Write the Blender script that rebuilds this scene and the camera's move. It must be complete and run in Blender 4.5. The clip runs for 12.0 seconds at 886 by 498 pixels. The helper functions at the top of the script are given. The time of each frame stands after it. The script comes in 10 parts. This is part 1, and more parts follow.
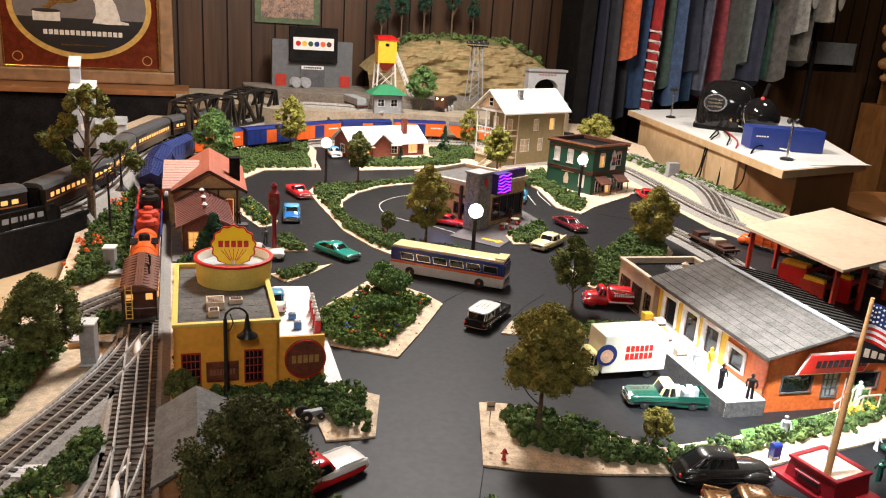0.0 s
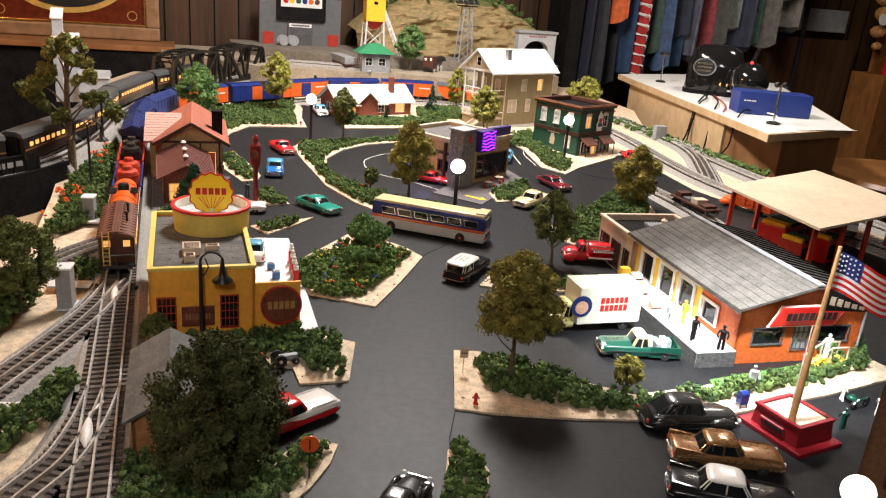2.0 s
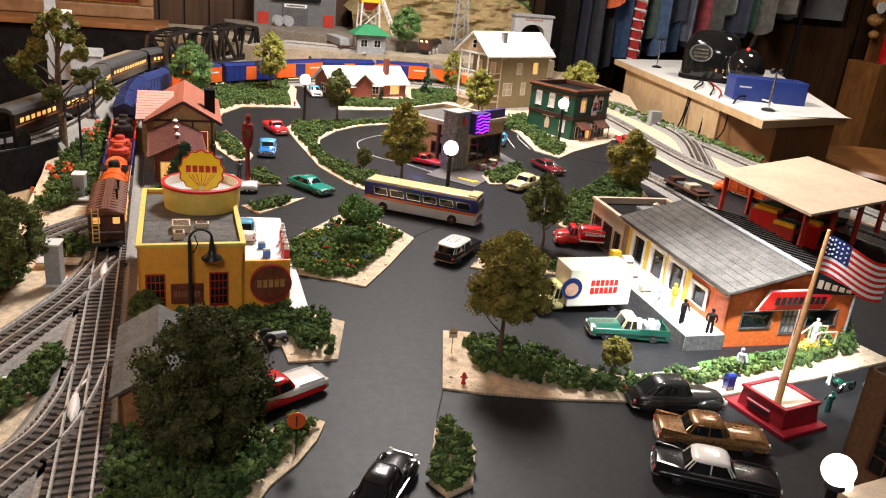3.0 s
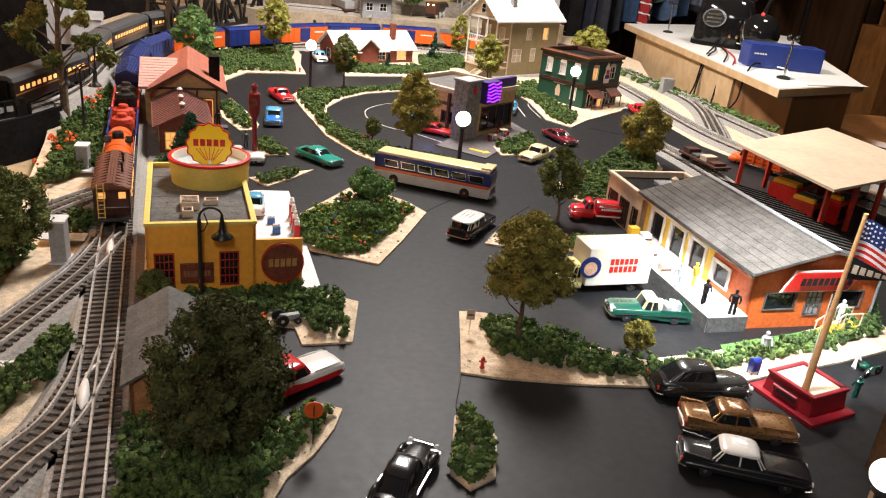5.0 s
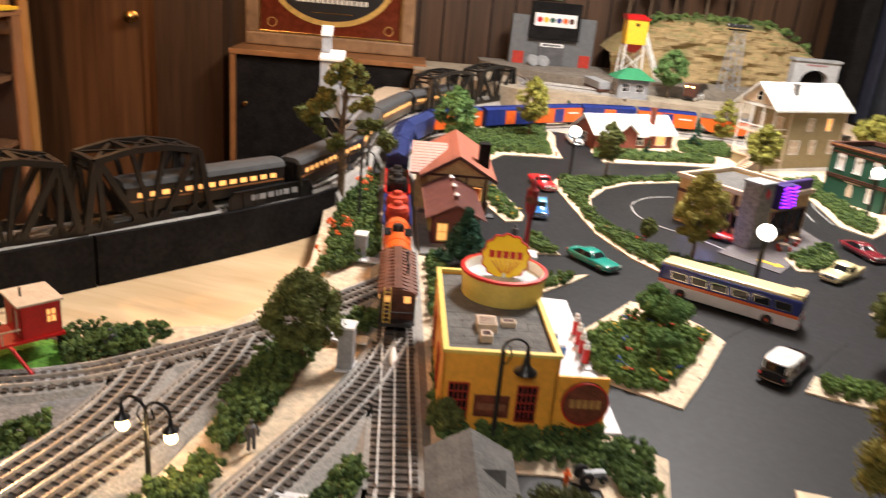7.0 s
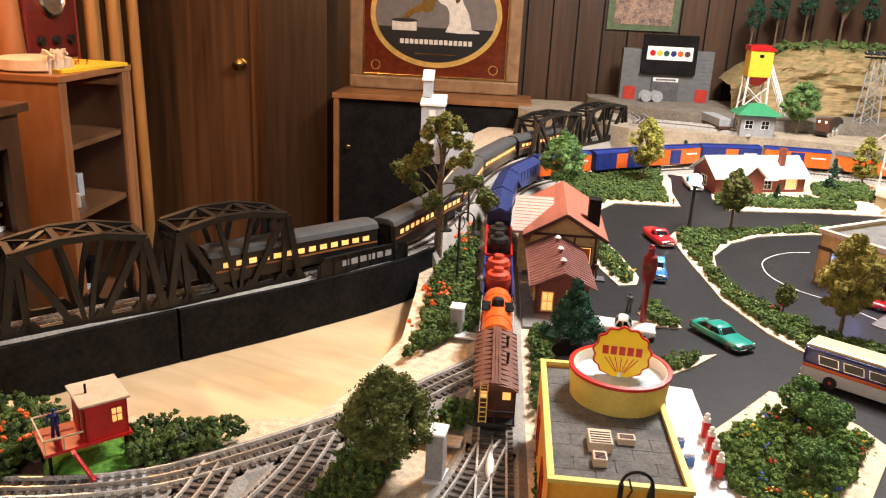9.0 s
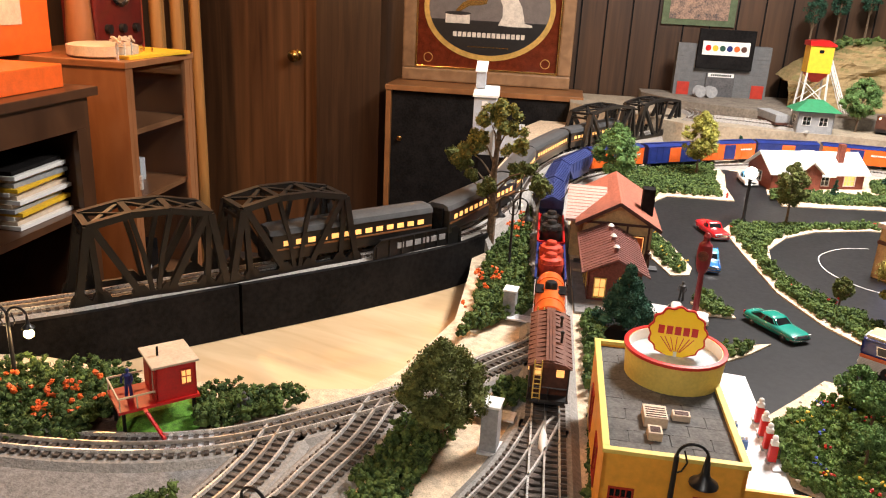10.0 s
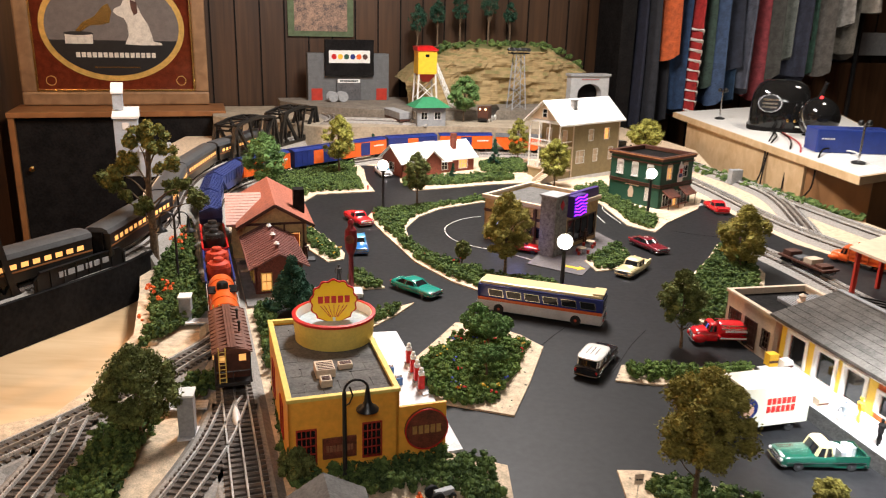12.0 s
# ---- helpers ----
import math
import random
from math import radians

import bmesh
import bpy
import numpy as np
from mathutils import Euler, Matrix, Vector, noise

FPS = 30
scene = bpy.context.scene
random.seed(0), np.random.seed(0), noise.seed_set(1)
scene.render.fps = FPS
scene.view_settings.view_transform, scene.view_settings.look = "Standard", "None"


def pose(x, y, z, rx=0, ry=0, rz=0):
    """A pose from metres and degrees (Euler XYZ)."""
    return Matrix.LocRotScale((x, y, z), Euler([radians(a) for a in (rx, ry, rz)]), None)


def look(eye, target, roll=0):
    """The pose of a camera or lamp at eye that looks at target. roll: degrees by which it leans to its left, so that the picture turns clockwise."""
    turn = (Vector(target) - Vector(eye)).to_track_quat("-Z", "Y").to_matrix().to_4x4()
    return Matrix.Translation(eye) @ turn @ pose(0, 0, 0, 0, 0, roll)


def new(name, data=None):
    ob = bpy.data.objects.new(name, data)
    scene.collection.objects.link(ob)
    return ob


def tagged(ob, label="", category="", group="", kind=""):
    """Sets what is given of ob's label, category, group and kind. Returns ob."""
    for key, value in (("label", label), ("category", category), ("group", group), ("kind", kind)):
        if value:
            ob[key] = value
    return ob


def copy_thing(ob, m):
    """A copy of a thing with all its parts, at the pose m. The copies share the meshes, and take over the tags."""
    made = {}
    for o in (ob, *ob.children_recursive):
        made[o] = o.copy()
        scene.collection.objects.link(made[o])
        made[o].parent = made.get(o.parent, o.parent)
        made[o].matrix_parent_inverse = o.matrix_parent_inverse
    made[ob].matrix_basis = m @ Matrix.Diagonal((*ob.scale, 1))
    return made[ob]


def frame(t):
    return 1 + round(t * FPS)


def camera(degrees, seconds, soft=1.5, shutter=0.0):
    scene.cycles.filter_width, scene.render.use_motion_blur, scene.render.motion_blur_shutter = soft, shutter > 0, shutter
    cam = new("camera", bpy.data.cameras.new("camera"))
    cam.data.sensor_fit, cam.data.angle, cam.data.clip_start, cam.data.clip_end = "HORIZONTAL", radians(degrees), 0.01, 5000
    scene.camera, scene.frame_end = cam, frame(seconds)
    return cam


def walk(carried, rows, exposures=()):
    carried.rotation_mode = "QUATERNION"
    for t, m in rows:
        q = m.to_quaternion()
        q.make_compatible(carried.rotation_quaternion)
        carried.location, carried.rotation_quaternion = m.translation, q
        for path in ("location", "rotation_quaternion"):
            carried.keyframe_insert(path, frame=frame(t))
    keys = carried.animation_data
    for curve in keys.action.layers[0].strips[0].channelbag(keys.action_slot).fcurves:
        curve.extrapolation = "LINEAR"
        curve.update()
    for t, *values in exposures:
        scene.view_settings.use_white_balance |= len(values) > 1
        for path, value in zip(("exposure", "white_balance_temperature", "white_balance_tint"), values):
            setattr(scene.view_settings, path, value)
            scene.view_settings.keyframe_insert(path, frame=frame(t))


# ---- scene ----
cam = camera(59.5, 12.0, 1.1, 0.5)
PATH = [
    (0, (-0.001, 0.181, 0.506), (-0.015, 2.097, -0.07), 3.8),
    (0.5, (0.003, 0.182, 0.504), (-0.002, 2.096, -0.075), 3.7),
    (1, (0.013, 0.179, 0.501), (0.02, 2.091, -0.086), 3.8),
    (1.5, (0.016, 0.175, 0.489), (0.031, 2.077, -0.13), 4.4),
    (2, (0.021, 0.171, 0.484), (0.036, 2.062, -0.17), 4.8),
    (2.5, (0.031, 0.172, 0.481), (0.057, 2.054, -0.196), 5.0),
    (3, (0.028, 0.17, 0.478), (0.059, 2.048, -0.211), 5.6),
    (3.5, (0.03, 0.172, 0.474), (0.065, 2.042, -0.236), 5.9),
    (3.7, (0.029, 0.177, 0.469), (0.069, 2.04, -0.257), 6.1),
    (5.3, (-0.004, 0.212, 0.487), (0.026, 2.054, -0.289), 5.7),
    (5.5, (-0.013, 0.216, 0.489), (0.003, 2.068, -0.265), 5.6),
    (6, (-0.053, 0.227, 0.495), (-0.105, 2.094, -0.22), 5.4),
    (6.5, (-0.107, 0.256, 0.5), (-0.349, 2.115, -0.195), 5.2),
    (7, (-0.152, 0.331, 0.505), (-0.642, 2.15, -0.169), 5.3),
    (7.5, (-0.163, 0.388, 0.519), (-0.809, 2.16, -0.145), 4.6),
    (7.7, (-0.16, 0.412, 0.518), (-0.839, 2.174, -0.142), 4.3),
    (9.3, (-0.2, 0.472, 0.533), (-0.975, 2.21, -0.083), 2.6),
    (9.5, (-0.201, 0.464, 0.526), (-1.002, 2.189, -0.092), 2.9),
    (10, (-0.198, 0.439, 0.514), (-1.056, 2.131, -0.12), 3.0),
    (10.5, (-0.154, 0.443, 0.51), (-0.931, 2.17, -0.133), 1.9),
    (11, (-0.122, 0.424, 0.52), (-0.602, 2.259, -0.113), 1.3),
    (11.5, (-0.136, 0.353, 0.535), (-0.302, 2.251, -0.074), 0.9),
    (12, (-0.146, 0.286, 0.542), (-0.198, 2.199, -0.04), 1.6),
]
walk(cam, [(t, look(eye, target, roll)) for t, eye, target, roll in PATH], [(0, 0.0), (5.5, 0.0), (6.5, 0.15), (7.5, 0.32), (10.5, 0.36), (11.3, 0.15), (12, 0.0)])


# ---- light ----
TH = radians(19)


def uv(u, v):
    """Room axes (u along the back wall, v towards it) to the world's x and y."""
    return (u * math.cos(TH) - v * math.sin(TH), u * math.sin(TH) + v * math.cos(TH))


FLOOR, CEIL = -0.82, 1.62
world = bpy.data.worlds.new("world")
scene.world = world
world.use_nodes = True
world.node_tree.nodes["Background"].inputs[0].default_value = (0.5, 0.42, 0.34, 1)
world.node_tree.nodes["Background"].inputs[1].default_value = 0.008


def area_lamp(name, eye, target, power, sx, sy, colour):
    d = bpy.data.lights.new(name, "AREA")
    d.shape, d.size, d.size_y, d.energy, d.color = "RECTANGLE", sx, sy, power, colour
    ob = new(name, d)
    ob.matrix_world = look(eye, target)
    return ob


WARM, COOL = (1.0, 0.80, 0.60), (0.93, 0.97, 1.0)
area_lamp("unseen_overhead_lamp", (*uv(0.75, 2.35), CEIL - 0.06), (*uv(0.75, 2.35), 0), 79, 0.3, 0.9, (1.0, 0.935, 0.89))
# Unseen lamp behind the viewer, added to light the front walls.
area_lamp("unseen_overhead_lamp", (*uv(-0.25, -0.55), CEIL - 0.06), (*uv(0.05, 0.9), 0), 20, 0.3, 0.9, (1.0, 0.94, 0.90))
# Unseen lamp, added to brighten the clothes and the far right wall.
area_lamp("unseen_overhead_lamp", (*uv(2.5, 2.6), CEIL - 0.06), (*uv(2.6, 2.9), 0), 15, 0.3, 0.3, (1.0, 0.90, 0.78))
# Added spot without a fixture; brightens the dock and the truck yard.
spot = bpy.data.lights.new("depot_fill_spot", "SPOT")
spot.energy, spot.color, spot.spot_size, spot.spot_blend, spot.shadow_soft_size = 92, COOL, radians(46), 0.85, 0.02
new("depot_fill_spot", spot).matrix_world = look((0.34, 0.94, 0.60), (0.44, 1.17, 0.02))


# ---- materials ----
MATS = {}


def mat(name, rgb, rough=0.6, metal=0.0, var=0.18, size=0.02, bump=0.0, bsize=0.004, emit=0.0, piece=0.0, alt=None, coat=0.0):
    """A painted, stained or worn surface: two scales of noise on the colour, relief, and variation from piece to piece."""
    if name in MATS:
        return MATS[name]
    m = bpy.data.materials.new(name)
    m.use_nodes = True
    n, l = m.node_tree.nodes, m.node_tree.links
    p = n["Principled BSDF"]
    p.inputs["Roughness"].default_value, p.inputs["Metallic"].default_value = rough, metal
    p.inputs["Coat Weight"].default_value = coat
    tc = n.new("ShaderNodeTexCoord")
    big, fine = n.new("ShaderNodeTexNoise"), n.new("ShaderNodeTexNoise")
    big.inputs["Scale"].default_value, fine.inputs["Scale"].default_value = 1 / size, 6 / size
    big.inputs["Detail"].default_value, fine.inputs["Detail"].default_value = 3, 4
    add = n.new("ShaderNodeMath")
    add.operation = "ADD"
    mix = n.new("ShaderNodeMix")
    mix.data_type = "RGBA"
    c = Vector(rgb)
    lo = Vector(alt) if alt else c * (1 - var * 1.6)
    mix.inputs[6].default_value, mix.inputs[7].default_value = (*lo, 1), (*(min(1.0, v * (1 + var * 0.6)) for v in c), 1)
    ramp = n.new("ShaderNodeMapRange")
    ramp.inputs[1].default_value, ramp.inputs[2].default_value = 0.75, 1.25
    for q in (big, fine):
        l.new(tc.outputs["Object"], q.inputs["Vector"])
    l.new(big.outputs["Fac"], add.inputs[0])
    l.new(fine.outputs["Fac"], add.inputs[1])
    l.new(add.outputs[0], ramp.inputs[0])
    out = ramp.outputs[0]
    if piece:
        info = n.new("ShaderNodeObjectInfo")
        geo = n.new("ShaderNodeNewGeometry")
        s1, s2, s3 = (n.new("ShaderNodeMath") for _ in range(3))
        s1.operation = "ADD"
        s2.operation = "FRACT"
        s3.operation = "MULTIPLY_ADD"
        l.new(info.outputs["Random"], s1.inputs[0])
        l.new(geo.outputs["Random Per Island"], s1.inputs[1])
        l.new(s1.outputs[0], s2.inputs[0])
        l.new(s2.outputs[0], s3.inputs[0])
        s3.inputs[1].default_value = piece
        s4 = n.new("ShaderNodeMath")
        s4.operation = "SUBTRACT"
        s4.inputs[1].default_value = piece * 0.5
        l.new(out, s3.inputs[2])
        l.new(s3.outputs[0], s4.inputs[0])
        out = s4.outputs[0]
    l.new(out, mix.inputs[0])
    l.new(mix.outputs[2], p.inputs["Base Color"])
    rr = n.new("ShaderNodeMapRange")
    rr.inputs[3].default_value, rr.inputs[4].default_value = min(1, rough * 1.15), rough * 0.85
    l.new(fine.outputs["Fac"], rr.inputs[0])
    l.new(rr.outputs[0], p.inputs["Roughness"])
    if bump:
        b, t = n.new("ShaderNodeBump"), n.new("ShaderNodeTexNoise")
        t.inputs["Scale"].default_value, t.inputs["Detail"].default_value = 1 / bsize, 3
        b.inputs["Strength"].default_value, b.inputs["Distance"].default_value = bump, bsize * 0.5
        l.new(tc.outputs["Object"], t.inputs["Vector"])
        l.new(t.outputs["Fac"], b.inputs["Height"])
        l.new(b.outputs[0], p.inputs["Normal"])
    if emit:
        p.inputs["Emission Color"].default_value, p.inputs["Emission Strength"].default_value = (*rgb, 1), emit
    MATS[name] = m
    return m


def wood(name, dark, light, scale=(1, 1, 0.06), grain=60, rough=0.45, bump=0.15, groove=0.0):
    """Wood with stretched grain; groove: the width of boards with dark joints, in metres, along local x."""
    m = bpy.data.materials.new(name)
    m.use_nodes = True
    n, l = m.node_tree.nodes, m.node_tree.links
    p = n["Principled BSDF"]
    p.inputs["Roughness"].default_value = rough
    tc, mp = n.new("ShaderNodeTexCoord"), n.new("ShaderNodeMapping")
    mp.inputs["Scale"].default_value = scale
    a, b = n.new("ShaderNodeTexNoise"), n.new("ShaderNodeTexNoise")
    a.inputs["Scale"].default_value, a.inputs["Detail"].default_value, a.inputs["Distortion"].default_value = grain, 6, 0.6
    b.inputs["Scale"].default_value, b.inputs["Detail"].default_value = grain * 0.12, 2
    mix, add, mr = n.new("ShaderNodeMix"), n.new("ShaderNodeMath"), n.new("ShaderNodeMapRange")
    mix.data_type = "RGBA"
    mix.inputs[6].default_value, mix.inputs[7].default_value = (*dark, 1), (*light, 1)
    mr.inputs[1].default_value, mr.inputs[2].default_value = 0.7, 1.3
    l.new(tc.outputs["Object"], mp.inputs["Vector"])
    l.new(mp.outputs[0], a.inputs["Vector"])
    l.new(mp.outputs[0], b.inputs["Vector"])
    l.new(a.outputs["Fac"], add.inputs[0])
    l.new(b.outputs["Fac"], add.inputs[1])
    l.new(add.outputs[0], mr.inputs[0])
    l.new(mr.outputs[0], mix.inputs[0])
    l.new(mix.outputs[2], p.inputs["Base Color"])
    bm_, = (n.new("ShaderNodeBump"),)
    bm_.inputs["Strength"].default_value, bm_.inputs["Distance"].default_value = bump, 0.001
    l.new(a.outputs["Fac"], bm_.inputs["Height"])
    l.new(bm_.outputs[0], p.inputs["Normal"])
    MATS[name] = m
    return m


def glass(name, rgb=(0.9, 0.95, 1.0), rough=0.03):
    m = bpy.data.materials.new(name)
    m.use_nodes = True
    n, l = m.node_tree.nodes, m.node_tree.links
    o = n["Material Output"]
    g, t, mx, lw = n.new("ShaderNodeBsdfGlossy"), n.new("ShaderNodeBsdfTransparent"), n.new("ShaderNodeMixShader"), n.new("ShaderNodeLayerWeight")
    g.inputs["Roughness"].default_value = rough
    t.inputs[0].default_value = (*rgb, 1)
    lw.inputs[0].default_value = 0.12
    l.new(lw.outputs["Facing"], mx.inputs[0])
    l.new(t.outputs[0], mx.inputs[1])
    l.new(g.outputs[0], mx.inputs[2])
    l.new(mx.outputs[0], o.inputs["Surface"])
    MATS[name] = m
    return m


SAND = mat("sand", (0.708, 0.555, 0.389), 0.9, var=0.25, size=0.012, bump=0.5, bsize=0.002)
ROAD = mat("road", (0.0145, 0.0145, 0.016), 0.48, var=0.14, size=0.06, bump=0.12, bsize=0.0015)
GRAVEL = mat("gravel", (0.33, 0.31, 0.285), 0.9, var=0.25, size=0.004, bump=0.9, bsize=0.0025)
HEDGE = mat("hedge", (0.108, 0.158, 0.046), 0.85, var=0.5, size=0.02, bump=0.9, bsize=0.0012, piece=0.5, alt=(0.024, 0.046, 0.02))
LEAF_SHADE = mat("leaf_shade", (0.085, 0.092, 0.034), 0.8, var=0.4, size=0.01, piece=0.5)
BRIGHT_HEDGE = mat("bright_hedge", (0.140, 0.220, 0.060), 0.85, var=0.5, size=0.01, bump=0.9, bsize=0.0022, piece=0.6)
LEAF_OLIVE = mat("leaf_olive", (0.30, 0.262, 0.066), 0.8, var=0.35, size=0.01, piece=0.45)
LEAF_DARK = mat("leaf_dark", (0.150, 0.172, 0.056), 0.8, var=0.4, size=0.01, piece=0.7)
LEAF_GREEN = mat("leaf_green", (0.140, 0.245, 0.080), 0.8, var=0.4, size=0.01, piece=0.7)
LEAF_YEL = mat("leaf_yellowgreen", (0.33, 0.32, 0.075), 0.8, var=0.4, size=0.01, piece=0.7)
LEAF_PINE = mat("leaf_pine", (0.043, 0.107, 0.069), 0.8, var=0.4, size=0.008, piece=0.7)
for leafy in (HEDGE, BRIGHT_HEDGE, LEAF_OLIVE, LEAF_DARK, LEAF_GREEN, LEAF_YEL, LEAF_PINE, LEAF_SHADE, ROAD):
    leafy.node_tree.nodes["Principled BSDF"].inputs["Specular IOR Level"].default_value = 0.12 if leafy is not ROAD else 0.22
BARK = mat("bark", (0.17, 0.115, 0.07), 0.9, var=0.4, size=0.006, bump=0.8, bsize=0.003)
GRASS = mat("grass", (0.10, 0.24, 0.05), 0.9, var=0.5, size=0.006, bump=1.0, bsize=0.0015)
WHITE = mat("white_paint", (0.80, 0.79, 0.76), 0.45, var=0.05, size=0.03)
BLACKP = mat("black_paint", (0.012, 0.012, 0.013), 0.35, var=0.3, size=0.02)
MATTEBLACK = mat("matte_black", (0.010, 0.009, 0.009), 0.75, var=0.4, size=0.05, bump=0.2, bsize=0.003)
MATTEBLACK.node_tree.nodes["Principled BSDF"].inputs["Specular IOR Level"].default_value = 0.12
CHROME = mat("chrome", (0.75, 0.75, 0.76), 0.18, 1.0, var=0.05)
STEEL = mat("rail_steel", (0.92, 0.90, 0.87), 0.28, 0.55, var=0.2, size=0.02)
TIE = mat("tie", (0.115, 0.088, 0.070), 0.8, var=0.4, size=0.01, bump=0.4, bsize=0.002, piece=0.5)
RUBBER = mat("rubber", (0.015, 0.015, 0.016), 0.8)
RED = mat("red_enamel", (0.55, 0.012, 0.012), 0.3, var=0.12, coat=0.3)
ORANGE = mat("orange_enamel", (0.80, 0.13, 0.02), 0.32, var=0.1, coat=0.3)
YELLOW = mat("yellow_paint", (0.82, 0.50, 0.03), 0.5, var=0.1)
BLUE = mat("blue_enamel", (0.015, 0.03, 0.17), 0.35, var=0.2)
GREY = mat("grey_paint", (0.32, 0.33, 0.34), 0.55, var=0.15)
DKGREY = mat("dark_grey", (0.09, 0.09, 0.095), 0.7, var=0.25, size=0.03)
ROOFGREY = mat("roof_felt", (0.115, 0.110, 0.104), 0.85, var=0.25, size=0.02, bump=0.4, bsize=0.002, piece=0.35)
BROWN = mat("brown_paint", (0.085, 0.03, 0.018), 0.55, var=0.25)
DARKGLASS = mat("dark_glass", (0.01, 0.012, 0.014), 0.06, var=0.0)
WARMGLASS = mat("lit_window", (1.0, 0.48, 0.14), 0.4, emit=0.9)
TRUSSBLK = mat("bridge_black", (0.007, 0.0065, 0.006), 0.42, var=0.3, size=0.02)
BRASS = mat("brass", (0.72, 0.47, 0.16), 0.22, 1.0, var=0.1)
CLEAR = glass("clear_glass")
PANEL = wood("wall_panelling", (0.030, 0.014, 0.006), (0.085, 0.042, 0.020), (1, 1, 0.05), 45, 0.42)
DOORWOOD = wood("door_wood", (0.030, 0.011, 0.005), (0.19, 0.085, 0.034), (1, 1, 0.045), 26, 0.36)
FRAMEWOOD = wood("frame_wood", (0.16, 0.085, 0.04), (0.34, 0.20, 0.10), (0.3, 0.3, 0.3), 70, 0.4)
TRIMWOOD = wood("trim_wood", (0.17, 0.065, 0.02), (0.30, 0.13, 0.045), (0.3, 0.3, 0.3), 60, 0.42)
PLY = wood("plywood", (0.52, 0.34, 0.17), (0.72, 0.53, 0.32), (0.25, 1.2, 1), 22, 0.55, 0.1)
CARPET = mat("carpet", (0.05, 0.035, 0.028), 0.95, var=0.4, size=0.02, bump=0.6, bsize=0.004)
CEILM = mat("ceiling_board", (0.30, 0.27, 0.235), 0.9, var=0.1, size=0.1)


# ---- mesh helpers ----
def part(name, bm, material, parent=None, label="", smooth=False):
    me = bpy.data.meshes.new(name)
    bmesh.ops.recalc_face_normals(bm, faces=bm.faces)
    bm.to_mesh(me)
    bm.free()
    if smooth:
        me.polygons.foreach_set("use_smooth", [True] * len(me.polygons))
        me.set_sharp_from_angle(angle=radians(38))
    me.materials.append(material)
    ob = new(name, me)
    if parent is not None:
        ob.parent = parent
    if label:
        ob["label"] = label
    return ob


def thing(name, x, y, z, turn, label, category, group="", kind=""):
    ob = new(name)
    ob.empty_display_size = 0.02
    ob.matrix_world = pose(x, y, z, 0, 0, turn)
    return tagged(ob, label, category, group, kind)


def box(x0, x1, y0, y1, z0, z1, bevel=0.0, bm=None):
    bm = bm or bmesh.new()
    vs = bmesh.ops.create_cube(bm, size=1, matrix=Matrix.Translation(((x0 + x1) / 2, (y0 + y1) / 2, (z0 + z1) / 2)) @ Matrix.Diagonal((abs(x1 - x0), abs(y1 - y0), abs(z1 - z0), 1)))["verts"]
    if bevel:
        es = list({e for v in vs for e in v.link_edges})
        bmesh.ops.bevel(bm, geom=es, offset=bevel, segments=2, affect="EDGES", profile=0.6)
    return bm


def cyl(x, y, z0, z1, r, r2=None, n=16, bm=None, m=None):
    bm = bm or bmesh.new()
    mm = Matrix.Translation((x, y, (z0 + z1) / 2))
    bmesh.ops.create_cone(bm, cap_ends=True, segments=n, radius1=r, radius2=r if r2 is None else r2, depth=z1 - z0, matrix=(m @ mm) if m else mm)
    return bm


def ball(x, y, z, r, n=12, bm=None, sz=1.0):
    bm = bm or bmesh.new()
    bmesh.ops.create_uvsphere(bm, u_segments=n, v_segments=max(6, n * 2 // 3), radius=r, matrix=Matrix.Translation((x, y, z)) @ Matrix.Diagonal((1, 1, sz, 1)))
    return bm


def prism(pts, z0, z1, bm=None, m=None):
    """A closed outline in x and y, from z0 up to z1."""
    bm = bm or bmesh.new()
    m = m or Matrix()
    lo = [bm.verts.new(m @ Vector((x, y, z0))) for x, y in pts]
    hi = [bm.verts.new(m @ Vector((x, y, z1))) for x, y in pts]
    bm.faces.new(lo[::-1])
    bm.faces.new(hi)
    for i in range(len(pts)):
        j = (i + 1) % len(pts)
        bm.faces.new((lo[i], lo[j], hi[j], hi[i]))
    return bm


XZ = Matrix(((1, 0, 0, 0), (0, 0, -1, 0), (0, 1, 0, 0), (0, 0, 0, 1)))   # outline in x and z, depth towards -y
YZ = Matrix(((0, 0, 1, 0), (1, 0, 0, 0), (0, 1, 0, 0), (0, 0, 0, 1)))    # outline in y and z, depth along +x


def lathe(profile, n=24, bm=None, m=None, caps=True):
    bm = bm or bmesh.new()
    m = m or Matrix()
    rings = [[bm.verts.new(m @ Vector((r * math.cos(2 * math.pi * k / n), r * math.sin(2 * math.pi * k / n), z))) for k in range(n)] for r, z in profile]
    for a, b in zip(rings, rings[1:]):
        for k in range(n):
            bm.faces.new((a[k], a[(k + 1) % n], b[(k + 1) % n], b[k]))
    if caps:
        bm.faces.new(rings[0][::-1])
        bm.faces.new(rings[-1])
    return bm


def loft(rings, bm=None):
    bm = bm or bmesh.new()
    vs = [[bm.verts.new(p) for p in r] for r in rings]
    n = len(vs[0])
    for a, b in zip(vs, vs[1:]):
        for k in range(n):
            bm.faces.new((a[k], a[(k + 1) % n], b[(k + 1) % n], b[k]))
    bm.faces.new(vs[0][::-1])
    bm.faces.new(vs[-1])
    return bm


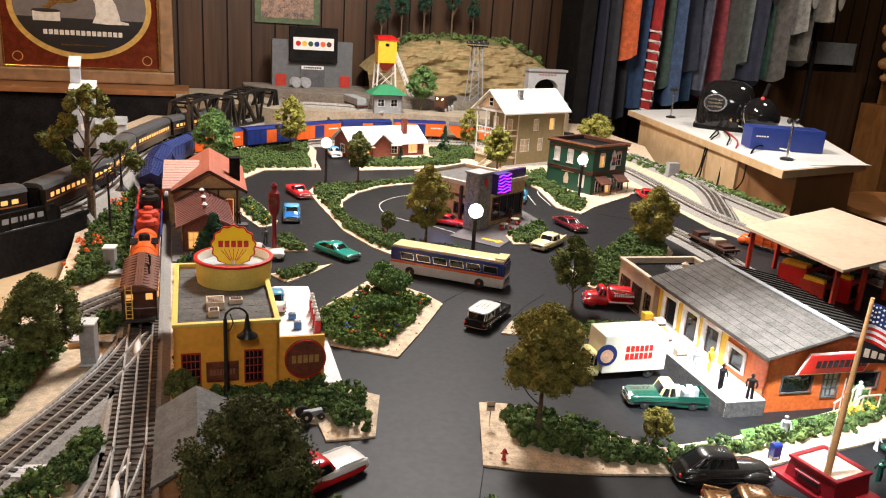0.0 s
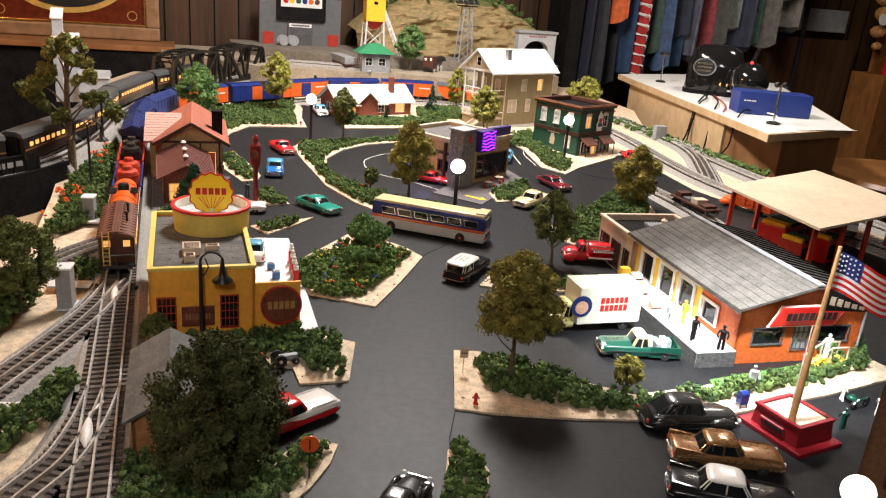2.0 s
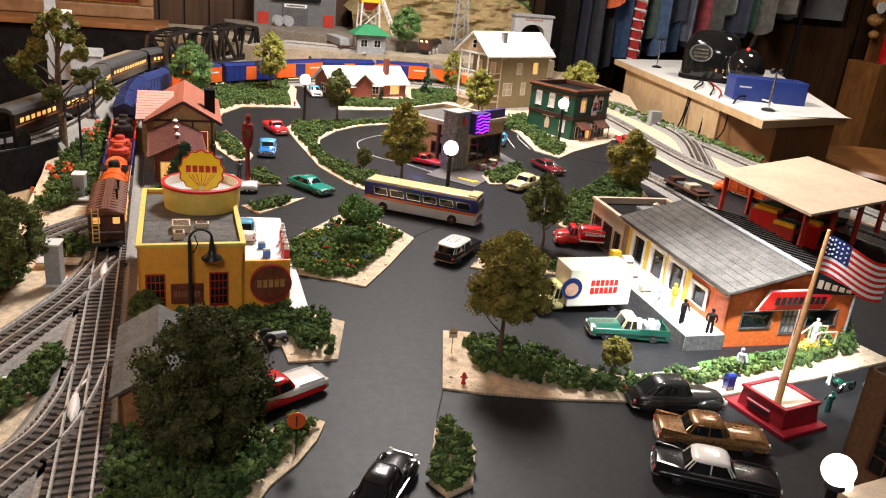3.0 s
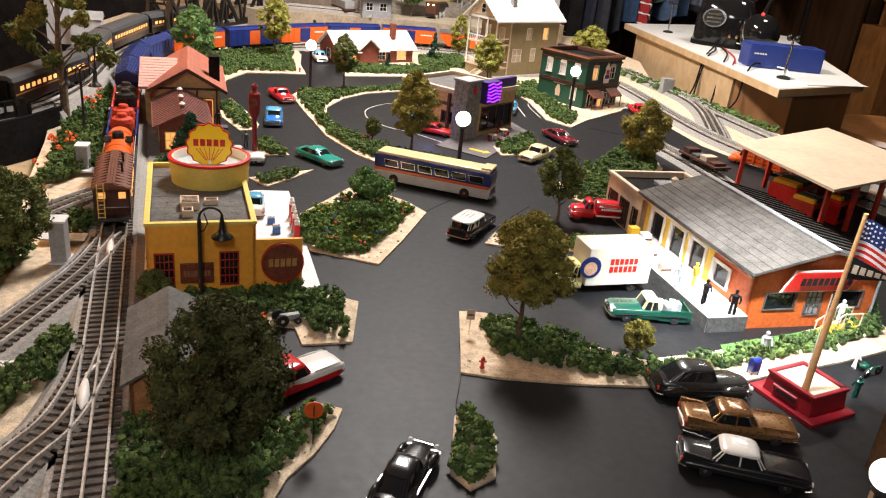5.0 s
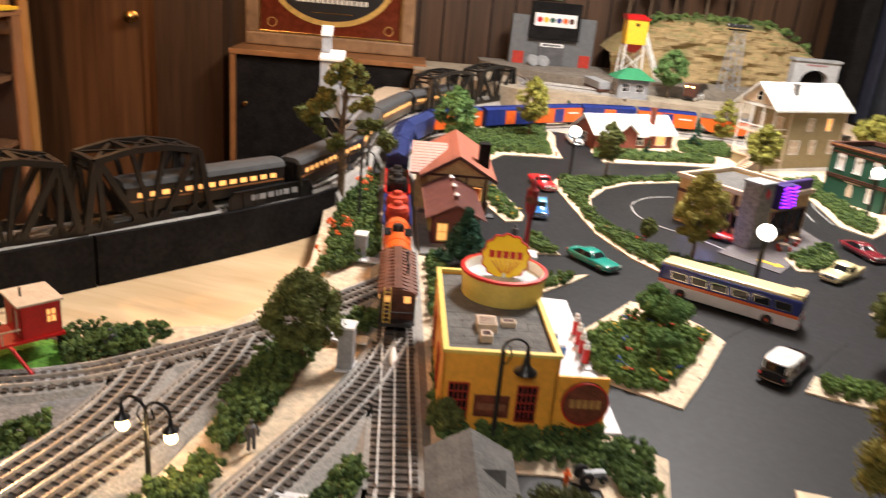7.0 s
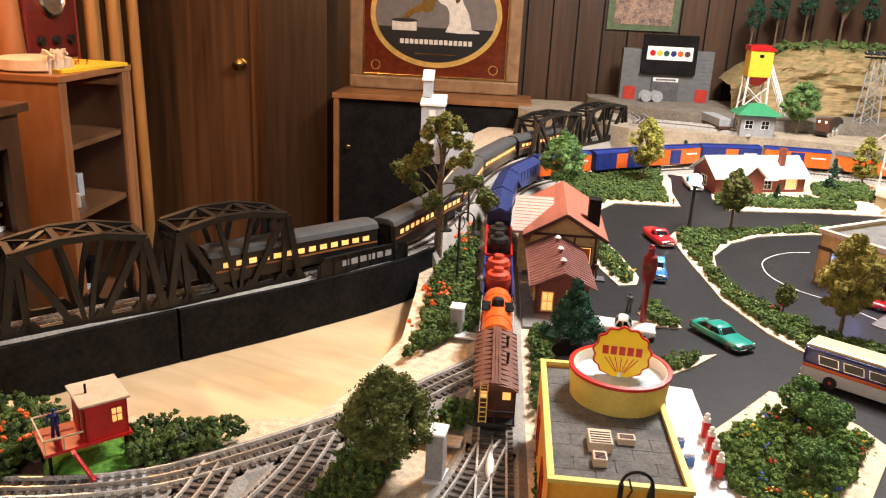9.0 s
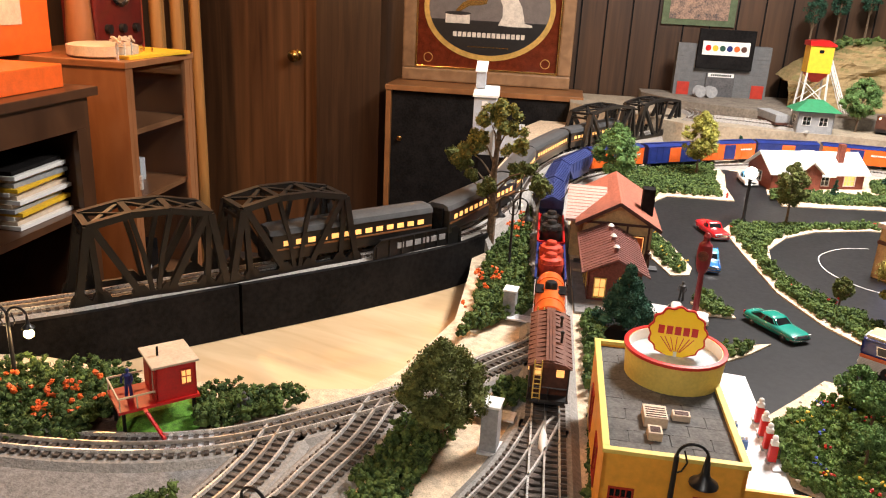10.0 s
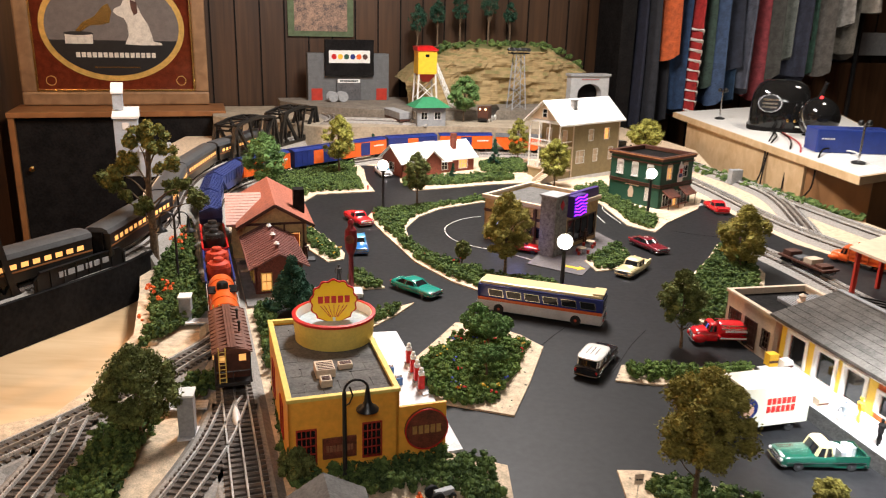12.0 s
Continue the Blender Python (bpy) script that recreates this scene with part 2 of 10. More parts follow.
def tube(pts, r, n=6, bm=None, taper=1.0):
    bm = bm or bmesh.new()
    pts = [Vector(p) for p in pts]
    rings = []
    for i, p in enumerate(pts):
        d = (pts[min(i + 1, len(pts) - 1)] - pts[max(i - 1, 0)]).normalized()
        a = d.orthogonal().normalized()
        if i and rings:
            a = (prev - d * prev.dot(d)).normalized()
        prev = a
        b = d.cross(a)
        rr = r * (1 + (taper - 1) * i / max(1, len(pts) - 1))
        rings.append([p + (a * math.cos(2 * math.pi * k / n) + b * math.sin(2 * math.pi * k / n)) * rr for k in range(n)])
    return loft(rings, bm)


def bar(p, q, w, bm=None, h=None):
    """A square bar from p to q."""
    bm = bm or bmesh.new()
    p, q = Vector(p), Vector(q)
    d = q - p
    m = Matrix.Translation((p + q) / 2) @ d.to_track_quat("X", "Z").to_matrix().to_4x4() @ Matrix.Diagonal((d.length, w, h or w, 1))
    bmesh.ops.create_cube(bm, size=1, matrix=m)
    return bm


def arrays(name, verts, faces, material, parent=None, smooth=False):
    me = bpy.data.meshes.new(name)
    me.from_pydata(verts, [], faces)
    if smooth:
        me.polygons.foreach_set("use_smooth", [True] * len(me.polygons))
    me.materials.append(material)
    ob = new(name, me)
    if parent is not None:
        ob.parent = parent
    return ob


def inside(p, poly):
    x, y = p
    hit = False
    for (x0, y0), (x1, y1) in zip(poly, poly[1:] + poly[:1]):
        if (y0 > y) != (y1 > y) and x < (x1 - x0) * (y - y0) / (y1 - y0) + x0:
            hit = not hit
    return hit


def edge_gap(p, poly):
    p = Vector(p)
    best = 9.0
    for a, b in zip(poly, poly[1:] + poly[:1]):
        a, b = Vector(a), Vector(b)
        t = max(0, min(1, (p - a).dot(b - a) / max(1e-9, (b - a).length_squared)))
        best = min(best, (p - a - (b - a) * t).length)
    return best


def _ico(sub):
    bm = bmesh.new()
    bmesh.ops.create_icosphere(bm, subdivisions=sub, radius=1)
    v = np.array([q.co[:] for q in bm.verts])
    f = np.array([[q.index for q in g.verts] for g in bm.faces])
    bm.free()
    return v, f


ICO, ICO1 = _ico(2), _ico(1)
RNG = np.random.default_rng(7)


def clumps(name, places, material, parent=None, rough=0.36):
    """Lumps of foliage, each (x, y, z, radius), joined into one mesh."""
    v, f = ICO
    vs, fs = [], []
    for k, (x, y, z, r) in enumerate(places):
        d = 1 + rough * RNG.standard_normal(len(v)).clip(-1.6, 1.6)
        vs.append(v * d[:, None] * r * np.array([1, 1, 0.85]) + (x, y, z))
        fs.append(f + k * len(v))
    return arrays(name, np.concatenate(vs).tolist(), np.concatenate(fs).tolist(), material, parent)


def scatter(poly, step, margin=0.0, keep=1.0):
    xs, ys = [p[0] for p in poly], [p[1] for p in poly]
    out = []
    y = min(ys)
    while y < max(ys):
        x = min(xs)
        while x < max(xs):
            p = (x + RNG.uniform(-0.45, 0.45) * step, y + RNG.uniform(-0.45, 0.45) * step)
            if RNG.random() < keep and inside(p, poly) and (not margin or edge_gap(p, poly) > margin * RNG.uniform(0.6, 1.4)):
                out.append(p)
            x += step
        y += step
    return out


def leaves_on(places, per, leaf):
    """Small leaf quads standing off the lumps, each (x, y, z, radius)."""
    c = np.repeat(np.asarray(places), per, 0)
    n = len(c)
    d = RNG.standard_normal((n, 3))
    d[:, 2] = np.abs(d[:, 2]) * 1.1 - 0.25
    d /= np.linalg.norm(d, axis=1)[:, None]
    p = c[:, :3] + d * (c[:, 3] * RNG.uniform(0.85, 1.25, n))[:, None]
    a = RNG.standard_normal((n, 3))
    a /= np.linalg.norm(a, axis=1)[:, None]
    b = np.cross(a, d + 0.6 * RNG.standard_normal((n, 3)))
    b /= np.linalg.norm(b, axis=1)[:, None] + 1e-9
    q = leaf * RNG.uniform(0.6, 1.35, n)[:, None]
    return np.stack([p - a * q, p + b * q * 0.75, p + a * q, p - b * q * 0.75], 1).reshape(-1, 3)


def hedge(poly, label, margin=0.012, height=0.016, step=0.0098, material=None, keep=0.94, z0=0.004):
    ps = []
    for x, y in scatter(poly, step * 0.82, margin, keep):
        h = height * (0.30 + 0.75 * (0.5 + 0.5 * noise.noise(Vector((x * 30, y * 30, 0.3))))) * RNG.uniform(0.75, 1.25)
        r = RNG.uniform(0.0032, 0.0058)
        ps.append((x, y, z0 + max(h - r * 0.4, r * 0.45), r))
        if h > r * 1.6:
            ps.append((x + RNG.normal(0, 0.002), y + RNG.normal(0, 0.002), z0 + h * 0.42, r * 1.1))
    v, f = ICO1
    vs = [v * (1 + 0.22 * RNG.standard_normal(len(v)).clip(-1.5, 1.5))[:, None] * r * 0.95 + (x, y, z) for x, y, z, r in ps]
    faces = [g for k in range(len(ps)) for g in (f + k * len(v)).tolist()]
    base = len(ps) * len(v)
    lv = leaves_on(ps, 17, 0.00155)
    faces += (np.arange(len(lv)).reshape(-1, 4) + base).tolist()
    ob = arrays("hedge", np.concatenate(vs + [lv]).tolist(), faces, material or HEDGE)
    return tagged(ob, label, "hedge", "", "stuff")

# ---- the room ----
def rbox(name, u0, u1, v0, v1, z0, z1, material, label="", category="", bevel=0.0, kind="structure"):
    ob = part(name, box(u0, u1, v0, v1, z0, z1, bevel), material)
    ob.matrix_world = pose(0, 0, 0, 0, 0, 19)
    return tagged(ob, label, category, "", kind)


UL, UR, VB, VN = -1.95, 5.2, 4.15, -2.6
rbox("floor", UL, UR, VN, VB, FLOOR - 0.1, FLOOR, CARPET, "dark brown carpet floor of the room", "floor")
rbox("ceiling", UL, UR, VN, VB, CEIL, CEIL + 0.1, CEILM, "plain off-white ceiling", "ceiling")
rbox("wall_north", UL, UR, VB + 0.004, VB + 0.12, FLOOR, CEIL, PANEL, "dark brown wood-panelled back wall", "wall")
rbox("wall_west", UL - 0.12, UL, VN, VB, FLOOR, CEIL, PANEL, "dark brown wood-panelled side wall", "wall")
rbox("wall_east", UR, UR + 0.12, VN, VB, FLOOR, CEIL, PANEL, "dark wood-panelled wall at the far side", "wall")
rbox("wall_south", UL, UR, VN - 0.12, VN, FLOOR, CEIL, PANEL, "dark wood-panelled wall behind the viewer", "wall")

# ---- the layout's table ----
LAYOUT = [(-1.35, 0.2), (1.35, 0.2), (1.2, 1.6), (1.0, 2.5), uv(1.78, 2.75), uv(2.0, 3.2), uv(2.05, 4.1), uv(-0.05, 4.1), uv(-0.25, 3.4), (-1.22, 3.0), (-1.12, 2.55), (-0.96, 2.1), (-0.845, 1.86), (-0.78, 1.7), (-0.707, 1.5), (-0.69, 1.3), (-0.70, 1.225), (-0.79, 1.165), (-0.95, 1.10), (-1.12, 1.06), (-1.35, 0.95)]
table = thing("ground", 0, 0, 0, 0, "sand-coloured layout table top with painted scenery", "ground", "", "structure")
part("table_top", prism(LAYOUT, -0.045, 0.0), SAND, table)
for x, y in ((-1.1, 0.5), (1.1, 0.5), (0.9, 2.3), (-0.8, 2.5), uv(0.3, 3.9), uv(1.8, 3.9)):
    part("leg", box(x - 0.04, x + 0.04, y - 0.04, y + 0.04, FLOOR, -0.046), TRIMWOOD, table)
plyb = part("board", prism([(-1.7, 0.7), (-1.30, 0.93), (-1.11, 1.065), (-0.94, 1.105), (-0.78, 1.17), (-0.69, 1.23), (-0.68, 1.3), (-0.695, 1.5), (-0.77, 1.7), (-0.83, 1.88), (-0.92, 2.0), (-1.35, 1.1), (-1.75, 0.8)], -0.075, -0.05), PLY)
tagged(plyb, "bare pale plywood board beside the tracks", "board")

ROADPOLY = [(-0.10, 0.25), (1.30, 0.25), (1.1, 1.5), (0.70, 2.22), (0.64, 2.5), (0.60, 2.72), (0.50, 2.90), (0.30, 2.95), (0.02, 2.88), (-0.10, 2.84), (-0.30, 2.74), (-0.36, 2.80), (-0.40, 3.06), (-0.53, 3.08), (-0.515, 2.92), (-0.62, 2.62), (-0.645, 2.45), (-0.60, 2.25), (-0.52, 1.98), (-0.50, 1.62), (-0.45, 1.45), (-0.40, 1.30), (-0.34, 1.12), (-0.25, 0.85), (-0.14, 0.55)]
road = part("road", prism(ROADPOLY, 0.0, 0.0022), ROAD)
tagged(road, "dark grey painted asphalt streets of the model town", "road", "", "structure")
# hairline joints in the street boards
for pts in (((0.06, 0.98), (0.055, 1.05), (0.057, 1.10), (0.06, 1.14)), ((-0.008, 1.511), (0.02, 1.56), (0.045, 1.60)), ((0.10, 1.42), (0.15, 1.53), (0.19, 1.60)), ((0.058, 0.98), (0.052, 0.92), (0.055, 0.80)), ((0.41, 2.30), (0.47, 2.27), (0.54, 2.25)), ((-0.09, 0.70), (-0.07, 0.69), (-0.02, 0.66))):
    tagged(part("seam", tube([(x, y, 0.0022) for x, y in pts], 0.0007, 4), MATTEBLACK), "thin dark seam between street boards", "seam", "street seams", "structure")
# ---- islands of sand with hedges ----
ISLANDS = {
    "flower": [(-0.217, 1.44), (-0.184, 1.52), (-0.155, 1.596), (-0.098, 1.591), (-0.039, 1.549), (-0.004, 1.503), (-0.037, 1.365), (-0.066, 1.262), (-0.11, 1.274), (-0.174, 1.291), (-0.205, 1.36)],
    "yard": [(-0.335, 1.09), (-0.233, 1.15), (-0.175, 1.165), (-0.081, 1.135), (-0.075, 1.028), (-0.133, 1.010), (-0.150, 1.05), (-0.196, 1.053), (-0.27, 1.03), (-0.31, 1.02)],
    "front": [(-0.285, 0.835), (-0.191, 0.862), (-0.122, 0.863), (-0.103, 0.897), (-0.068, 0.888), (-0.071, 0.854), (-0.083, 0.813), (-0.102, 0.774), (-0.113, 0.72), (-0.14, 0.60), (-0.215, 0.62)],
    "strip": [(0.050, 0.893), (0.069, 0.912), (0.094, 0.863), (0.090, 0.801), (0.066, 0.780), (0.047, 0.800)],
    "long": [(0.055, 1.135), (0.09, 1.137), (0.115, 1.130), (0.175, 1.105), (0.217, 1.077), (0.286, 1.050), (0.38, 1.085), (0.50, 1.15), (0.66, 1.24), (0.70, 1.17), (0.56, 1.095), (0.42, 1.03), (0.35, 1.0), (0.288, 0.990), (0.204, 0.980), (0.102, 0.977), (0.057, 0.981)],
    "ring": [(-0.41, 2.328), (-0.346, 2.166), (-0.252, 1.944), (-0.167, 1.822), (-0.108, 1.768), (-0.02, 1.755), (0.07, 1.79), (0.05, 1.842), (-0.046, 1.869), (-0.131, 1.917), (-0.224, 2.012), (-0.279, 2.123), (-0.297, 2.226), (-0.272, 2.347), (-0.215, 2.45), (-0.10, 2.545), (-0.02, 2.585), (-0.03, 2.63), (-0.099, 2.61), (-0.19, 2.53), (-0.288, 2.46), (-0.357, 2.42), (-0.405, 2.375)],
    "west": [(-0.575, 2.15), (-0.535, 2.20), (-0.478, 2.105), (-0.419, 1.992), (-0.415, 1.946), (-0.446, 1.922), (-0.475, 1.965), (-0.52, 2.03)],
    "northwest": [(-0.60, 2.30), (-0.622, 2.449), (-0.598, 2.577), (-0.517, 2.612), (-0.429, 2.645), (-0.475, 2.80), (-0.506, 2.98), (-0.56, 3.12), (-0.66, 3.08), (-0.76, 2.93), (-0.80, 2.75), (-0.74, 2.45)],
    "pump_east": [(-0.385, 1.80), (-0.364, 1.868), (-0.302, 1.769), (-0.347, 1.752)],
    "pump_south": [(-0.345, 1.60), (-0.27, 1.661), (-0.237, 1.689), (-0.262, 1.63), (-0.301, 1.561)],
    "north": [(-0.31, 2.675), (-0.20, 2.73), (-0.078, 2.80), (0.03, 2.84), (0.10, 2.87), (0.08, 3.0), (-0.06, 3.12), (-0.23, 3.12), (-0.40, 3.06), (-0.345, 2.80)],
    "east": [(0.19, 2.70), (0.262, 2.585), (0.297, 2.335), (0.359, 2.275), (0.414, 2.377), (0.55, 2.56), (0.60, 2.70), (0.48, 2.92), (0.30, 2.98), (0.12, 2.92)],
    "small_east": [(0.135, 2.00), (0.236, 2.162), (0.253, 2.03), (0.221, 1.957), (0.150, 1.925)],
    "right": [(0.097, 1.385), (0.117, 1.442), (0.25, 1.445), (0.33, 1.46), (0.33, 1.40), (0.232, 1.388), (0.165, 1.376)],
    "corner": [(0.25, 1.75), (0.329, 1.873), (0.425, 2.036), (0.49, 2.175), (0.53, 2.15), (0.53, 1.95), (0.44, 1.72), (0.36, 1.60), (0.28, 1.66)],
}
for key, poly in ISLANDS.items():
    isl = part("pavement", prism(poly, 0.0023, 0.0052), SAND)
    tagged(isl, "pale sand-covered island beside the street", "island", "islands", "structure")
hedge([(-0.214, 1.405), (-0.185, 1.475), (-0.150, 1.525), (-0.110, 1.548), (-0.070, 1.535), (-0.024, 1.505), (-0.045, 1.425), (-0.068, 1.345), (-0.090, 1.288), (-0.130, 1.276), (-0.178, 1.292), (-0.208, 1.35)], "dark green lichen bushes on the flower island", 0.004, 0.021, material=BRIGHT_HEDGE)
hedge(ISLANDS["yard"], "dark green lichen hedge below the filling station", 0.016, 0.024)
hedge(ISLANDS["front"], "dark green lichen hedge in the near yard", 0.012, 0.024)
hedge(ISLANDS["strip"], "narrow strip of dark green hedge", 0.004, 0.022)
hedge([(0.075, 1.122), (0.12, 1.118), (0.18, 1.092), (0.222, 1.062), (0.288, 1.036), (0.385, 1.072), (0.505, 1.137), (0.655, 1.222), (0.67, 1.19), (0.55, 1.115), (0.41, 1.05), (0.30, 1.003), (0.22, 0.998), (0.13, 1.012), (0.10, 1.03)], "long dark green hedge beside the truck yard", 0.004, 0.022)
hedge(ISLANDS["ring"], "curved dark green hedge round the drive-in", 0.013, 0.020)
hedge(ISLANDS["west"], "small dark green hedge by the station", 0.012, 0.016)
hedge(ISLANDS["northwest"], "dark green hedge along the railway curve", 0.03, 0.022, keep=0.8)
hedge(ISLANDS["pump_east"], "small dark green hedge patch", 0.005, 0.018)
hedge(ISLANDS["pump_south"], "small dark green hedge patch", 0.005, 0.018)
hedge([(-0.35, 2.72), (-0.20, 2.765), (-0.05, 2.845), (0.03, 2.88), (0.02, 2.95), (-0.06, 2.96), (-0.28, 2.86), (-0.36, 2.84)], "dark green hedge before the brick house", 0.006, 0.020)
hedge([(0.20, 2.69), (0.272, 2.585), (0.307, 2.35), (0.359, 2.29), (0.40, 2.377), (0.395, 2.42), (0.29, 2.72), (0.20, 2.80)], "dark green hedge beside the green shop", 0.008, 0.022)
hedge(ISLANDS["small_east"], "dark green hedge beside the drive-in", 0.008, 0.020)
hedge([(-0.095, 3.00), (-0.105, 3.14), (-0.06, 3.22), (0.06, 3.25), (0.10, 3.06), (0.02, 3.00)], "dark green hedge beside the brick cottage", 0.006, 0.022)
hedge([(0.195, 2.72), (0.25, 2.80), (0.31, 2.86), (0.325, 2.78), (0.29, 2.60), (0.22, 2.60)], "dark green hedge between farm house and shop", 0.006, 0.022)
hedge(ISLANDS["right"], "green hedge strip beside the truck", 0.012, 0.020, material=BRIGHT_HEDGE)
hedge(ISLANDS["corner"], "dark green hedge along the side street", 0.014, 0.026)
hedge([(-0.40, 1.36), (-0.365, 1.25), (-0.335, 1.17), (-0.31, 1.09), (-0.27, 0.98), (-0.285, 0.97), (-0.345, 1.08), (-0.385, 1.2), (-0.43, 1.35)], "narrow dark green hedge between track and station", 0.001, 0.018)
hedge([(-0.50, 1.64), (-0.47, 1.55), (-0.43, 1.42), (-0.42, 1.36), (-0.44, 1.36), (-0.475, 1.47), (-0.53, 1.62)], "narrow dark green hedge behind the filling station", 0.001, 0.02)
hedge([(-0.60, 1.62), (-0.66, 1.40), (-0.69, 1.52), (-0.765, 1.72), (-0.80, 1.86), (-0.86, 2.05), (-0.93, 2.25), (-0.87, 2.25), (-0.77, 2.0), (-0.70, 1.8)], "dark green hedge between the tracks with orange blooms", 0.004, 0.026)
hedge([(-0.50, 1.36), (-0.535, 1.34), (-0.56, 1.26), (-0.53, 1.25), (-0.50, 1.30)], "dark green hedge at the switch", 0.002, 0.024)
hedge([(-0.545, 1.20), (-0.60, 1.24), (-0.61, 1.17), (-0.60, 1.05), (-0.56, 0.95), (-0.52, 0.95), (-0.53, 1.08)], "dark green hedge between the tracks", 0.002, 0.026)
hedge([(-0.41, 1.00), (-0.385, 0.97), (-0.37, 0.90), (-0.40, 0.80), (-0.45, 0.70), (-0.46, 0.75), (-0.42, 0.90)], "dark green hedge inside the track fork", 0.002, 0.024)
hedge([(-0.80, 0.83), (-0.735, 0.93), (-0.715, 0.90), (-0.73, 0.78), (-0.80, 0.72)], "dark green bushes between the yard tracks", 0.004, 0.022)
hedge([(-0.56, 0.93), (-0.52, 0.93), (-0.50, 0.80), (-0.53, 0.6), (-0.6, 0.6), (-0.58, 0.8)], "dark green hedge between the near tracks", 0.004, 0.022)
tagged(part("soil", prism([(-0.99, 0.90), (-0.90, 0.90), (-0.80, 0.965), (-0.795, 1.03), (-0.85, 1.10), (-0.95, 1.07), (-1.10, 1.00), (-1.15, 0.88)], 0.0004, 0.0034), mat("dark_soil", (0.085, 0.042, 0.026), 0.9, var=0.35, size=0.02, bump=0.5, bsize=0.003)), "dark brown soil round the red cabin", "soil", "", "structure")
hedge([(-1.28, 0.93), (-1.12, 1.00), (-1.057, 1.030), (-1.00, 1.078), (-0.93, 1.07), (-0.910, 1.00), (-0.896, 0.925), (-0.966, 0.892), (-1.10, 0.872), (-1.25, 0.85)], "dark green hedge with orange blooms beside the red cabin", 0.004, 0.032)
hedge([(-0.811, 1.019), (-0.84, 1.055), (-0.87, 1.085), (-0.832, 1.119), (-0.778, 1.145), (-0.733, 1.157), (-0.742, 1.090), (-0.781, 1.030)], "dark green hedge behind the red cabin", 0.004, 0.032)

# ---- tracks ----
def smooth_line(pts, step=0.006):
    """A curve through the points, sampled at even steps."""
    P = [Vector((*p, 0.0)) if len(p) == 2 else Vector(p) for p in pts]
    P = [P[0] * 2 - P[1]] + P + [P[-1] * 2 - P[-2]]
    out = []
    for i in range(1, len(P) - 2):
        a, b, c, d = P[i - 1 : i + 3]
        k = max(2, int((c - b).length / step))
        for j in range(k):
            t = j / k
            out.append(0.5 * (2 * b + (c - a) * t + (2 * a - 5 * b + 4 * c - d) * t * t + (3 * b - a - 3 * c + d) * t ** 3))
    out.append(P[-2])
    return out


def along(line, s):
    """Place and heading s metres along a line."""
    for p, q in zip(line, line[1:]):
        d = (q - p).length
        if s <= d:
            return p + (q - p) * (s / max(d, 1e-9)), math.degrees(math.atan2(q.y - p.y, q.x - p.x))
        s -= d
    p, q = line[-2], line[-1]
    return q + (q - p).normalized() * s, math.degrees(math.atan2(q.y - p.y, q.x - p.x))


def length(line):
    return sum((q - p).length for p, q in zip(line, line[1:]))


def sweep(line, section, bm=None):
    rings = []
    for i, p in enumerate(line):
        d = (line[min(i + 1, len(line) - 1)] - line[max(i - 1, 0)]).normalized()
        side = Vector((-d.y, d.x, 0)).normalized()
        rings.append([p + side * a + Vector((0, 0, b)) for a, b in section])
    return loft(rings, bm)


TIE_MESH = {}


def track(pts, label, z=0.0, bed=True, single=0, half=0.0172):
    """Three-rail track: rails, gravel bed and ties. single: how many of the ties are objects of their own."""
    line = [p + Vector((0, 0, z)) for p in smooth_line(pts)]
    tr = thing("railway_track", 0, 0, 0, 0, label, "track", "tracks", "structure")
    if bed:
        part("roadbed", sweep(line, [(-0.043, 0.0), (0.043, 0.0), (0.032, 0.0092), (-0.032, 0.0092)]), GRAVEL, tr)
    for o in (-half, 0, half):
        part("rail", sweep(line, [(o - 0.0014, 0.0120), (o + 0.0014, 0.0120), (o + 0.0011, 0.0168), (o - 0.0011, 0.0168)]), STEEL if o else DKRAIL, tr, "" if o else "darker middle rail")
    if "t" not in TIE_MESH:
        b = box(-0.0028, 0.0028, -0.0255, 0.0255, 0.0072, 0.0124, 0.0005)
        me = bpy.data.meshes.new("tie")
        b.to_mesh(me)
        b.free()
        me.materials.append(TIE)
        TIE_MESH["t"] = me
    total, s, k = length(line), 0.004, 0
    rest = bmesh.new()
    while s < total:
        p, h = along(line, s)
        m = pose(p.x, p.y, p.z, 0, 0, h)
        if k < single:
            ob = new("tie", TIE_MESH["t"])
            ob.parent, ob.matrix_basis = tr, m
        else:
            bmesh.ops.create_cube(rest, size=1, matrix=m @ pose(0, 0, 0.0098) @ Matrix.Diagonal((0.0056, 0.051, 0.0052, 1)))
        s += 0.0118
        k += 1
    if len(rest.verts):
        tagged(part("ties", rest, TIE, tr), kind="stuff")
    else:
        rest.free()
    return line


DKRAIL = mat("middle_rail", (0.62, 0.58, 0.53), 0.4, 0.6, var=0.2)
MAIN = [(0.03, 0.0), (-0.147, 0.40), (-0.2925, 0.80), (-0.3868, 1.06), (-0.4650, 1.2755), (-0.5450, 1.495), (-0.6180, 1.697), (-0.6925, 1.901), (-0.775, 2.13), (-0.845, 2.36), (-0.868, 2.55), (-0.835, 2.72), (-0.755, 2.84), (-0.655, 2.97), (-0.55, 3.11), (-0.42, 3.24), (-0.25, 3.33), (-0.06, 3.375), (0.12, 3.38), (0.30, 3.36), (0.45, 3.28), (0.55, 3.17), (0.62, 3.02), (0.668, 2.80), (0.705, 2.55), (0.760, 2.30), (0.85, 2.08), (0.97, 1.85), (1.10, 1.60)]
MAIN_LINE = track(MAIN, "three-rail model track on grey gravel, running past the station", single=150)
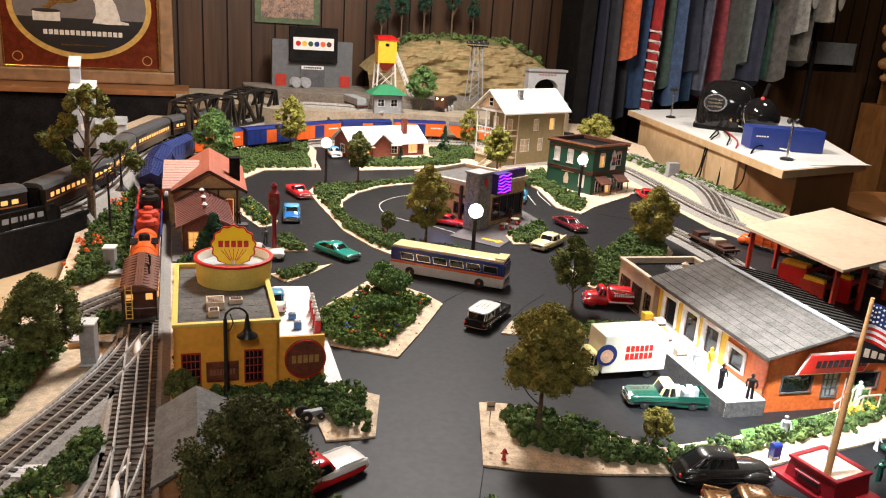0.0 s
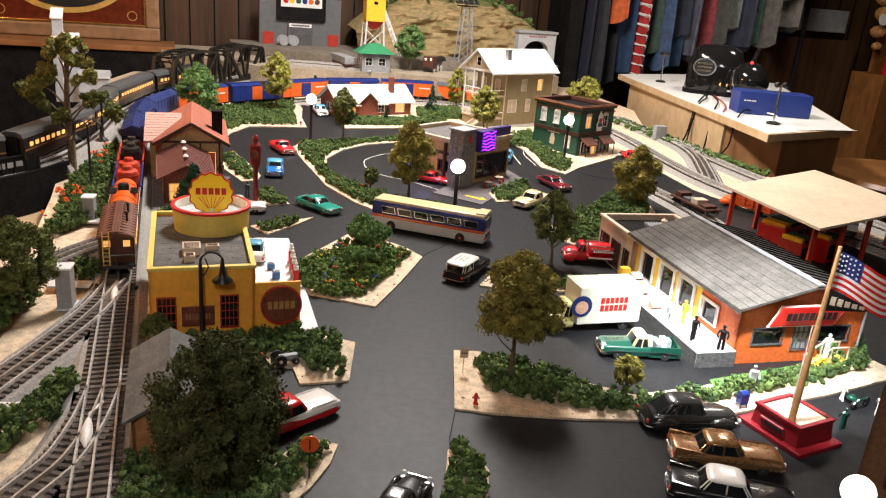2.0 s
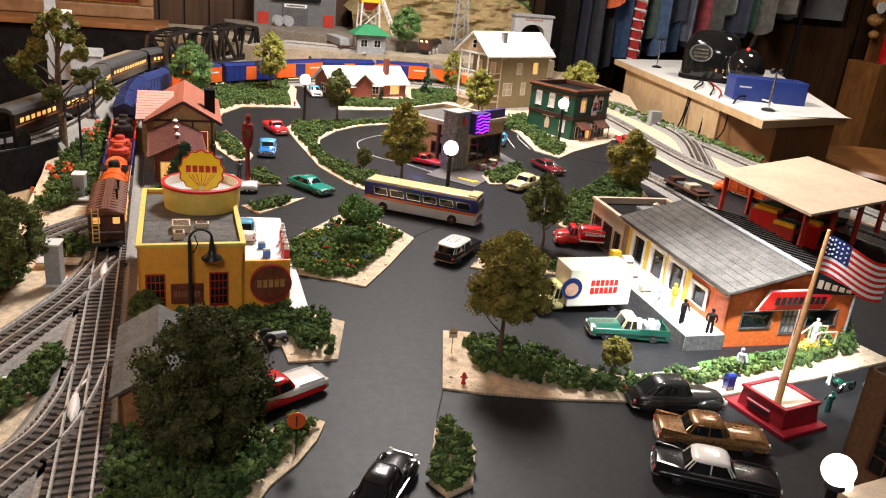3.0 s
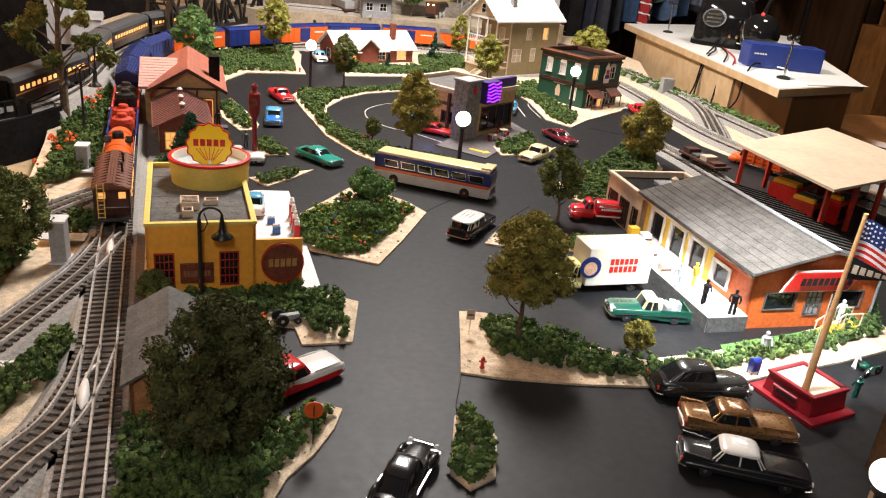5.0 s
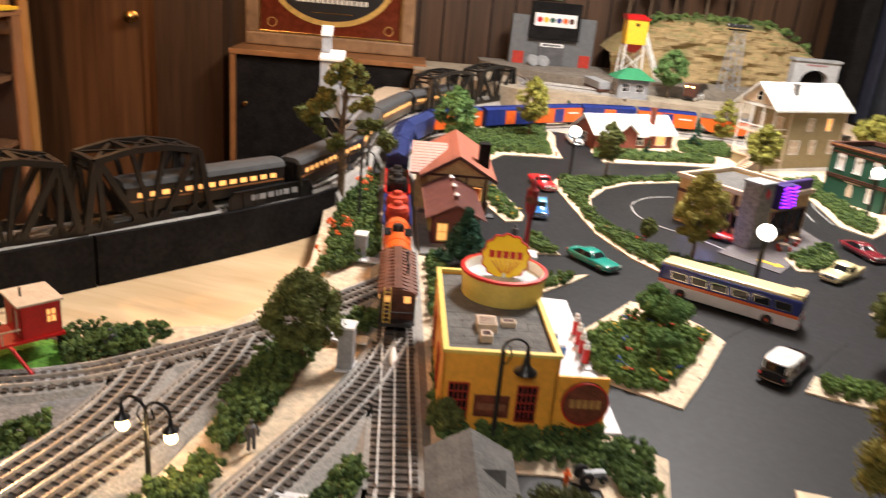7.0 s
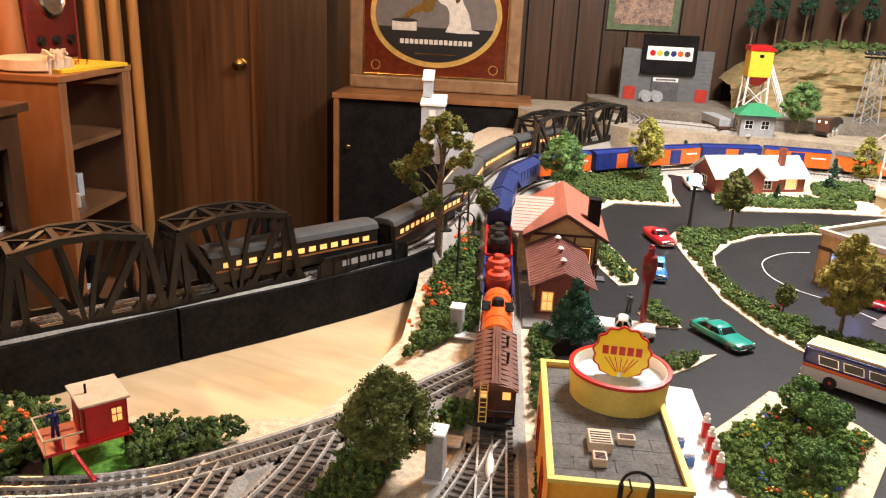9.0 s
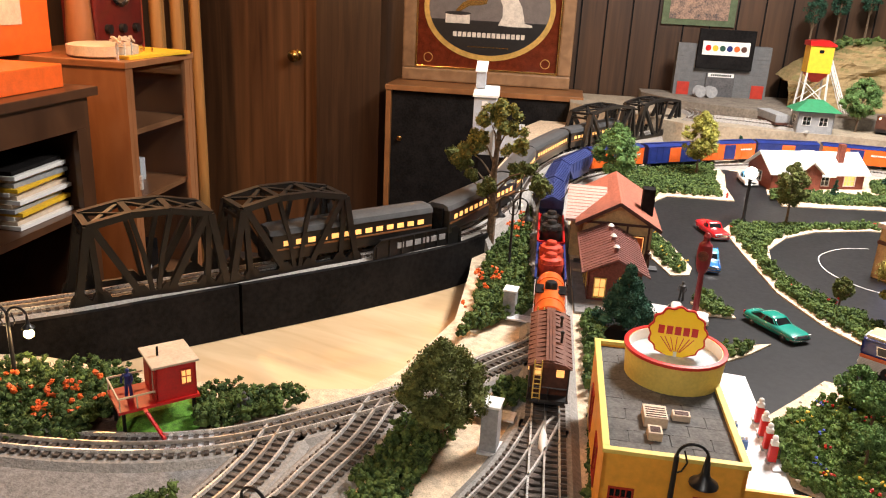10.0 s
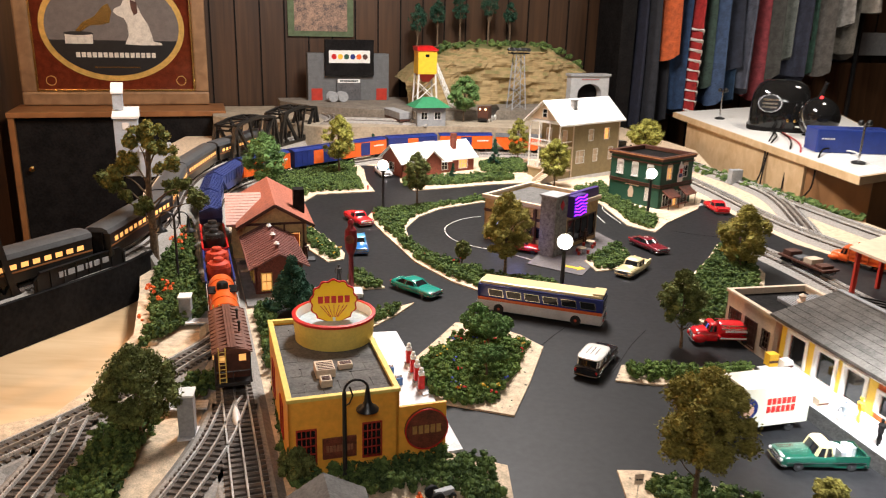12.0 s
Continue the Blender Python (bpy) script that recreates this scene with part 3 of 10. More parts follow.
track([(-0.545, 1.495), (-0.555, 1.44), (-0.578, 1.375), (-0.603, 1.30), (-0.645, 1.21), (-0.70, 1.11), (-0.76, 1.02), (-0.84, 0.955), (-0.95, 0.90), (-1.10, 0.85), (-1.3, 0.82)], "curved three-rail siding behind the switch", single=40)
track([(-0.458, 1.255), (-0.450, 1.15), (-0.455, 1.05), (-0.466, 0.95), (-0.480, 0.82), (-0.50, 0.65), (-0.52, 0.4)], "three-rail branch track curving to the near edge", single=40)
track([(-0.347, 0.95), (-0.333, 0.88), (-0.328, 0.81), (-0.342, 0.74), (-0.36, 0.60), (-0.37, 0.4)], "three-rail branch track at the near switch", single=30)
track([(-0.655, 1.19), (-0.637, 1.10), (-0.632, 1.02), (-0.628, 0.95), (-0.64, 0.8), (-0.66, 0.6)], "three-rail crossover track by the bushes", single=30)
track([(-0.72, 1.07), (-0.70, 1.0), (-0.69, 0.9), (-0.70, 0.75), (-0.72, 0.6)], "three-rail storage track at the near edge")
track([(0.716, 3.36), (0.764, 3.122), (0.81, 2.969), (0.857, 2.786), (0.879, 2.618), (0.951, 2.347), (1.03, 2.1), (1.12, 1.85)], "outer three-rail track beside the work table")
track([(0.81, 2.969), (0.838, 2.80), (0.833, 2.645), (0.80, 2.45), (0.77, 2.30)], "three-rail crossover between two tracks")
track([(0.56, 2.17), (0.598, 2.06), (0.632, 1.93), (0.658, 1.80), (0.70, 1.62)], "short three-rail siding with bumper")
UPPER = [(-1.50, 0.62), (-1.198, 1.10), (-1.131, 1.225), (-1.070, 1.345), (-0.958, 1.563), (-0.868, 1.78), (-0.862, 1.95), (-0.892, 2.15), (-0.95, 2.40), (-0.975, 2.65), (-0.95, 2.90), (-0.89, 3.15), (-0.82, 3.42), (-0.74, 3.63), (-0.62, 3.78), (-0.45, 3.85), (-0.20, 3.84)]
UPPER_LINE = track(UPPER, "raised three-rail track over the black trestle", z=0.034, bed=False)
track([(-0.70, 3.40), (-0.70, 3.50), (-0.72, 3.58), (-0.76, 3.66)], "three-rail spur on the upper level", z=0.1004)
track([(-0.30, 3.47), (-0.40, 3.50), (-0.52, 3.51), (-0.66, 3.50)], "three-rail spur beside the tower", z=0.1004)

# Gravel sheet whose grey is darkened for the weaker light in this corner.
tagged(part("ballast", prism([(-1.34, 0.76), (-1.05, 0.84), (-0.88, 0.905), (-0.77, 0.985), (-0.70, 1.06), (-0.645, 1.16), (-0.60, 1.10), (-0.585, 0.95), (-0.57, 0.80), (-0.56, 0.40), (-1.34, 0.40)], 0.0003, 0.0026), mat("shaded_ballast", (0.25, 0.245, 0.24), 0.9, var=0.3, size=0.006, bump=0.9, bsize=0.0025)), "grey ballast between the yard tracks", "ballast", "", "structure")

for pts in (((-0.10, 2.385), (-0.15, 2.35), (-0.185, 2.29), (-0.196, 2.23), (-0.175, 2.15), (-0.12, 2.09), (-0.06, 2.06), (0.03, 1.985), (0.10, 1.93)), ((0.24, 2.36), (0.225, 2.50)), ((0.285, 2.36), (0.262, 2.50), (0.268, 2.58))):
    tagged(part("road_line", tube([(p.x, p.y, 0.0020) for p in smooth_line(pts, 0.02)], 0.0012, 4), WHITE), "thin white painted kerb line on the street", "road marking", "road lines", "structure")

# ---- buildings ----
def at(ob, x, y, z=0.0, turn=0.0):
    ob.matrix_basis = pose(x, y, z, 0, 0, turn)
    return ob


def wall(parent, m, L, H, material, ops=(), t=0.004, frame_mat=None, label="", name="wall", gable=0.0):
    """A wall along local x, outside towards -y, with openings that go through it; each opening gets a frame, glazing bars and a pane.
    ops: (x0, x1, z0, z1, pane material or None, columns, rows)."""
    xs = sorted({0.0, L, *(v for o in ops for v in o[:2])})
    zs = sorted({0.0, H, *(v for o in ops for v in o[2:4])})
    b = bmesh.new()
    for x0, x1 in zip(xs, xs[1:]):
        for z0, z1 in zip(zs, zs[1:]):
            cx, cz = (x0 + x1) / 2, (z0 + z1) / 2
            if not any(o[0] < cx < o[1] and o[2] < cz < o[3] for o in ops):
                box(x0, x1, 0, t, z0, z1, 0, b)
    if gable:
        prism([(0, H), (L, H), (L / 2, H + gable)], -t, 0, b, XZ)
    bmesh.ops.remove_doubles(b, verts=b.verts, dist=1e-5)
    w = part(name, b, material, parent, label)
    w.matrix_basis = m
    for x0, x1, z0, z1, pane, nc, nr in ops:
        if frame_mat is None:
            continue
        f = 0.0018 if (x1 - x0) < 0.05 else 0.0028
        ring = []
        for g, y in ((f, -0.0016), (0.0, -0.0016), (0.0, t * 0.8), (f, t * 0.8)):
            ring.append([(x0 - g, y, z0 - g), (x1 + g, y, z0 - g), (x1 + g, y, z1 + g), (x0 - g, y, z1 + g)])
        b = bmesh.new()
        vs = [[b.verts.new(p) for p in r] for r in ring]
        for r0, r1 in zip(vs, vs[1:] + vs[:1]):
            for k in range(4):
                b.faces.new((r0[k], r0[(k + 1) % 4], r1[(k + 1) % 4], r1[k]))
        win = part("window", b, frame_mat, parent)
        win.matrix_basis = m
        for k in range(1, nc):
            x = x0 + (x1 - x0) * k / nc
            part("glazing_bar", box(x - f * 0.3, x + f * 0.3, 0.0004, t * 0.6, z0, z1), frame_mat, win)
        for k in range(1, nr):
            z = z0 + (z1 - z0) * k / nr
            part("glazing_bar", box(x0, x1, 0.0006, t * 0.58, z - f * 0.3, z + f * 0.3), frame_mat, win)
        if pane is not None:
            part("pane", box(x0, x1, t * 0.5, t * 0.75, z0, z1), pane, win)
    return w


def four_walls(parent, W, D, H, material, front=(), right=(), back=(), left=(), frame_mat=None, gable=0.0, gable_lr=0.0, t=0.004):
    wall(parent, pose(0, 0, 0), W, H, material, front, t, frame_mat, gable=gable)
    wall(parent, pose(W, 0, 0, 0, 0, 90), D, H, material, right, t, frame_mat, gable=gable_lr)
    wall(parent, pose(W, D, 0, 0, 0, 180), W, H, material, back, t, frame_mat, gable=gable)
    wall(parent, pose(0, D, 0, 0, 0, 270), D, H, material, left, t, frame_mat, gable=gable_lr)


def gable_roof(parent, W, D, H, rise, material, over=0.008, along_x=False, th=0.003, label="", rows=0):
    """Two sloping slabs; the ridge runs along y, or along x. rows: strips of roofing laid one over the other."""
    if along_x:
        m, w, d = pose(0, D, 0, 0, 0, -90), D, W
    else:
        m, w, d = pose(0, 0, 0), W, D
    s = rise / (w / 2)
    roof = part("roof", prism([(w / 2, H + rise), (w / 2, H + rise + th * 1.3), (-over, H - over * s + th), (-over, H - over * s)], -d - over, over, None, XZ), material, parent, label)
    roof.matrix_basis = m
    r2 = part("roof", prism([(w / 2, H + rise), (w + over, H - over * s), (w + over, H - over * s + th), (w / 2, H + rise + th * 1.3)], -d - over, over, None, XZ), material, parent, label)
    r2.matrix_basis = m
    for k in range(rows):
        for side in (0, 1):
            f0, f1 = k / rows, (k + 1) / rows + 0.02
            xa, xb = -over + (w / 2 + over) * f0, -over + (w / 2 + over) * min(f1, 1)
            za, zb = H + xa * s + th, H + xb * s + th
            pts = [(xa, za), (xb, zb + 0.0002), (xb, zb + 0.0006), (xa, za + 0.0011)]
            if side:
                pts = [(w - x, z) for x, z in pts][::-1]
            st = part("shingle", prism(pts, -d - over - 0.0004, over + 0.0004, None, XZ), material, parent)
            st.matrix_basis = m
    return roof


def bars(parent, m, x0, x1, z0, z1, material, n, name="lettering", y=-0.0006):
    """Writing as plain bars."""
    b = bmesh.new()
    step = (x1 - x0) / n
    for k in range(n):
        box(x0 + k * step + step * 0.12, x0 + (k + 1) * step - step * 0.14, y - 0.0006, y + 0.0002, z0, z1, 0, b)
    ob = part(name, b, material, parent)
    ob.matrix_basis = m
    return ob


# colours of single buildings
ST_YEL = mat("station_yellow", (0.93, 0.43, 0.05), 0.5, var=0.1, size=0.05, bump=0.1, bsize=0.003)
TRIM_YEL = mat("trim_yellow", (0.80, 0.60, 0.14), 0.5, var=0.08)
REDWOOD = mat("red_trim", (0.42, 0.03, 0.015), 0.5, var=0.15)
RUST = mat("rusty_sign", (0.20, 0.05, 0.025), 0.55, var=0.4, size=0.01)
CONCRETE = mat("white_concrete", (0.72, 0.72, 0.74), 0.6, var=0.12, size=0.02)
GREENP = mat("dark_green_brick", (0.012, 0.075, 0.045), 0.6, var=0.2, size=0.004, bump=0.5, bsize=0.003)
BRICKRED = mat("red_brick", (0.24, 0.06, 0.035), 0.75, var=0.35, size=0.004, bump=0.6, bsize=0.003)
ROOFRED = mat("terracotta_roof", (0.36, 0.105, 0.06), 0.7, var=0.25, size=0.008, bump=0.4, bsize=0.003, piece=0.3)
ROOFBR = mat("maroon_tin_roof", (0.24, 0.10, 0.085), 0.42, var=0.25, size=0.02)
STUCCO = mat("tan_stucco", (0.60, 0.40, 0.18), 0.8, var=0.2, size=0.01, bump=0.3, bsize=0.002)
CREAM = mat("cream_wall", (0.62, 0.49, 0.36), 0.7, var=0.12, size=0.02)
SIDING = mat("olive_siding", (0.30, 0.235, 0.125), 0.65, var=0.1, size=0.02)
ORWALL = mat("orange_brick", (0.62, 0.13, 0.025), 0.6, var=0.22, size=0.006, bump=0.3, bsize=0.003)
YELWALL = mat("bright_yellow_wall", (0.78, 0.53, 0.05), 0.5, var=0.08)
STONE = mat("grey_stone", (0.26, 0.25, 0.24), 0.8, var=0.35, size=0.008, bump=0.6, bsize=0.004)
NEON = mat("violet_neon", (0.28, 0.02, 0.95), 0.4, emit=3.0)
PURPLE = mat("purple_panel", (0.045, 0.02, 0.16), 0.5, var=0.2)
GLOW = mat("milk_glass_globe", (1.0, 0.95, 0.86), 0.4, emit=4.5, var=0.0)
GLOWRIM = mat("pale_water", (0.52, 0.60, 0.63), 0.08, var=0.08, size=0.02, bump=0.4, bsize=0.012)
SIGNYEL = mat("sign_yellow", (0.90, 0.56, 0.02), 0.35, var=0.04, emit=0.12)
SIGNRED = mat("sign_red", (0.62, 0.02, 0.015), 0.4, var=0.08)
PINKROOF = mat("pale_tile_roof", (0.52, 0.30, 0.25), 0.5, var=0.15, size=0.006)

# filling station
fs = thing("filling_station", *uv(0.029, 1.135), 0.0022, 19, "yellow-orange filling station with grey flat roof and red windows", "building")
W_, D_, H_ = 0.133, 0.25, 0.104
four_walls(fs, W_, D_, H_, ST_YEL, front=[(0.010, 0.031, 0.022, 0.066, DARKGLASS, 4, 4), (0.089, 0.110, 0.022, 0.066, DARKGLASS, 4, 4)], right=[(0.03, 0.09, 0.012, 0.06, DARKGLASS, 3, 2), (0.13, 0.155, 0.004, 0.065, DARKGLASS, 2, 3), (0.175, 0.235, 0.012, 0.06, DARKGLASS, 3, 2)], left=[(0.05, 0.08, 0.025, 0.07, DARKGLASS, 3, 3), (0.16, 0.19, 0.025, 0.07, DARKGLASS, 3, 3)], frame_mat=REDWOOD)
for a in ((-0.0015, W_ + 0.0015, -0.0015, 0.0055), (-0.0015, W_ + 0.0015, D_ - 0.0055, D_ + 0.0015), (-0.0015, 0.0055, 0.0055, D_ - 0.0055), (W_ - 0.0055, W_ + 0.0015, 0.0055, D_ - 0.0055)):
    part("coping", box(*a, H_, H_ + 0.0045, 0.0006), TRIM_YEL, fs, "bright yellow roof edging")
part("roof", box(0.004, W_ - 0.004, 0.004, D_ - 0.004, H_ - 0.006, H_ - 0.003), ROOFGREY, fs)
for r in range(11):
    for c in range(4):
        x0 = 0.0056 + (c - (0.5 if r % 2 else 0)) * 0.0305 * 1.33
        x1 = x0 + 0.0395
        x0, x1, y0 = max(0.0056, x0), min(W_ - 0.0056, x1), 0.006 + r * 0.0216
        if x1 - x0 > 0.004:
            part("roof_felt", box(x0 + 0.0003, x1 - 0.0003, y0, min(y0 + 0.0212, D_ - 0.006), H_ - 0.003, H_ - 0.0022 + 0.0003 * ((r + c) % 2)), ROOFGREY, fs)
for a, z in (((0.042, 0.066, 0.060, 0.088), 0.009), ((0.044, 0.058, 0.034, 0.050), 0.007), ((0.073, 0.091, 0.078, 0.090), 0.005)):
    u_ = part("roof_unit", box(*a, H_ - 0.0025, H_ + z, 0.001), CREAM, fs, "beige rooftop unit")
    for k in range(5):
        part("vent_slat", box(a[0] + 0.002, a[1] - 0.002, a[2] + 0.002 + k * (a[3] - a[2] - 0.005) / 5, a[2] + 0.003 + k * (a[3] - a[2] - 0.005) / 5, H_ + z - 0.0002, H_ + z + 0.0007), BROWN, u_)
part("wing_wall", box(W_, W_ + 0.060, 0.0, 0.004, 0, 0.082), ST_YEL, fs, "low yellow wing wall")
tub = part("roof_basin", lathe([(0.054, H_ - 0.002), (0.0565, H_ + 0.031), (0.0565, H_ + 0.034), (0.052, H_ + 0.034), (0.0505, H_ + 0.018), (0.001, H_ + 0.018)], 40, None, Matrix.Translation((0.085, 0.187, 0))), TRIM_YEL, fs, "round yellow sign basin", True)
part("inner_wall", lathe([(0.0522, H_ + 0.0338), (0.0515, H_ + 0.0338), (0.0500, H_ + 0.0216), (0.0507, H_ + 0.0216), (0.0522, H_ + 0.0338)], 40, None, Matrix.Translation((0.085, 0.187, 0)), False), WHITE, tub, "white inner wall of the basin", True)
part("rim", lathe([(0.0560, H_ + 0.0305), (0.0578, H_ + 0.031), (0.0578, H_ + 0.0345), (0.0530, H_ + 0.0352), (0.0525, H_ + 0.0341), (0.0560, H_ + 0.0341)], 40, None, Matrix.Translation((0.085, 0.187, 0)), False), SIGNRED, tub, "red rim", True)
part("basin_floor", lathe([(0.0500, H_ + 0.0185), (0.0502, H_ + 0.0215), (0.0005, H_ + 0.0215)], 40, None, Matrix.Translation((0.085, 0.187, 0))), GLOWRIM, tub, "pale lit water surface")
shell = thing("scallop_sign", *uv(0.114, 1.322), 0.0022 + H_ + 0.0216, 14, "yellow scallop shell sign with red edge on the roof basin", "sign")
fan = [(math.sin(a) * 0.030 * (1 + 0.045 * math.cos(13 * a)), 0.028 + math.cos(a) * 0.030 * (1 + 0.045 * math.cos(13 * a))) for a in np.linspace(2.35, -2.35, 61)]
part("shell_plate", prism([(-0.009, 0.0), (0.009, 0.0), *fan], -0.0022, 0.0022, None, XZ), SIGNYEL, shell)
fan2 = [(x * 1.07, 0.028 + (z - 0.028) * 1.07) for x, z in fan]
part("shell_edge", prism([(-0.0105, 0.0), (0.0105, 0.0), *fan2], -0.0016, 0.0016, None, XZ), SIGNRED, shell, "red scalloped edge")
for s in (-1, 1):
    m = pose(0, 0, 0) if s < 0 else pose(0, 0, 0, 0, 0, 180)
    bars(shell, m, -0.023, 0.023, 0.027, 0.037, SIGNRED, 5, "lettering", -0.0026)
    b = bmesh.new()
    for a in np.linspace(-1.0, 1.0, 7):
        bar((math.sin(a) * 0.006, -0.0026, 0.006), (math.sin(a) * 0.022, -0.0026, 0.022 + 0.002 * math.cos(a)), 0.0008, b)
    rr = part("rib", b, SIGNRED, shell)
    rr.matrix_basis = m
part("post", cyl(0, 0, -0.001, 0.006, 0.003, n=10), WHITE, shell)
disc = thing("round_sign", *uv(0.196, 1.133), 0.0022, 19, "round rust-red sign with lettering bars on the wing wall", "sign")
part("sign_disc", cyl(0, 0, -0.002, 0.002, 0.0275, n=40, m=pose(0, 0, 0.050, 90)), RUST, disc)
part("sign_ring", lathe([(0.0262, 0.0021), (0.0278, 0.0021), (0.0278, 0.0030), (0.0262, 0.0030), (0.0262, 0.0021)], 40, None, pose(0, 0, 0.050, 90), False), SIGNRED, disc, "darker red ring")
bars(disc, pose(0, -0.002, 0.050), -0.019, 0.019, -0.005, 0.006, mat("faded_yellow", (0.50, 0.27, 0.08), 0.6), 5)
plate = thing("wall_sign", *uv(0.029, 1.1335), 0.0022, 19, "rusted brown enamel wall sign with worn lettering bars", "sign")
part("plate", box(0.039, 0.080, -0.002, 0.0, 0.026, 0.054, 0.0008), RUST, plate)
bars(plate, pose(0, -0.002, 0), 0.043, 0.076, 0.036, 0.044, mat("worn_sign_text", (0.32, 0.14, 0.07), 0.7), 8)
drive = tagged(part("pump_island_slab", prism([(-0.345, 1.50), (-0.317, 1.531), (-0.258, 1.543), (-0.137, 1.167), (-0.171, 1.153), uv(0.164, 1.142), uv(0.164, 1.40)], 0.0023, 0.006), CONCRETE), "bright white concrete forecourt slab", "slab")


def fuel_pump(x, y):
    p = thing("fuel_pump", x, y, 0.006, 19, "red and white vintage fuel pump with round top", "fuel pump", "fuel pumps")
    part("base", box(-0.006, 0.006, -0.005, 0.005, 0, 0.003, 0.0008), GREY, p)
    part("body", box(-0.0048, 0.0048, -0.004, 0.004, 0.003, 0.024, 0.0012), SIGNRED, p)
    part("dial_head", box(-0.0042, 0.0042, -0.0036, 0.0036, 0.024, 0.030, 0.001), WHITE, p)
    part("globe", ball(0, 0, 0.0335, 0.0036, 10), WHITE, p, "", True)
    part("hose", tube([(0.005, 0, 0.022), (0.008, 0, 0.018), (0.0085, 0, 0.010), (0.0055, 0, 0.008)], 0.0006, 5), RUBBER, p)
    return p


pump = fuel_pump(-0.201, 1.325)
for x, y in ((-0.209, 1.352), (-0.217, 1.380), (-0.226, 1.412)):
    copy_thing(pump, pose(x, y, 0.006, 0, 0, 19))
part_is = tagged(part("kerb", prism([(-0.188, 1.31), (-0.197, 1.305), (-0.236, 1.425), (-0.225, 1.432)], 0.0060, 0.0085), CONCRETE), "raised concrete pump island", "kerb")
for x, y, tall in ((-0.236, 1.34, 0.012), (-0.253, 1.378, 0.010)):
    o = thing("oil_rack", x, y, 0.006, 19, "small blue oil-can rack on the forecourt", "rack", "oil racks")
    part("stand", box(-0.006, 0.006, -0.004, 0.004, 0, tall, 0.0006), mat("sky_blue", (0.05, 0.16, 0.42), 0.4), o)
    for k in range(3):
        part("can", cyl(-0.004 + 0.004 * k, 0, tall, tall + 0.004, 0.0016, n=8), WHITE, o)

# railway station
SW_, SD_, SH_, SR_ = 0.137, 0.27, 0.090, 0.040
BOARDTAN = mat("tan_boards", (0.40, 0.22, 0.10), 0.75, var=0.2, size=0.01)
st = thing("railway_station", -0.629, 1.909, 0.0, 17.7, "tan timber railway station with terracotta roof and lit door", "building")
four_walls(st, SW_, SD_, SH_, STUCCO, front=[(0.098, 0.122, 0.006, 0.064, WARMGLASS, 1, 1)], right=[(0.04, 0.08, 0.02, 0.062, DARKGLASS, 3, 2), (0.12, 0.145, 0.004, 0.064, DARKGLASS, 2, 3), (0.18, 0.22, 0.02, 0.062, DARKGLASS, 3, 2)], left=[(0.05, 0.09, 0.02, 0.06, DARKGLASS, 3, 2)], frame_mat=BROWN, gable=SR_)
gable_roof(st, SW_, SD_, SH_, SR_, ROOFRED, 0.016, rows=9)
for sgn in (-1, 1):
    part("barge_board", bar((SW_ / 2, -0.0172, SH_ + SR_ + 0.001), (SW_ / 2 + sgn * (SW_ / 2 + 0.016), -0.0172, SH_ - 0.0085), 0.0022, None, 0.007), BROWN, st, "dark brown gable board")
part("gable_band", box(0.0, SW_, -0.0022, -0.0003, SH_ - 0.006, SH_ - 0.001), BROWN, st)
for x in (0.086, 0.128):
    part("post", box(x, x + 0.004, -0.0024, -0.0003, 0.0, SH_ - 0.006), BROWN, st)
part("chimney", box(SW_ - 0.022, SW_ + 0.002, 0.052, 0.084, 0.094, 0.150, 0.001), MATTEBLACK, st, "black chimney")
part("door_leaf", box(0.104, 0.120, 0.0015, 0.003, 0.006, 0.062), ORANGE, st, "orange lit door standing ajar").matrix_basis = pose(0.0, -0.004, 0)
part("platform", box(-0.012, SW_ + 0.016, -0.026, -0.0005, 0.0, 0.006), DKGREY, st, "dark platform")
for sgn in (0, 1):
    pts = [(0.135, 0.124), (0.135, 0.128), (0.020, 0.082), (0.020, 0.078)]
    pts = [(0.27 - y, z) for y, z in pts][::-1] if sgn else pts
    part("wing_roof", prism(pts, -0.036, 0.045, None, YZ), PINKROOF, st, "pale pink tiled cross-gable roof")
    for k in range(11):
        f = k / 11
        ya, yb = 0.020 + 0.115 * f, 0.020 + 0.115 * (f + 1.0 / 11)
        za, zb = 0.0822 + 0.046 * f, 0.0822 + 0.046 * (f + 1.0 / 11)
        q = [(ya, za), (yb, zb), (yb, zb + 0.0005), (ya, za + 0.0013)]
        part("roof_strip", prism([(0.27 - y, z) for y, z in q][::-1] if sgn else q, -0.0365, 0.0455, None, YZ), PINKROOF, st)
part("wing_wall", prism([(0.035, 0.0), (0.235, 0.0), (0.235, 0.083), (0.135, 0.122), (0.035, 0.083)], -0.024, -0.0005, None, YZ), STUCCO, st, "tan cross-gable wall")
wing = thing("station_freight_house", -0.548, 1.701, 0.0, 20.5, "low brick freight house with maroon tin roof and three vents", "building")
FW_, FD_, FH_ = 0.092, 0.215, 0.063
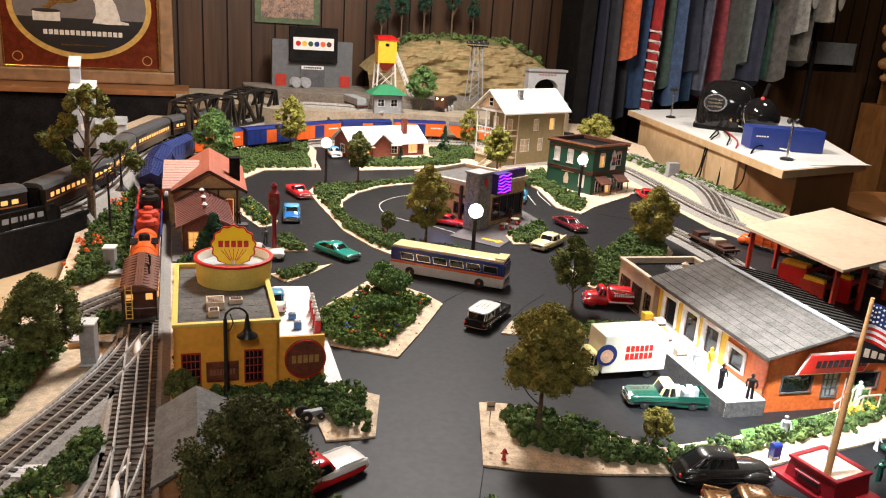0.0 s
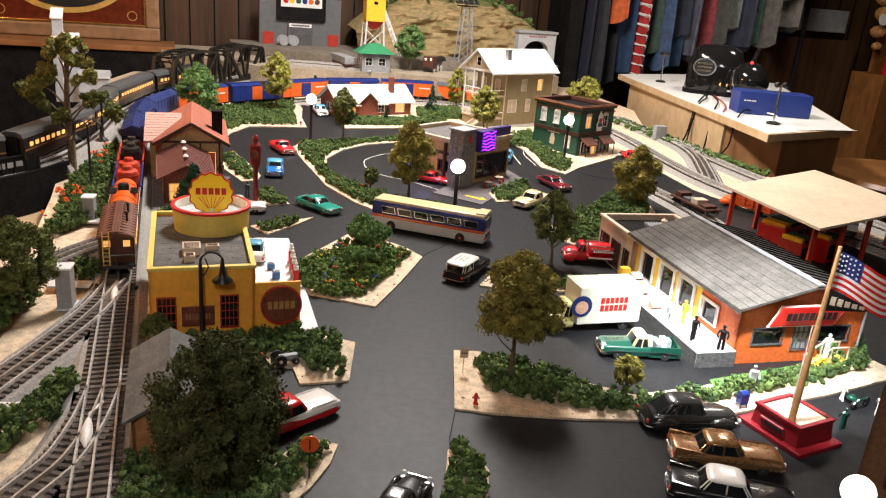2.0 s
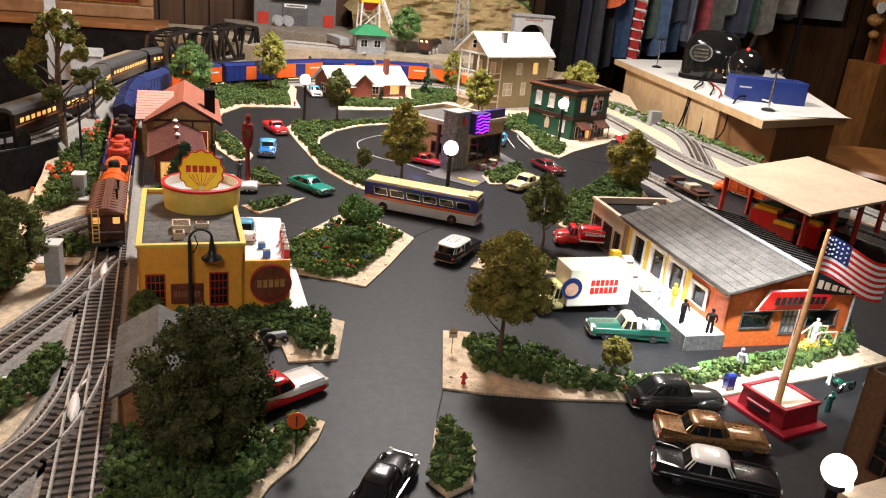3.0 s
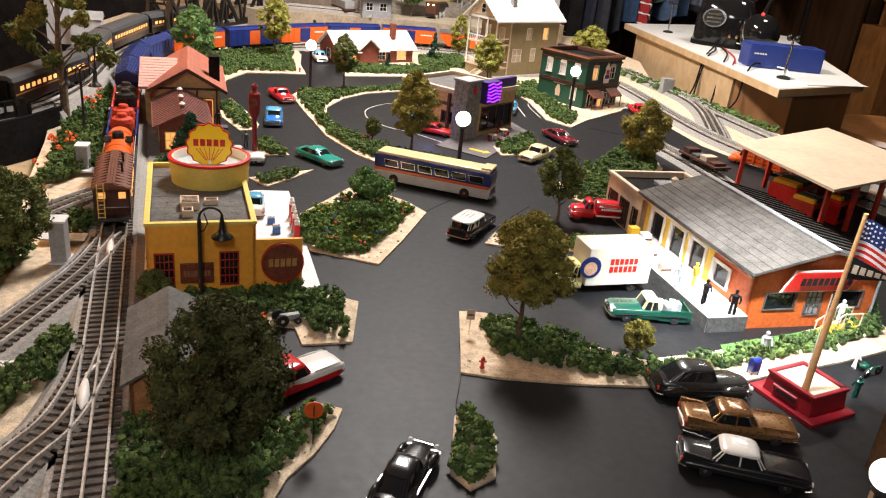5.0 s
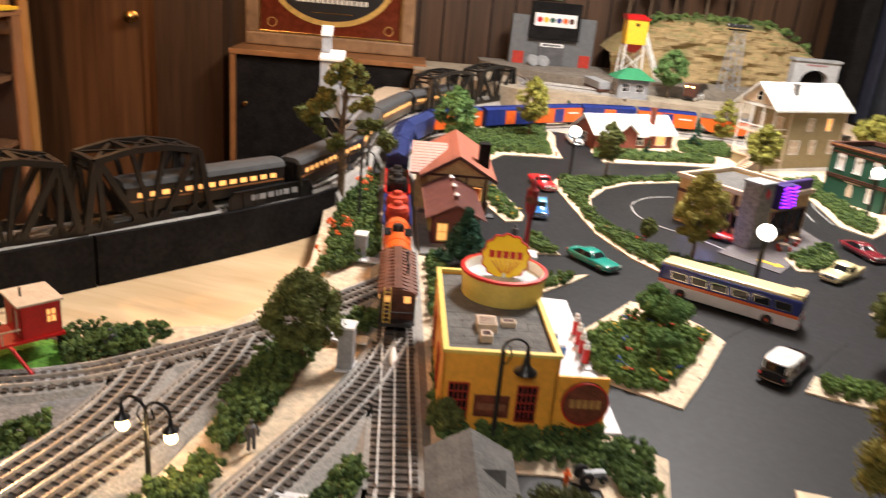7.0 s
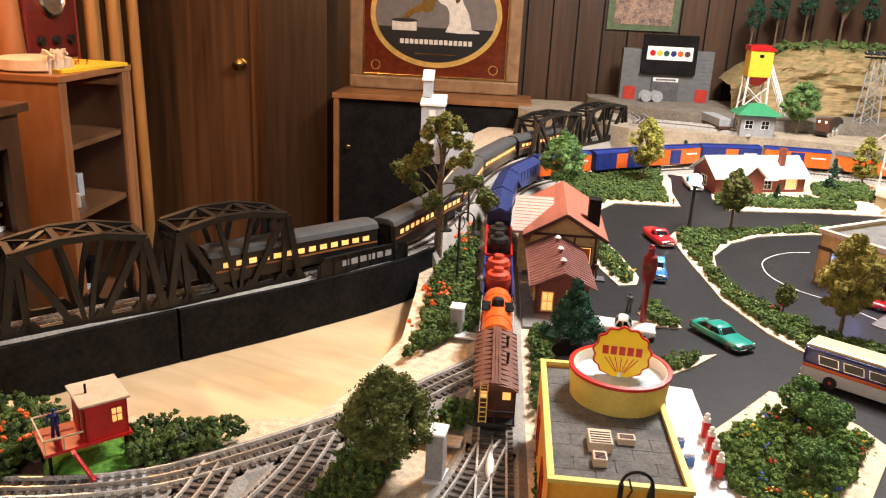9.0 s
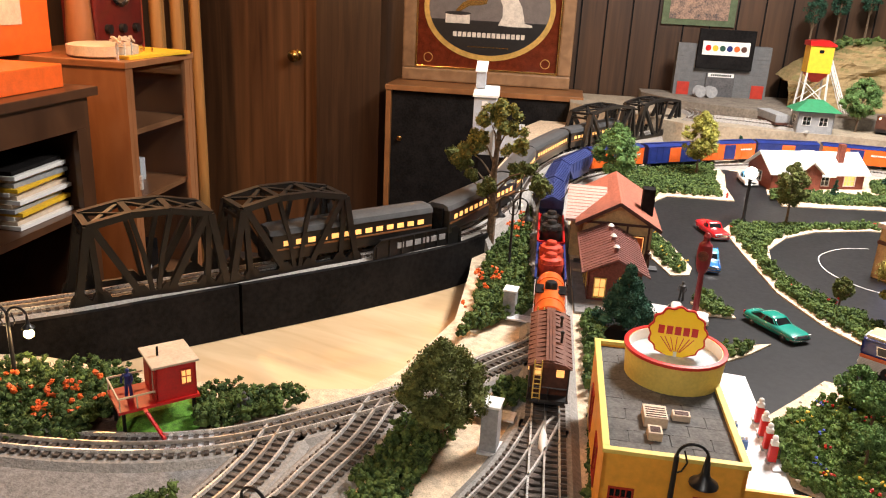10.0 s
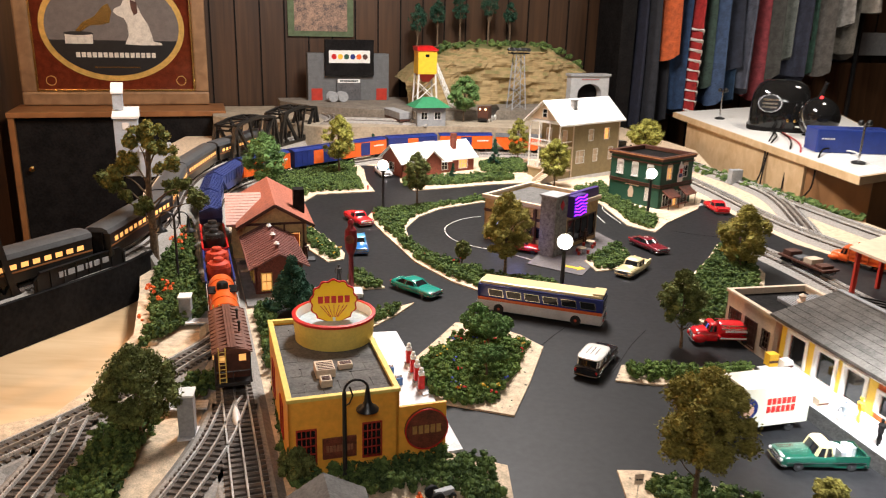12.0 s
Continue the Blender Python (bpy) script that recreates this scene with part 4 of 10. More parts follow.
four_walls(wing, FW_, FD_, FH_, BRICKRED, left=[(0.03, 0.06, 0.004, 0.05, BROWN, 2, 2), (0.10, 0.13, 0.004, 0.05, BROWN, 2, 2), (0.165, 0.185, 0.02, 0.048, DARKGLASS, 2, 2)], right=[(0.03, 0.06, 0.004, 0.05, DARKGLASS, 2, 2), (0.11, 0.14, 0.004, 0.05, DARKGLASS, 2, 2)], front=[(0.012, 0.030, 0.012, 0.046, WARMGLASS, 2, 2), (0.054, 0.076, 0.004, 0.050, DARKGLASS, 1, 2)], frame_mat=TRIM_YEL, gable=0.020)
gable_roof(wing, FW_, FD_, FH_, 0.022, ROOFBR, 0.013)
for k in range(17):
    for sgn in (0, 1):
        part("roof_seam", bar((FW_ / 2, k * 0.0142 - 0.009, 0.0905), (-0.011 if sgn else FW_ + 0.011, k * 0.0142 - 0.009, 0.0628), 0.0013), ROOFBR, wing)
for k in range(3):
    v = part("roof_vent", cyl(FW_ / 2, 0.030 + 0.068 * k, 0.084, 0.097, 0.0042, n=12), ROOFBR, wing)
    part("cap", cyl(FW_ / 2, 0.030 + 0.068 * k, 0.097, 0.101, 0.0062, 0.003, n=12), WHITE, v)
part("platform", box(-0.022, FW_ + 0.010, -0.06, FD_, 0, 0.005, 0.001), mat("platform_grey", (0.24, 0.23, 0.22), 0.8, var=0.2, size=0.01, bump=0.3, bsize=0.002), wing, "grey concrete platform")

# drive-in restaurant
TR = 52
dr = thing("drive_in_restaurant", 0.066, 2.045, 0.0022, TR, "tan flat-roofed drive-in restaurant with stone pylon and violet neon", "building")
four_walls(dr, 0.20, 0.205, 0.108, STUCCO, left=[(0.03, 0.075, 0.012, 0.070, mat("lit_blue_door", (0.35, 0.45, 1.0), 0.3, emit=1.2), 2, 1), (0.13, 0.185, 0.03, 0.055, DARKGLASS, 3, 1)], front=[(0.06, 0.19, 0.015, 0.07, DARKGLASS, 4, 1)], frame_mat=BROWN)
part("roof", box(0.004, 0.196, 0.004, 0.201, 0.100, 0.103), ROOFGREY, dr)
for a in ((-0.006, 0.206, -0.006, 0.004), (-0.006, 0.206, 0.201, 0.211), (-0.006, 0.004, 0.004, 0.201), (0.196, 0.206, 0.004, 0.201)):
    part("parapet", box(*a, 0.104, 0.114, 0.001), CREAM, dr, "cream roof edge")
for a in ((-0.009, -0.001, 0.05, 0.056), (-0.009, -0.001, 0.14, 0.146)):
    part("pilaster", box(*a, 0, 0.102), BROWN, dr)
part("band", box(-0.004, -0.0005, 0.03, 0.205, 0.072, 0.079), BROWN, dr)
pyl = part("pylon", box(-0.022, 0.030, -0.014, 0.028, 0, 0.142, 0.001), STONE, dr, "grey stone pylon")
for r in range(14):
    for c in range(3):
        part("stone", box(-0.0235, -0.0215, -0.013 + c * 0.0135 + (0.004 if r % 2 else 0), -0.001 + c * 0.0135, 0.002 + r * 0.0099, 0.0108 + r * 0.0099, 0.0004), STONE, pyl)
part("cap", box(-0.025, 0.033, -0.017, 0.031, 0.142, 0.146, 0.0006), GREY, pyl)
part("emblem", prism([(0.0, -0.012), (0.008, 0.0), (0.0, 0.012), (-0.008, 0.0)], 0.0, 0.0018, None, pose(0.004, -0.0145, 0.122, 90)), SIGNRED, pyl, "red diamond emblem")
neon = part("sign_box", box(0.032, 0.088, -0.030, -0.012, 0.088, 0.140, 0.001), PURPLE, dr, "purple sign box")
for k in range(6):
    part("neon_tube", tube([(0.033 + 0.053 * t, -0.0315, 0.094 + k * 0.0082 + 0.002 * math.sin(9 * t + k)) for t in np.linspace(0.02, 1, 9)], 0.0017, 6), NEON, neon, "lit violet neon tube")
part("sign_top", box(0.03, 0.20, 0.0, 0.012, 0.1141, 0.136, 0.001), PURPLE, dr, "purple roof fascia")
pad = tagged(part("pavement", prism([(0.00, 1.965), (0.115, 1.893), (0.235, 2.175), (0.174, 2.33), (0.10, 2.20)], 0.0023, 0.0042), mat("dark_paving", (0.12, 0.105, 0.105), 0.6, var=0.25, size=0.01)), "dark paved terrace of the drive-in", "terrace", "", "structure")
arrow = tagged(part("floor_marking", prism([(0.075, 1.955), (0.11, 1.935), (0.107, 1.928), (0.128, 1.938), (0.118, 1.956), (0.114, 1.947), (0.08, 1.966)], 0.0042, 0.0048), YELLOW), "yellow arrow painted on the terrace", "marking", "", "structure")
nl = bpy.data.lights.new("neon_lamp", "POINT")
nl.energy, nl.color, nl.shadow_soft_size = 0.06, (0.25, 0.3, 1.0), 0.01
new("neon_lamp", nl).matrix_world = pose(-0.02, 2.02, 0.05)

# green shop
gs = thing("green_shop", 0.423, 2.532, 0.0, 42.5, "dark green two-storey brick shop with white arched windows", "building")
GW, GD, GH = 0.165, 0.182, 0.154
four_walls(gs, GW, GD, GH, GREENP, front=[(0.030, 0.052, 0.090, 0.124, WARMGLASS, 2, 2), (0.112, 0.134, 0.090, 0.124, DARKGLASS, 2, 2), (0.020, 0.068, 0.010, 0.046, DARKGLASS, 3, 1), (0.072, 0.092, 0.004, 0.050, WARMGLASS, 1, 1), (0.098, 0.148, 0.010, 0.046, DARKGLASS, 3, 1)], left=[(0.026, 0.046, 0.094, 0.124, WHITE, 2, 2), (0.080, 0.100, 0.094, 0.124, WHITE, 2, 2), (0.134, 0.154, 0.094, 0.124, WHITE, 2, 2), (0.134, 0.152, 0.024, 0.060, WHITE, 2, 2)], frame_mat=WHITE)
part("roof", box(0.004, GW - 0.004, 0.004, GD - 0.004, GH - 0.014, GH - 0.010), MATTEBLACK, gs)
for a in ((-0.006, GW + 0.006, -0.006, 0.006), (-0.006, GW + 0.006, GD - 0.006, GD + 0.006), (-0.006, 0.006, 0.006, GD - 0.006), (GW - 0.006, GW + 0.006, 0.006, GD - 0.006)):
    part("cornice", box(*a, GH - 0.008, GH + 0.004, 0.0015), BROWN, gs, "brown moulded cornice")
COPPER = mat("copper_edge", (0.50, 0.22, 0.10), 0.4, 0.3, var=0.15)
for a in ((-0.0075, GW + 0.0075, -0.0075, -0.0062), (-0.0075, -0.0062, -0.006, GD + 0.0075)):
    part("cornice_edge", box(*a, GH - 0.001, GH + 0.0025), COPPER, gs, "thin copper-coloured cornice edge")
for z in (0.066, 0.072, 0.134):
    part("band", box(-0.003, GW + 0.003, -0.003, -0.0002, z, z + 0.0035), BROWN, gs)
    part("band", box(-0.003, -0.0002, 0.0, GD, z, z + 0.0035), BROWN, gs)
for yy in (0.036, 0.090, 0.144):
    part("window_arch", prism([(0.012 * math.cos(a), 0.012 * math.sin(a)) for a in np.linspace(0, math.pi, 13)], 0, 0.002, None, pose(0.0, GD - yy, 0.1255, 0, 0, 270) @ XZ), WHITE, gs, "white arched window head")
    part("sill", box(-0.0034, -0.0002, GD - yy - 0.013, GD - yy + 0.013, 0.0885, 0.0915), WHITE, gs)
for xx in (0.041, 0.123):
    part("window_arch", prism([(0.0125 * math.cos(a), 0.0125 * math.sin(a)) for a in np.linspace(0, math.pi, 13)], 0, 0.002, None, pose(xx, 0, 0.1255) @ XZ), CREAM, gs, "pale arched window head")
for x0, x1 in ((0.012, 0.068), (0.098, 0.154)):
    part("awning", prism([(0.0, 0.062), (-0.030, 0.042), (-0.030, 0.039), (0.0, 0.058)], x0, x1, None, YZ), RUST, gs, "rust-red porch awning")
    part("shop_front", box(x0, x1, -0.003, -0.0002, 0.0, 0.010), mat("pink_trim", (0.42, 0.20, 0.15), 0.6), gs)
    for x in (x0 + 0.002, x1 - 0.002):
        part("post", cyl(x, -0.027, 0, 0.041, 0.0013, n=8), BROWN, gs)
part("step", box(-0.004, GW + 0.02, -0.046, -0.0032, 0, 0.004), CONCRETE, gs, "pale pavement step")
board = part("painted_board", prism([(-0.012, 0.0), (0.012, 0.0), (0.014, 0.022), (0.008, 0.034), (0.010, 0.046), (0.0, 0.062), (-0.010, 0.046), (-0.008, 0.034), (-0.014, 0.022)], 0.0, 0.0022, None, pose(0.092, -0.004, 0.078, 0, 0, 0) @ XZ), WHITE, gs, "cut-out white, red and blue advertising board")
part("board_stripe", box(0.086, 0.098, -0.0075, -0.0064, 0.104, 0.118), SIGNRED, board)
part("board_stripe", box(0.083, 0.101, -0.0075, -0.0064, 0.092, 0.103), BLUE, board)
part("wall_emblem", prism([(-0.008, 0), (0.008, 0), (0.010, 0.018), (0.004, 0.034), (-0.004, 0.034), (-0.010, 0.018)], 0, 0.0012, None, pose(-0.0006, 0.100, 0.024, 0, 0, 270) @ XZ), CREAM, gs, "faded painted wall emblem")
bars(gs, pose(0, GD, 0, 0, 0, 270), 0.060, 0.110, 0.0605, 0.0635, CREAM, 8)

# two-storey house
hs = thing("farm_house", 0.213, 2.931, 0.0, 41.5, "tan clapboard two-storey house with white roof and porch", "building")
HW, HD, HH, HR, PD = 0.246, 0.144, 0.205, 0.061, 0.066
wf = [(0.082, 0.106, 0.132, 0.170, CREAM, 1, 2), (0.166, 0.190, 0.132, 0.170, WARMGLASS, 1, 2), (0.022, 0.064, 0.058, 0.100, CREAM, 2, 2), (0.112, 0.134, 0.058, 0.100, CREAM, 1, 2), (0.196, 0.218, 0.058, 0.100, CREAM, 1, 2)]
four_walls(hs, HW, HD, HH, SIDING, front=wf, left=[(0.024, 0.046, 0.125, 0.168, CREAM, 1, 2), (0.096, 0.118, 0.125, 0.168, CREAM, 1, 2), (0.060, 0.084, 0.044, 0.096, WARMGLASS, 1, 1)], right=[(0.05, 0.075, 0.125, 0.165, DARKGLASS, 1, 2), (0.10, 0.125, 0.125, 0.165, DARKGLASS, 1, 2)], frame_mat=WHITE)
for m, d in ((pose(-PD, 0, 0), 0.004), (pose(HW - 0.004, 0, 0), 0.004)):
    g_ = part("gable", prism([(0, HH + 0.0004), (HD, HH + 0.0004), (HD / 2, HH + HR - 0.001)], 0, d, None, YZ), CREAM if d and m[0][3] < 0 else SIDING, hs, "boarded gable")
    g_.matrix_basis = m
part("attic_window", box(-PD - 0.0015, -PD, HD / 2 - 0.009, HD / 2 + 0.009, HH + 0.010, HH + 0.036), DARKGLASS, hs)
for a in ((HD / 2 - 0.011, HD / 2 - 0.009, HH + 0.008, HH + 0.038), (HD / 2 + 0.009, HD / 2 + 0.011, HH + 0.008, HH + 0.038), (HD / 2 - 0.009, HD / 2 + 0.009, HH + 0.036, HH + 0.038), (HD / 2 - 0.009, HD / 2 + 0.009, HH + 0.022, HH + 0.0235)):
    part("attic_frame", box(-PD - 0.0022, -PD - 0.0002, *a), WHITE, hs)
rs_ = HR / (HD / 2)
for sgn in (0, 1):
    pts = [(HD / 2, HH + HR), (HD / 2, HH + HR + 0.005), (-0.016, HH - 0.016 * rs_ + 0.004), (-0.016, HH - 0.016 * rs_)]
    pts = [(HD - y, z) for y, z in pts][::-1] if sgn else pts
    part("roof", prism(pts, -PD - 0.016, HW + 0.016, None, YZ), WHITE, hs, "bright white roof")
    for k in range(9):
        f = k / 9
        ya, yb = -0.016 + (HD / 2 + 0.016) * f, -0.016 + (HD / 2 + 0.016) * (f + 0.115)
        za, zb = HH + ya * rs_ + 0.0042, HH + yb * rs_ + 0.0042
        q = [(ya, za), (yb, zb), (yb, zb + 0.0006), (ya, za + 0.0014)]
        part("roof_strip", prism([(HD - y, z) for y, z in q][::-1] if sgn else q, -PD - 0.0165, HW + 0.0165, None, YZ), WHITE, hs)
for k in range(30):
    z0_ = 0.003 + k * 0.0067
    cuts = sorted((o[0] - 0.002, o[1] + 0.002) for o in wf if o[2] - 0.002 < z0_ + 0.005 and o[3] + 0.002 > z0_)
    x0_ = 0.0
    for c0, c1 in cuts + [(HW, HW)]:
        if c0 - x0_ > 0.002:
            part("clapboard", prism([(-0.0003, z0_), (-0.0022, z0_), (-0.0006, z0_ + 0.0062), (-0.0003, z0_ + 0.0062)], x0_, c0, None, YZ), SIDING, hs)
        x0_ = c1
for x in (-0.0012, HW - 0.003):
    part("corner_board", box(x, x + 0.0042, -0.003, -0.0003, 0, HH - 0.014), CREAM, hs)
part("foundation", box(-PD, HW + 0.002, -0.004, -0.0024, 0, 0.012), CONCRETE, hs)
ch_ = part("chimney", box(0.030, 0.047, 0.030, 0.046, HH + 0.015, HH + 0.062, 0.001), STONE, hs, "grey brick chimney")
part("chimney_cap", box(0.028, 0.049, 0.028, 0.048, HH + 0.062, HH + 0.066, 0.0008), STONE, ch_)
for z in (0.034, 0.112):
    part("porch_floor", box(-PD, -0.0005, 0.0, HD, z, z + 0.005), CREAM, hs)
part("porch_beam", box(-PD, -0.0005, 0.0, HD, HH - 0.010, HH - 0.002), WHITE, hs)
part("porch_base", box(-PD + 0.003, -0.0005, 0.003, HD - 0.003, 0, 0.0338), SIDING, hs)
for y in (0.003, 0.050, 0.096, HD - 0.003):
    part("porch_post", box(-PD + 0.001, -PD + 0.005, y - 0.002, y + 0.002, 0.039, HH - 0.0102), WHITE, hs)
for z in (0.056, 0.134):
    for y0, y1 in ((0.0, HD),) if z > 0.1 else ((0.050, HD),):
        part("porch_rail", box(-PD + 0.002, -PD + 0.0045, y0, y1, z, z + 0.003), WHITE, hs)
    part("porch_rail", box(-PD + 0.003, -0.001, 0.001, 0.0035, z, z + 0.003), WHITE, hs)
    for k in range(16):
        y = 0.006 + k * 0.0088
        if z > 0.1 or y > 0.052:
            part("baluster", box(-PD + 0.0028, -PD + 0.004, y - 0.0007, y + 0.0007, z - 0.016, z), WHITE, hs)
for k in range(8):
    part("stair_step", box(-PD - 0.0085 * (k + 1), -PD - 0.0085 * k, 0.008, 0.046, 0, 0.034 - 0.0042 * k), CREAM, hs)
for y in (0.006, 0.046):
    part("stair_rail", prism([(-PD, 0.034), (-PD, 0.050), (-PD - 0.072, 0.014), (-PD - 0.072, 0.0)], y - 0.001, y + 0.002, None, Matrix(((1, 0, 0, 0), (0, 0, 1, 0), (0, 1, 0, 0), (0, 0, 0, 1)))), CREAM, hs)

# brick cottage with the bright roof
rc = thing("brick_cottage", -0.362, 2.875, 0.0, 36, "small red brick cottage with bright white roof", "building")
four_walls(rc, 0.30, 0.135, 0.056, BRICKRED, front=[(0.045, 0.07, 0.016, 0.044, WARMGLASS, 2, 2), (0.10, 0.12, 0.004, 0.044, DARKGLASS, 1, 1), (0.15, 0.185, 0.016, 0.044, DARKGLASS, 3, 2), (0.235, 0.27, 0.016, 0.044, WARMGLASS, 3, 2)], left=[(0.05, 0.08, 0.016, 0.044, DARKGLASS, 2, 2)], frame_mat=WHITE, gable_lr=0.045)
gable_roof(rc, 0.30, 0.135, 0.056, 0.045, WHITE, 0.012, True, 0.004, "bright white roof")
part("front_gable", prism([(0.0, 0.0), (0.075, 0.0), (0.075, 0.056), (0.0375, 0.088), (0.0, 0.056)], 0.0, 0.022, None, pose(0.07, 0, 0) @ XZ), BRICKRED, rc, "projecting brick gable")
for sgn in (-1, 1):
    part("gable_roof", bar((0.1075, -0.012, 0.092), (0.1075 + sgn * 0.044, -0.012, 0.054), 0.042, None, 0.003), WHITE, rc)
part("chimney", box(0.225, 0.242, 0.028, 0.045, 0.06, 0.135, 0.001), BRICKRED, rc, "tall brick chimney")
part("awning", box(0.14, 0.195, -0.018, 0.0, 0.045, 0.048), WHITE, rc)
part("shutter_awning", box(0.03, 0.075, -0.034, -0.022, 0.045, 0.048), WHITE, rc)

# freight depot with loading dock
dp = thing("freight_depot", 0.450, 1.167, 0.0022, 15, "orange and yellow freight depot with grey planked roof", "building")
DW, DD, DH = 0.212, 0.302, 0.092
SIDE = [(DD - y1, DD - y0, z0, z1, DARKGLASS, 1, 1) for y0, y1, z0, z1 in ((0.055, 0.088, 0.034, 0.062), (0.120, 0.155, 0.026, 0.070), (0.180, 0.215, 0.026, 0.070), (0.245, 0.280, 0.026, 0.070))]
wall(dp, pose(DW, 0, 0, 0, 0, 90), DD, DH, ORWALL, (), 0.004, WHITE)
wall(dp, pose(0, DD, 0, 0, 0, 270), DD, DH, ORWALL, SIDE, 0.004, WHITE)
wall(dp, pose(0, 0, 0), DW, DH, ORWALL, [(0.026, 0.074, 0.030, 0.054, DARKGLASS, 1, 1), (0.094, 0.118, 0.020, 0.058, GREY, 3, 3), (0.136, 0.186, 0.030, 0.054, DARKGLASS, 1, 1)], 0.004, DKGREY, gable=0.028)
wall(dp, pose(DW, DD, 0, 0, 0, 180), DW, DH, ORWALL, (), 0.004, None, gable=0.028)
for o in SIDE:
    y1, y0 = DD - o[0], DD - o[1]
    for q in ((y0 - 0.0075, y0 - 0.0019, o[2], o[3] + 0.006), (y1 + 0.0019, y1 + 0.0075, o[2], o[3] + 0.006), (y0 - 0.0019, y1 + 0.0019, o[3] + 0.0019, o[3] + 0.006)):
        part("white_trim", prism([(q[0], q[2]), (q[1], q[2]), (q[1], q[3]), (q[0], q[3])], -0.0032, -0.0013, None, YZ), WHITE, dp, "broad white door trim")
part("yellow_cladding", box(-0.0012, -0.0002, 0.096, DD, 0.0765, DH - 0.001), YELWALL, dp, "bright yellow upper cladding")
for y0, y1 in ((0.096, 0.112), (0.163, 0.172), (0.223, 0.237), (0.288, DD)):
    part("yellow_cladding", box(-0.0012, -0.0002, y0, y1, 0.024, 0.0765), YELWALL, dp)
for k in range(4):
    part("fascia_stripe", box(-0.0125 - 0.001 * k, -0.009, -0.01, DD + 0.006, DH - 0.0095 + k * 0.0022, DH - 0.0080 + k * 0.0022), (WHITE, BROWN)[k % 2], dp)
PLANKROOF = mat("weathered_planks", (0.088, 0.079, 0.070), 0.85, var=0.3, size=0.02, bump=0.4, bsize=0.002, piece=0.45)
gable_roof(dp, DW, DD, DH, 0.028, PLANKROOF, 0.016, False, 0.003)
random.seed(3)
for side in (0, 1):
    for r in range(9):
        y = -0.016
        while y < DD + 0.012:
            ln = random.uniform(0.05, 0.085)
            y1 = min(y + ln, DD + 0.015)
            x0, x1 = -0.016 + r * 0.01355, -0.016 + (r + 1) * 0.01355 - 0.0005
            z0, z1 = DH + x0 * 0.2642 + 0.003, DH + x1 * 0.2642 + 0.003
            pts = [(x0, z0), (x1, z1), (x1, z1 + 0.0007), (x0, z0 + 0.0012)]
            if side:
                pts = [(DW - x, z) for x, z in pts][::-1]
            part("roof_plank", prism(pts, -y1 + 0.0005, -y, None, XZ), PLANKROOF, dp)
            y = y1
for k in range(15):
    y = 0.004 + k * 0.0205
    part("roof_batten", bar((DW / 2 + 0.012, y, DH + 0.0302), (DW + 0.012, y + 0.004, DH + 0.0042), 0.0022), MATTEBLACK, dp, "dark roof batten")
part("ridge_cap", box(DW / 2 - 0.005, DW / 2 + 0.005, -0.017, DD + 0.016, DH + 0.0315, DH + 0.0345, 0.0008), GREY, dp, "pale ridge cap")
DOCKSTONE = mat("dock_stone", (0.10, 0.098, 0.095), 0.85, var=0.3, size=0.008, bump=0.5, bsize=0.004)
part("dock", box(-0.062, -0.0005, -0.006, 0.27, 0, 0.024, 0.0008), CONCRETE, dp, "white concrete loading dock")
part("dock_edge", box(-0.0632, -0.0622, -0.006, 0.27, 0, 0.0225), DOCKSTONE, dp)
part("dock_edge", box(-0.062, 0.0, -0.0075, -0.0062, 0, 0.0225), DOCKSTONE, dp)
sg = part("signboard", prism([(0.0, 0.0), (0.105, 0.0), (0.118, 0.030), (0.012, 0.030)], 0, 0.003, None, pose(0.045, -0.004, 0.060, 8) @ XZ), SIGNRED, dp, "red signboard with white edge")
part("sign_edge", prism([(-0.003, -0.002), (0.107, -0.002), (0.122, 0.0325), (0.010, 0.0325)], 0, 0.002, None, pose(0.045, -0.0035, 0.060, 8) @ XZ), WHITE, dp)
bars(dp, pose(0.045, -0.0085, 0.060, 8), 0.020, 0.105, 0.010, 0.022, BLACKP, 9)
part("downpipe", tube([(0.203, -0.006, 0.08), (0.203, -0.006, 0.01), (0.210, -0.01, 0.002)], 0.0018, 8), GREY, dp)
steps = thing("wooden_stairs", 0.572, 1.180, 0.0022, 15, "small yellow-painted wooden entry stairs with railings", "stairs")
for k in range(5):
    part("tread", box(-0.022 + k * 0.0055, -0.016 + k * 0.0055, -0.022, -0.002, 0.004 * k, 0.004 * (k + 1)), YELWALL, steps)
part("landing", box(0.005, 0.035, -0.022, -0.002, 0.016, 0.020), YELWALL, steps)
for y in (-0.022, -0.003):
    part("handrail", bar((-0.022, y, 0.02), (0.006, y, 0.04), 0.0018), CREAM, steps)
    part("handrail", bar((0.006, y, 0.04), (0.035, y, 0.04), 0.0018), CREAM, steps)
    for x, z in ((-0.02, 0.02), (0.006, 0.04), (0.034, 0.04)):
        part("baluster", box(x - 0.0008, x + 0.0008, y - 0.0008, y + 0.0008, 0, z), CREAM, steps)
lawn = tagged(part("lawn", prism([(0.40, 1.068), (0.52, 1.125), (0.67, 1.21), (0.68, 1.235), (0.52, 1.160), (0.40, 1.105)], 0.0023, 0.0068), GRASS), "short bright green lawn strip before the depot", "lawn", "", "structure")

# fire house behind the depot
fh = thing("brick_garage", 0.366, 1.474, 0.0022, 14, "cream garage with brown double doors and black flat roof", "building")
